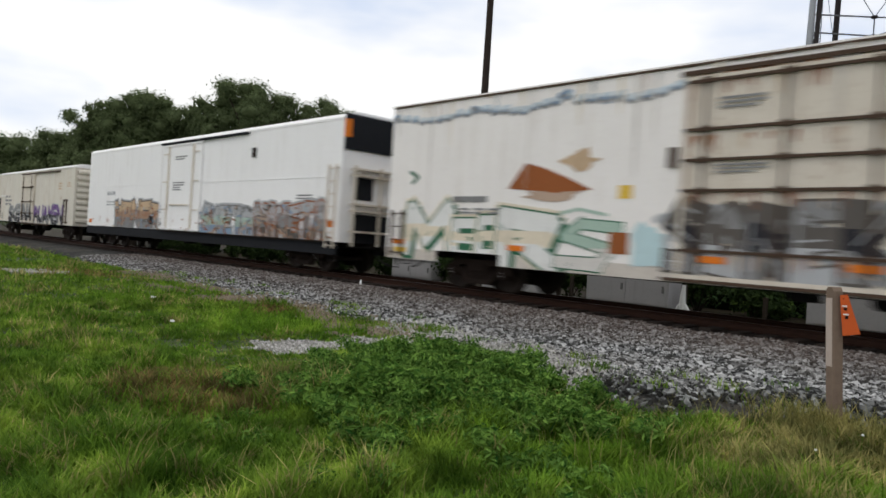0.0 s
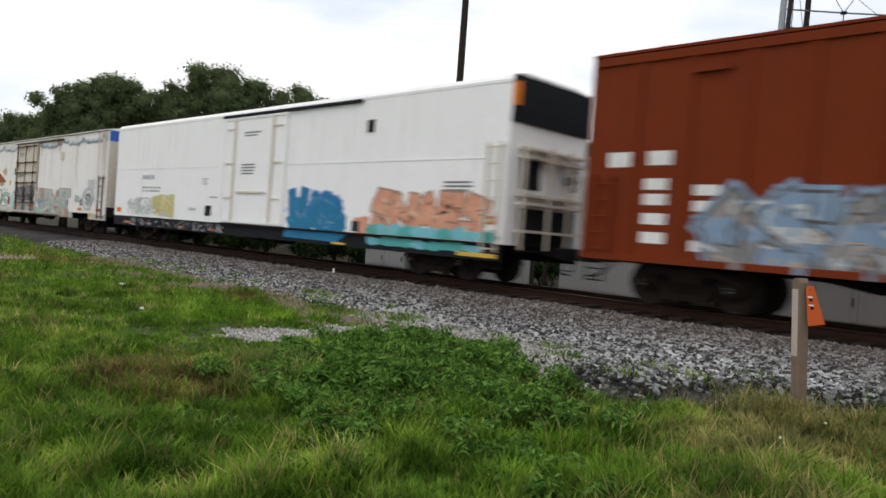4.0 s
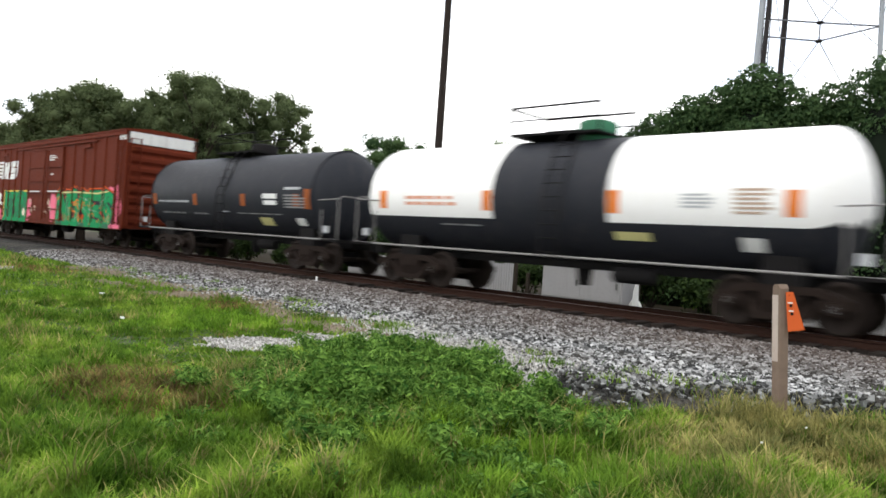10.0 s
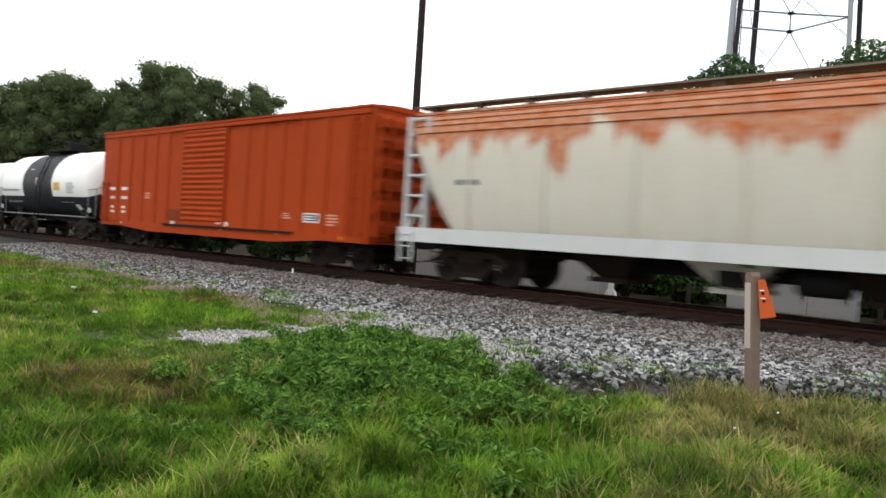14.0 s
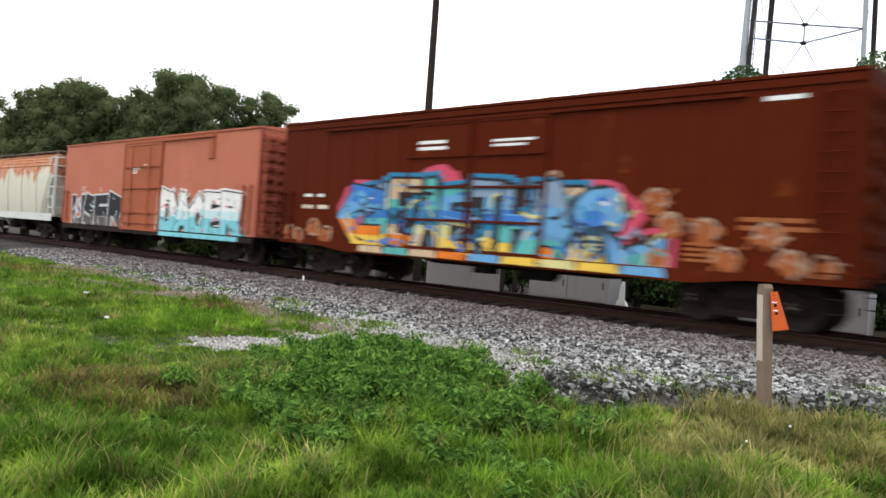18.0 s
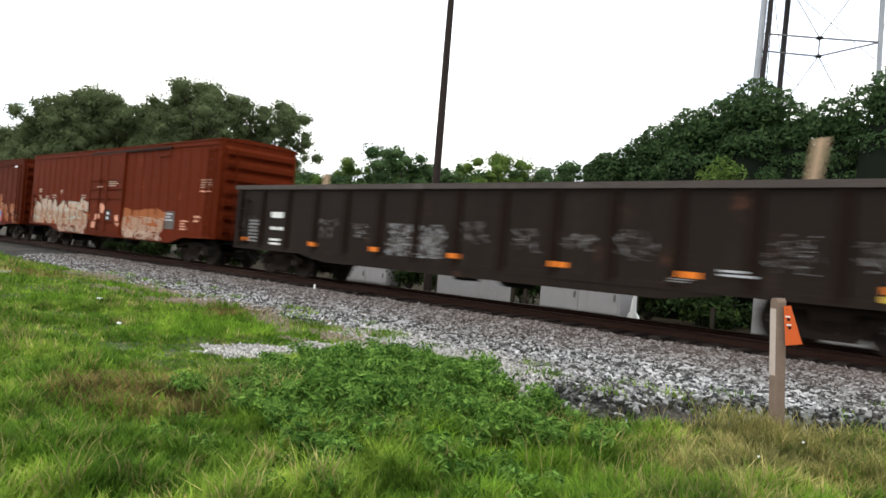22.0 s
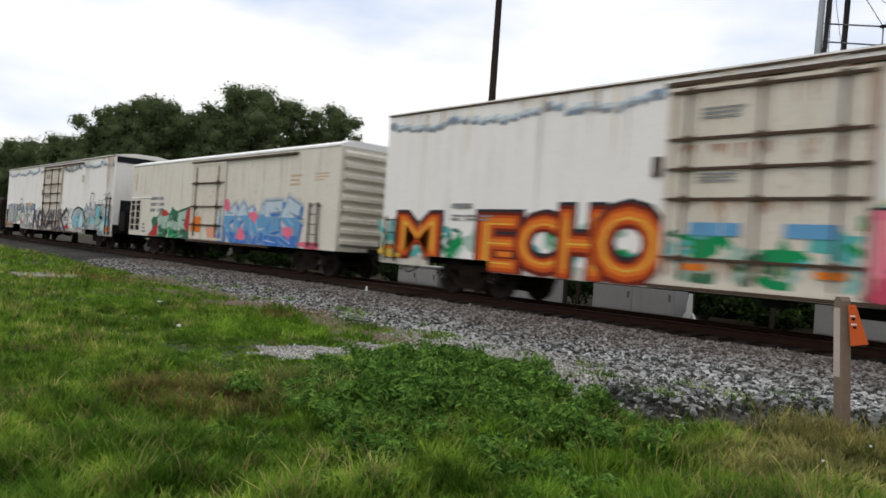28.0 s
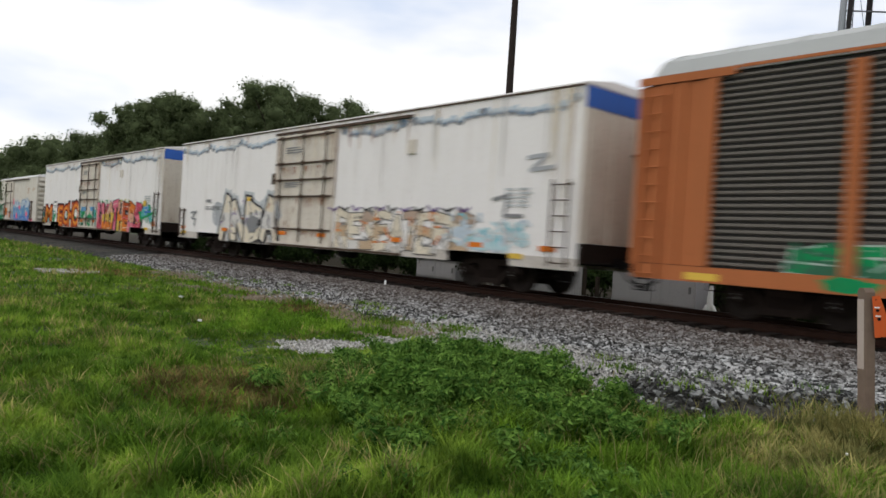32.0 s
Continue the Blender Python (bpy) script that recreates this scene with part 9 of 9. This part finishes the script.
BROWN_SPOTS = [(-7.2, 3.1, 0.75), (-6.6, 3.15, 0.65), (-6.1, 3.2, 0.45), (-7.6, 3.6, 0.5), (-4.7, 6.35, 0.45), (-15.5, 8.1, 1.0), (-13.4, 8.2, 0.9), (-24, 7.5, 1.8)]
rg = np.random.default_rng(77)
green, lime, dry, brown = [], [], [], []
LIME_SPOTS = [(-11.2, 6.4, 1.3), (-12.4, 7.0, 0.9), (-10.0, 7.3, 0.6), (-19.4, 8.5, 1.5), (-17.0, 7.6, 0.8), (-3.6, 4.6, 0.7), (-3.0, 4.2, 0.5), (-16.0, 5.6, 0.9), (-9.6, 4.4, 0.5)]
for (r0, r1), dens in (((3.9, 7.0), 330), ((7.0, 10.5), 230), ((10.5, 17.0), 110), ((17.0, 30.0), 32), ((30.0, 55.0), 8)):
    n = int(0.5 * radians(76) * (r1 * r1 - r0 * r0) * dens)
    th = radians(8) + radians(76) * rg.random(n)
    rr = np.sqrt(r0 * r0 + (r1 * r1 - r0 * r0) * rg.random(n))
    for x, y, r in zip(-rr * np.sin(th), rr * np.cos(th), rr):
        e = gravel_edge(x)
        if y > e + 0.25 or y < 0.3:
            continue
        if (e + 0.25 * noise.noise((x * 2, 3.0, 1.0)) - y) / 0.5 < rg.random() - 0.1:
            continue
        if in_patch(x + 0.4 * noise.noise((x * 2, y * 2, 1)), y + 0.4 * noise.noise((x * 2, y * 2, 9))) and rg.random() < 0.72:
            continue
        hump = ((x + 6.05) / 1.05) ** 2 + ((y - 5.75) / 0.85) ** 2
        side = ((x + 5.2) / 1.1) ** 2 + ((y - 4.95) / 0.85) ** 2
        if min(hump, side) < 0.6 + 0.6 * rg.random() and rg.random() < 0.66:
            continue
        k = patchy(x, y)
        if bare(x, y) and rg.random() < 0.9:
            continue
        isbrown = any((x - a) ** 2 + (y - b) ** 2 < (c * (0.6 + 0.6 * rg.random())) ** 2 for a, b, c in BROWN_SPOTS)
        isdry = (math.hypot((x + 2.35) * 1.0, (y - 7.3) * 0.62) < 0.55 + 0.6 * rg.random() and rg.random() < 0.8) or (x > -2.9 and y > 5.6 and rg.random() < 0.25) or (k > 0.25 and rg.random() < 0.22) or rg.random() < 0.06
        lump = noise.noise((x * 2.3, y * 2.3, 4.0))
        tall = max(0.3, 1.1 + 0.5 * k + 1.1 * lump - 0.4 * max(0.0, min(1.0, (-6.5 - x) / 2.5))) * (0.7 + 0.7 * rg.random())
        if -10.3 < x < -7.6 and 3.9 < y < 6.2 and (x + 9) * 0.9 + y < 6.3:
            tall *= 0.45
        if x > -5.6 and y > e - 0.9:
            tall *= 0.65
        islime = any((x - a) ** 2 + (y - b) ** 2 < (c * (0.5 + 0.7 * rg.random())) ** 2 for a, b, c in LIME_SPOTS)
        if islime and rg.random() < 0.75 and not isbrown:
            lime.append((x, y, ground_z(x, y) - 0.005, tall * 1.1, r))
            continue
        (brown if isbrown and rg.random() < 0.75 else dry if isdry else green).append((x, y, ground_z(x, y) - 0.005, tall, r))
# thinner grass on the rest of the verge, beside and behind
n = 15000
for x, y in zip(-16 + 30 * rg.random(n), -7 + 16.6 * rg.random(n)):
    d, th = math.hypot(x, y), math.degrees(math.atan2(-x, y))
    if (8 < th < 84 and d > 3.9) or d < 0.7 or y > gravel_edge(x) - 0.1:
        continue
    (dry if rg.random() < 0.1 else green).append((x, y, ground_z(x, y) - 0.005, (1 + 0.5 * patchy(x, y)) * (0.7 + 0.6 * rg.random()), 9.0))
for name, data, mat, hgt, label in (("grass", green, GRASS_A, 0.098, "thick green uncut grass in tufts"), ("lime_grass", lime, GRASS_LIME, 0.105, "fresh lime green grass in patches"), ("dry_grass", dry, GRASS_DRY, 0.125, "yellowed dry grass among the green"), ("dead_grass", brown, GRASS_BROWN, 0.085, "dead brown grass in patches")):
    data = np.array(data)
    for far in (False, True):
        q = np.repeat(data[(data[:, 4] > 9.5) == far], 10 if far else 15, axis=0)
        q[:, :2] += rg.normal(size=(len(q), 2)) * (0.034 + 0.004 * q[:, 4:5])
        blades(name, q[:, :3], hgt * q[:, 3] * (1 + 0.012 * (q[:, 4] - 5)), (0.0062 + 0.0011 * q[:, 4]) * (1.5 if far else 1), mat, label, rg, 1.15, far=far)

# long single stalks that stand over the grass
q = np.array([(-3.9 + 2.2 * rg.random(), 4.4 + 3.2 * rg.random(), 0.03) for _ in range(220)] + [(-8 + 7 * rg.random(), 2.4 + 4.5 * rg.random(), 0.03) for _ in range(70)])
blades("grass_stalks", q, 0.30, 0.006, GRASS_DRY, "long pale grass stalks", rg, 0.7)
# tufts that creep out over the gravel, and dry grass round the post
q = np.array([(-2.62 + 0.26 * rg.normal(), 7.45 + 0.22 * rg.normal(), 0.04) for _ in range(900)])
blades("dry_grass", q, 0.26, 0.011, GRASS_DRY, "yellowed dry grass round the foot of a post", rg, 0.9)
q = []
for _ in range(46):
    cx = -24 + 25 * rg.random()
    cy = gravel_edge(cx) + 0.1 + 1.3 * rg.random() ** 2
    for _ in range(60):
        x, y = cx + 0.16 * rg.normal(), cy + 0.10 * rg.normal()
        q.append((x, y, ballast_z(x, y) - 0.01))
for cx, cy, k in ((-9.5, 8.75, 260), (-10.7, 8.35, 260), (-11.6, 8.5, 260), (-5.2, 7.3, 60)):
    for _ in range(k):
        x, y = cx + 0.28 * rg.normal(), cy + 0.14 * rg.normal()
        q.append((x, y, max(ballast_z(x, y), ground_z(x, y)) - 0.01))
blades("grass_tufts", np.array(q), 0.11, 0.014, GRASS_A, "sparse grass tufts growing through the gravel", rg)

# broad-leaved weeds heaped on the hump
cs = []
for cx, cy, wx, wy, k, low in ((-6.5, 6.2, 0.62, 0.55, 240, 0.12), (-5.5, 4.9, 0.62, 0.60, 260, 0.15), (-4.5, 5.3, 0.55, 0.42, 190, 0.17), (-4.7, 4.1, 0.9, 0.5, 110, 0.07)):
    for _ in range(k):
        x, y = cx + wx * rg.normal(), cy + wy * rg.normal()
        if y < gravel_edge(x) - 0.1 and not in_patch(x, y):
            cs.append((x, y, ground_z(x, y) + 0.02 + low * (0.3 + 0.9 * rg.random()) * (1 + 1.3 * noise.noise((x * 2.6, y * 2.6, 7.0)))))
cs = np.array(cs)
v, f = leaf_cloud(cs, 0.06 + 0.09 * rg.random(len(cs)), 72000, 0.034, rg, 0.8, 0.6, 0.8, 0.30)
keep = v.reshape(-1, 4, 3)[:, :, 2].min(1) > 0.02
v = v.reshape(-1, 4, 3)[keep].reshape(-1, 3)
tagged(new("weeds", cloud_mesh("weeds", v, np.arange(len(v)).reshape(-1, 4), WEED_M)), "low heap of broad-leaved green weeds", "weeds", kind="stuff")
cs = []
for _ in range(60):
    x, y = -5.45 + 0.34 * rg.normal(), 4.35 + 0.24 * rg.normal()
    cs.append((x, y, ground_z(x, y) + 0.06 + 0.20 * rg.random() * math.exp(-((x + 5.45) ** 2 + (y - 4.35) ** 2) / 0.5)))
cs = np.array(cs)
v, f = leaf_cloud(cs, 0.07 + 0.06 * rg.random(len(cs)), 6500, 0.040, rg, 0.8, 0.7, 0.7, 0.36)
tagged(new("dark_weeds", cloud_mesh("dark_weeds", v, f, SHRUB_M)), "clump of dark green broad-leaved weeds", "weeds", kind="stuff")

# pale slab, litter and flowers
slab = thing("concrete_slab", "flat pale concrete slab sunk in the grass", "slab", at=(-24.0, 6.2, 0.02))
part("slab_top", Shape().prism([(-0.9, -0.8), (0.7, -0.9), (1.0, 0.5), (-0.2, 0.9), (-1.0, 0.4)], 0, 0.09, "z"), plain("worn_concrete", (0.30, 0.28, 0.25), 0.9, 0, 0.2, 4, 0.4), slab)
for x, y, sz in ((-15.05, 6.03, 0.06), (-11.55, 4.96, 0.04)):
    lit = thing("litter", "small white scrap of litter on the grass", "litter", "scraps of litter", at=(x, y, ground_z(x, y) + 0.11))
    part("scrap", Shape().prism([(-sz, -sz * 0.5), (sz * 0.7, -sz * 0.6), (sz, sz * 0.5), (-sz * 0.4, sz * 0.7)], 0, 0.03, "z"), WHITE_M, lit)
for x, y in ((-2.0, 6.7), (-2.04, 5.8)):
    f_ = thing("white_flower", "tiny white wild flower among grass", "flower", "wild flowers", at=(x, y, ground_z(x, y)))
    part("stem", Shape().tube([(0, 0, 0), (0.01, 0, 0.24)], 0.003, 5), GRASS_A, f_)
    part("petals", Shape().lathe([(0.23, 0.004), (0.240, 0.012), (0.246, 0.007)], (0.01, 0, 0), "z", 8), WHITE_M, f_)
dot = thing("survey_peg", "small white peg at the edge of the ballast", "peg", at=(-17.2, 12.9, 0.33))
part("peg_head", Shape().lathe([(0, 0.03), (0.12, 0.03), (0.14, 0.015)], (0, 0, 0), "z", 10), WHITE_M, dot)

# ---- sleepers, nearest stretch piece by piece ----
track = thing("track_sleepers", "row of dark weathered timber sleepers under the rails", "sleepers", kind="structure")
tie_mesh = []
for k in range(4):
    rgt = random.Random(k)
    w_ = 0.115 + 0.01 * rgt.random()
    tie_mesh.append(Shape().prism([(-w_, 0.16), (w_, 0.16), (w_, 0.352), (w_ - 0.015, 0.368), (-w_ + 0.015, 0.366), (-w_, 0.348)], -1.34 - 0.05 * rgt.random(), 1.34 + 0.05 * rgt.random(), "y").mesh("sleeper", TIE_M))
rgt = random.Random(3)
for i in range(150):
    x = -72 + i * 0.535
    ob = part("sleeper", tie_mesh[i % 4], None, track, at=(x, TRACK_Y + rgt.uniform(-0.05, 0.05), rgt.uniform(-0.01, 0.012)))
    ob.rotation_euler = (0, 0, rgt.uniform(-0.02, 0.02))


def motions():
    """The train rolls past to the left; its wheels turn."""
    for c in CARS:
        walk(c.root, [(t, pose(c.c - s, TRACK_Y, RAIL)) for t, s in TRAVEL])
    for bag, dx in ((WHEELS_A, -0.89), (WHEELS_B, 0.89)):
        walk(bag[0], [(k / 15, pose(dx, 0, WHEEL_R, 0, -math.degrees(10.32 * k / 15 / WHEEL_R) % 360, 0)) for k in range(481)])
        keys = bag[0].animation_data
        for w in bag[1:]:
            w.rotation_mode = "QUATERNION"
            mine = w.animation_data_create()
            mine.action, mine.action_slot = keys.action, keys.action_slot


motions()
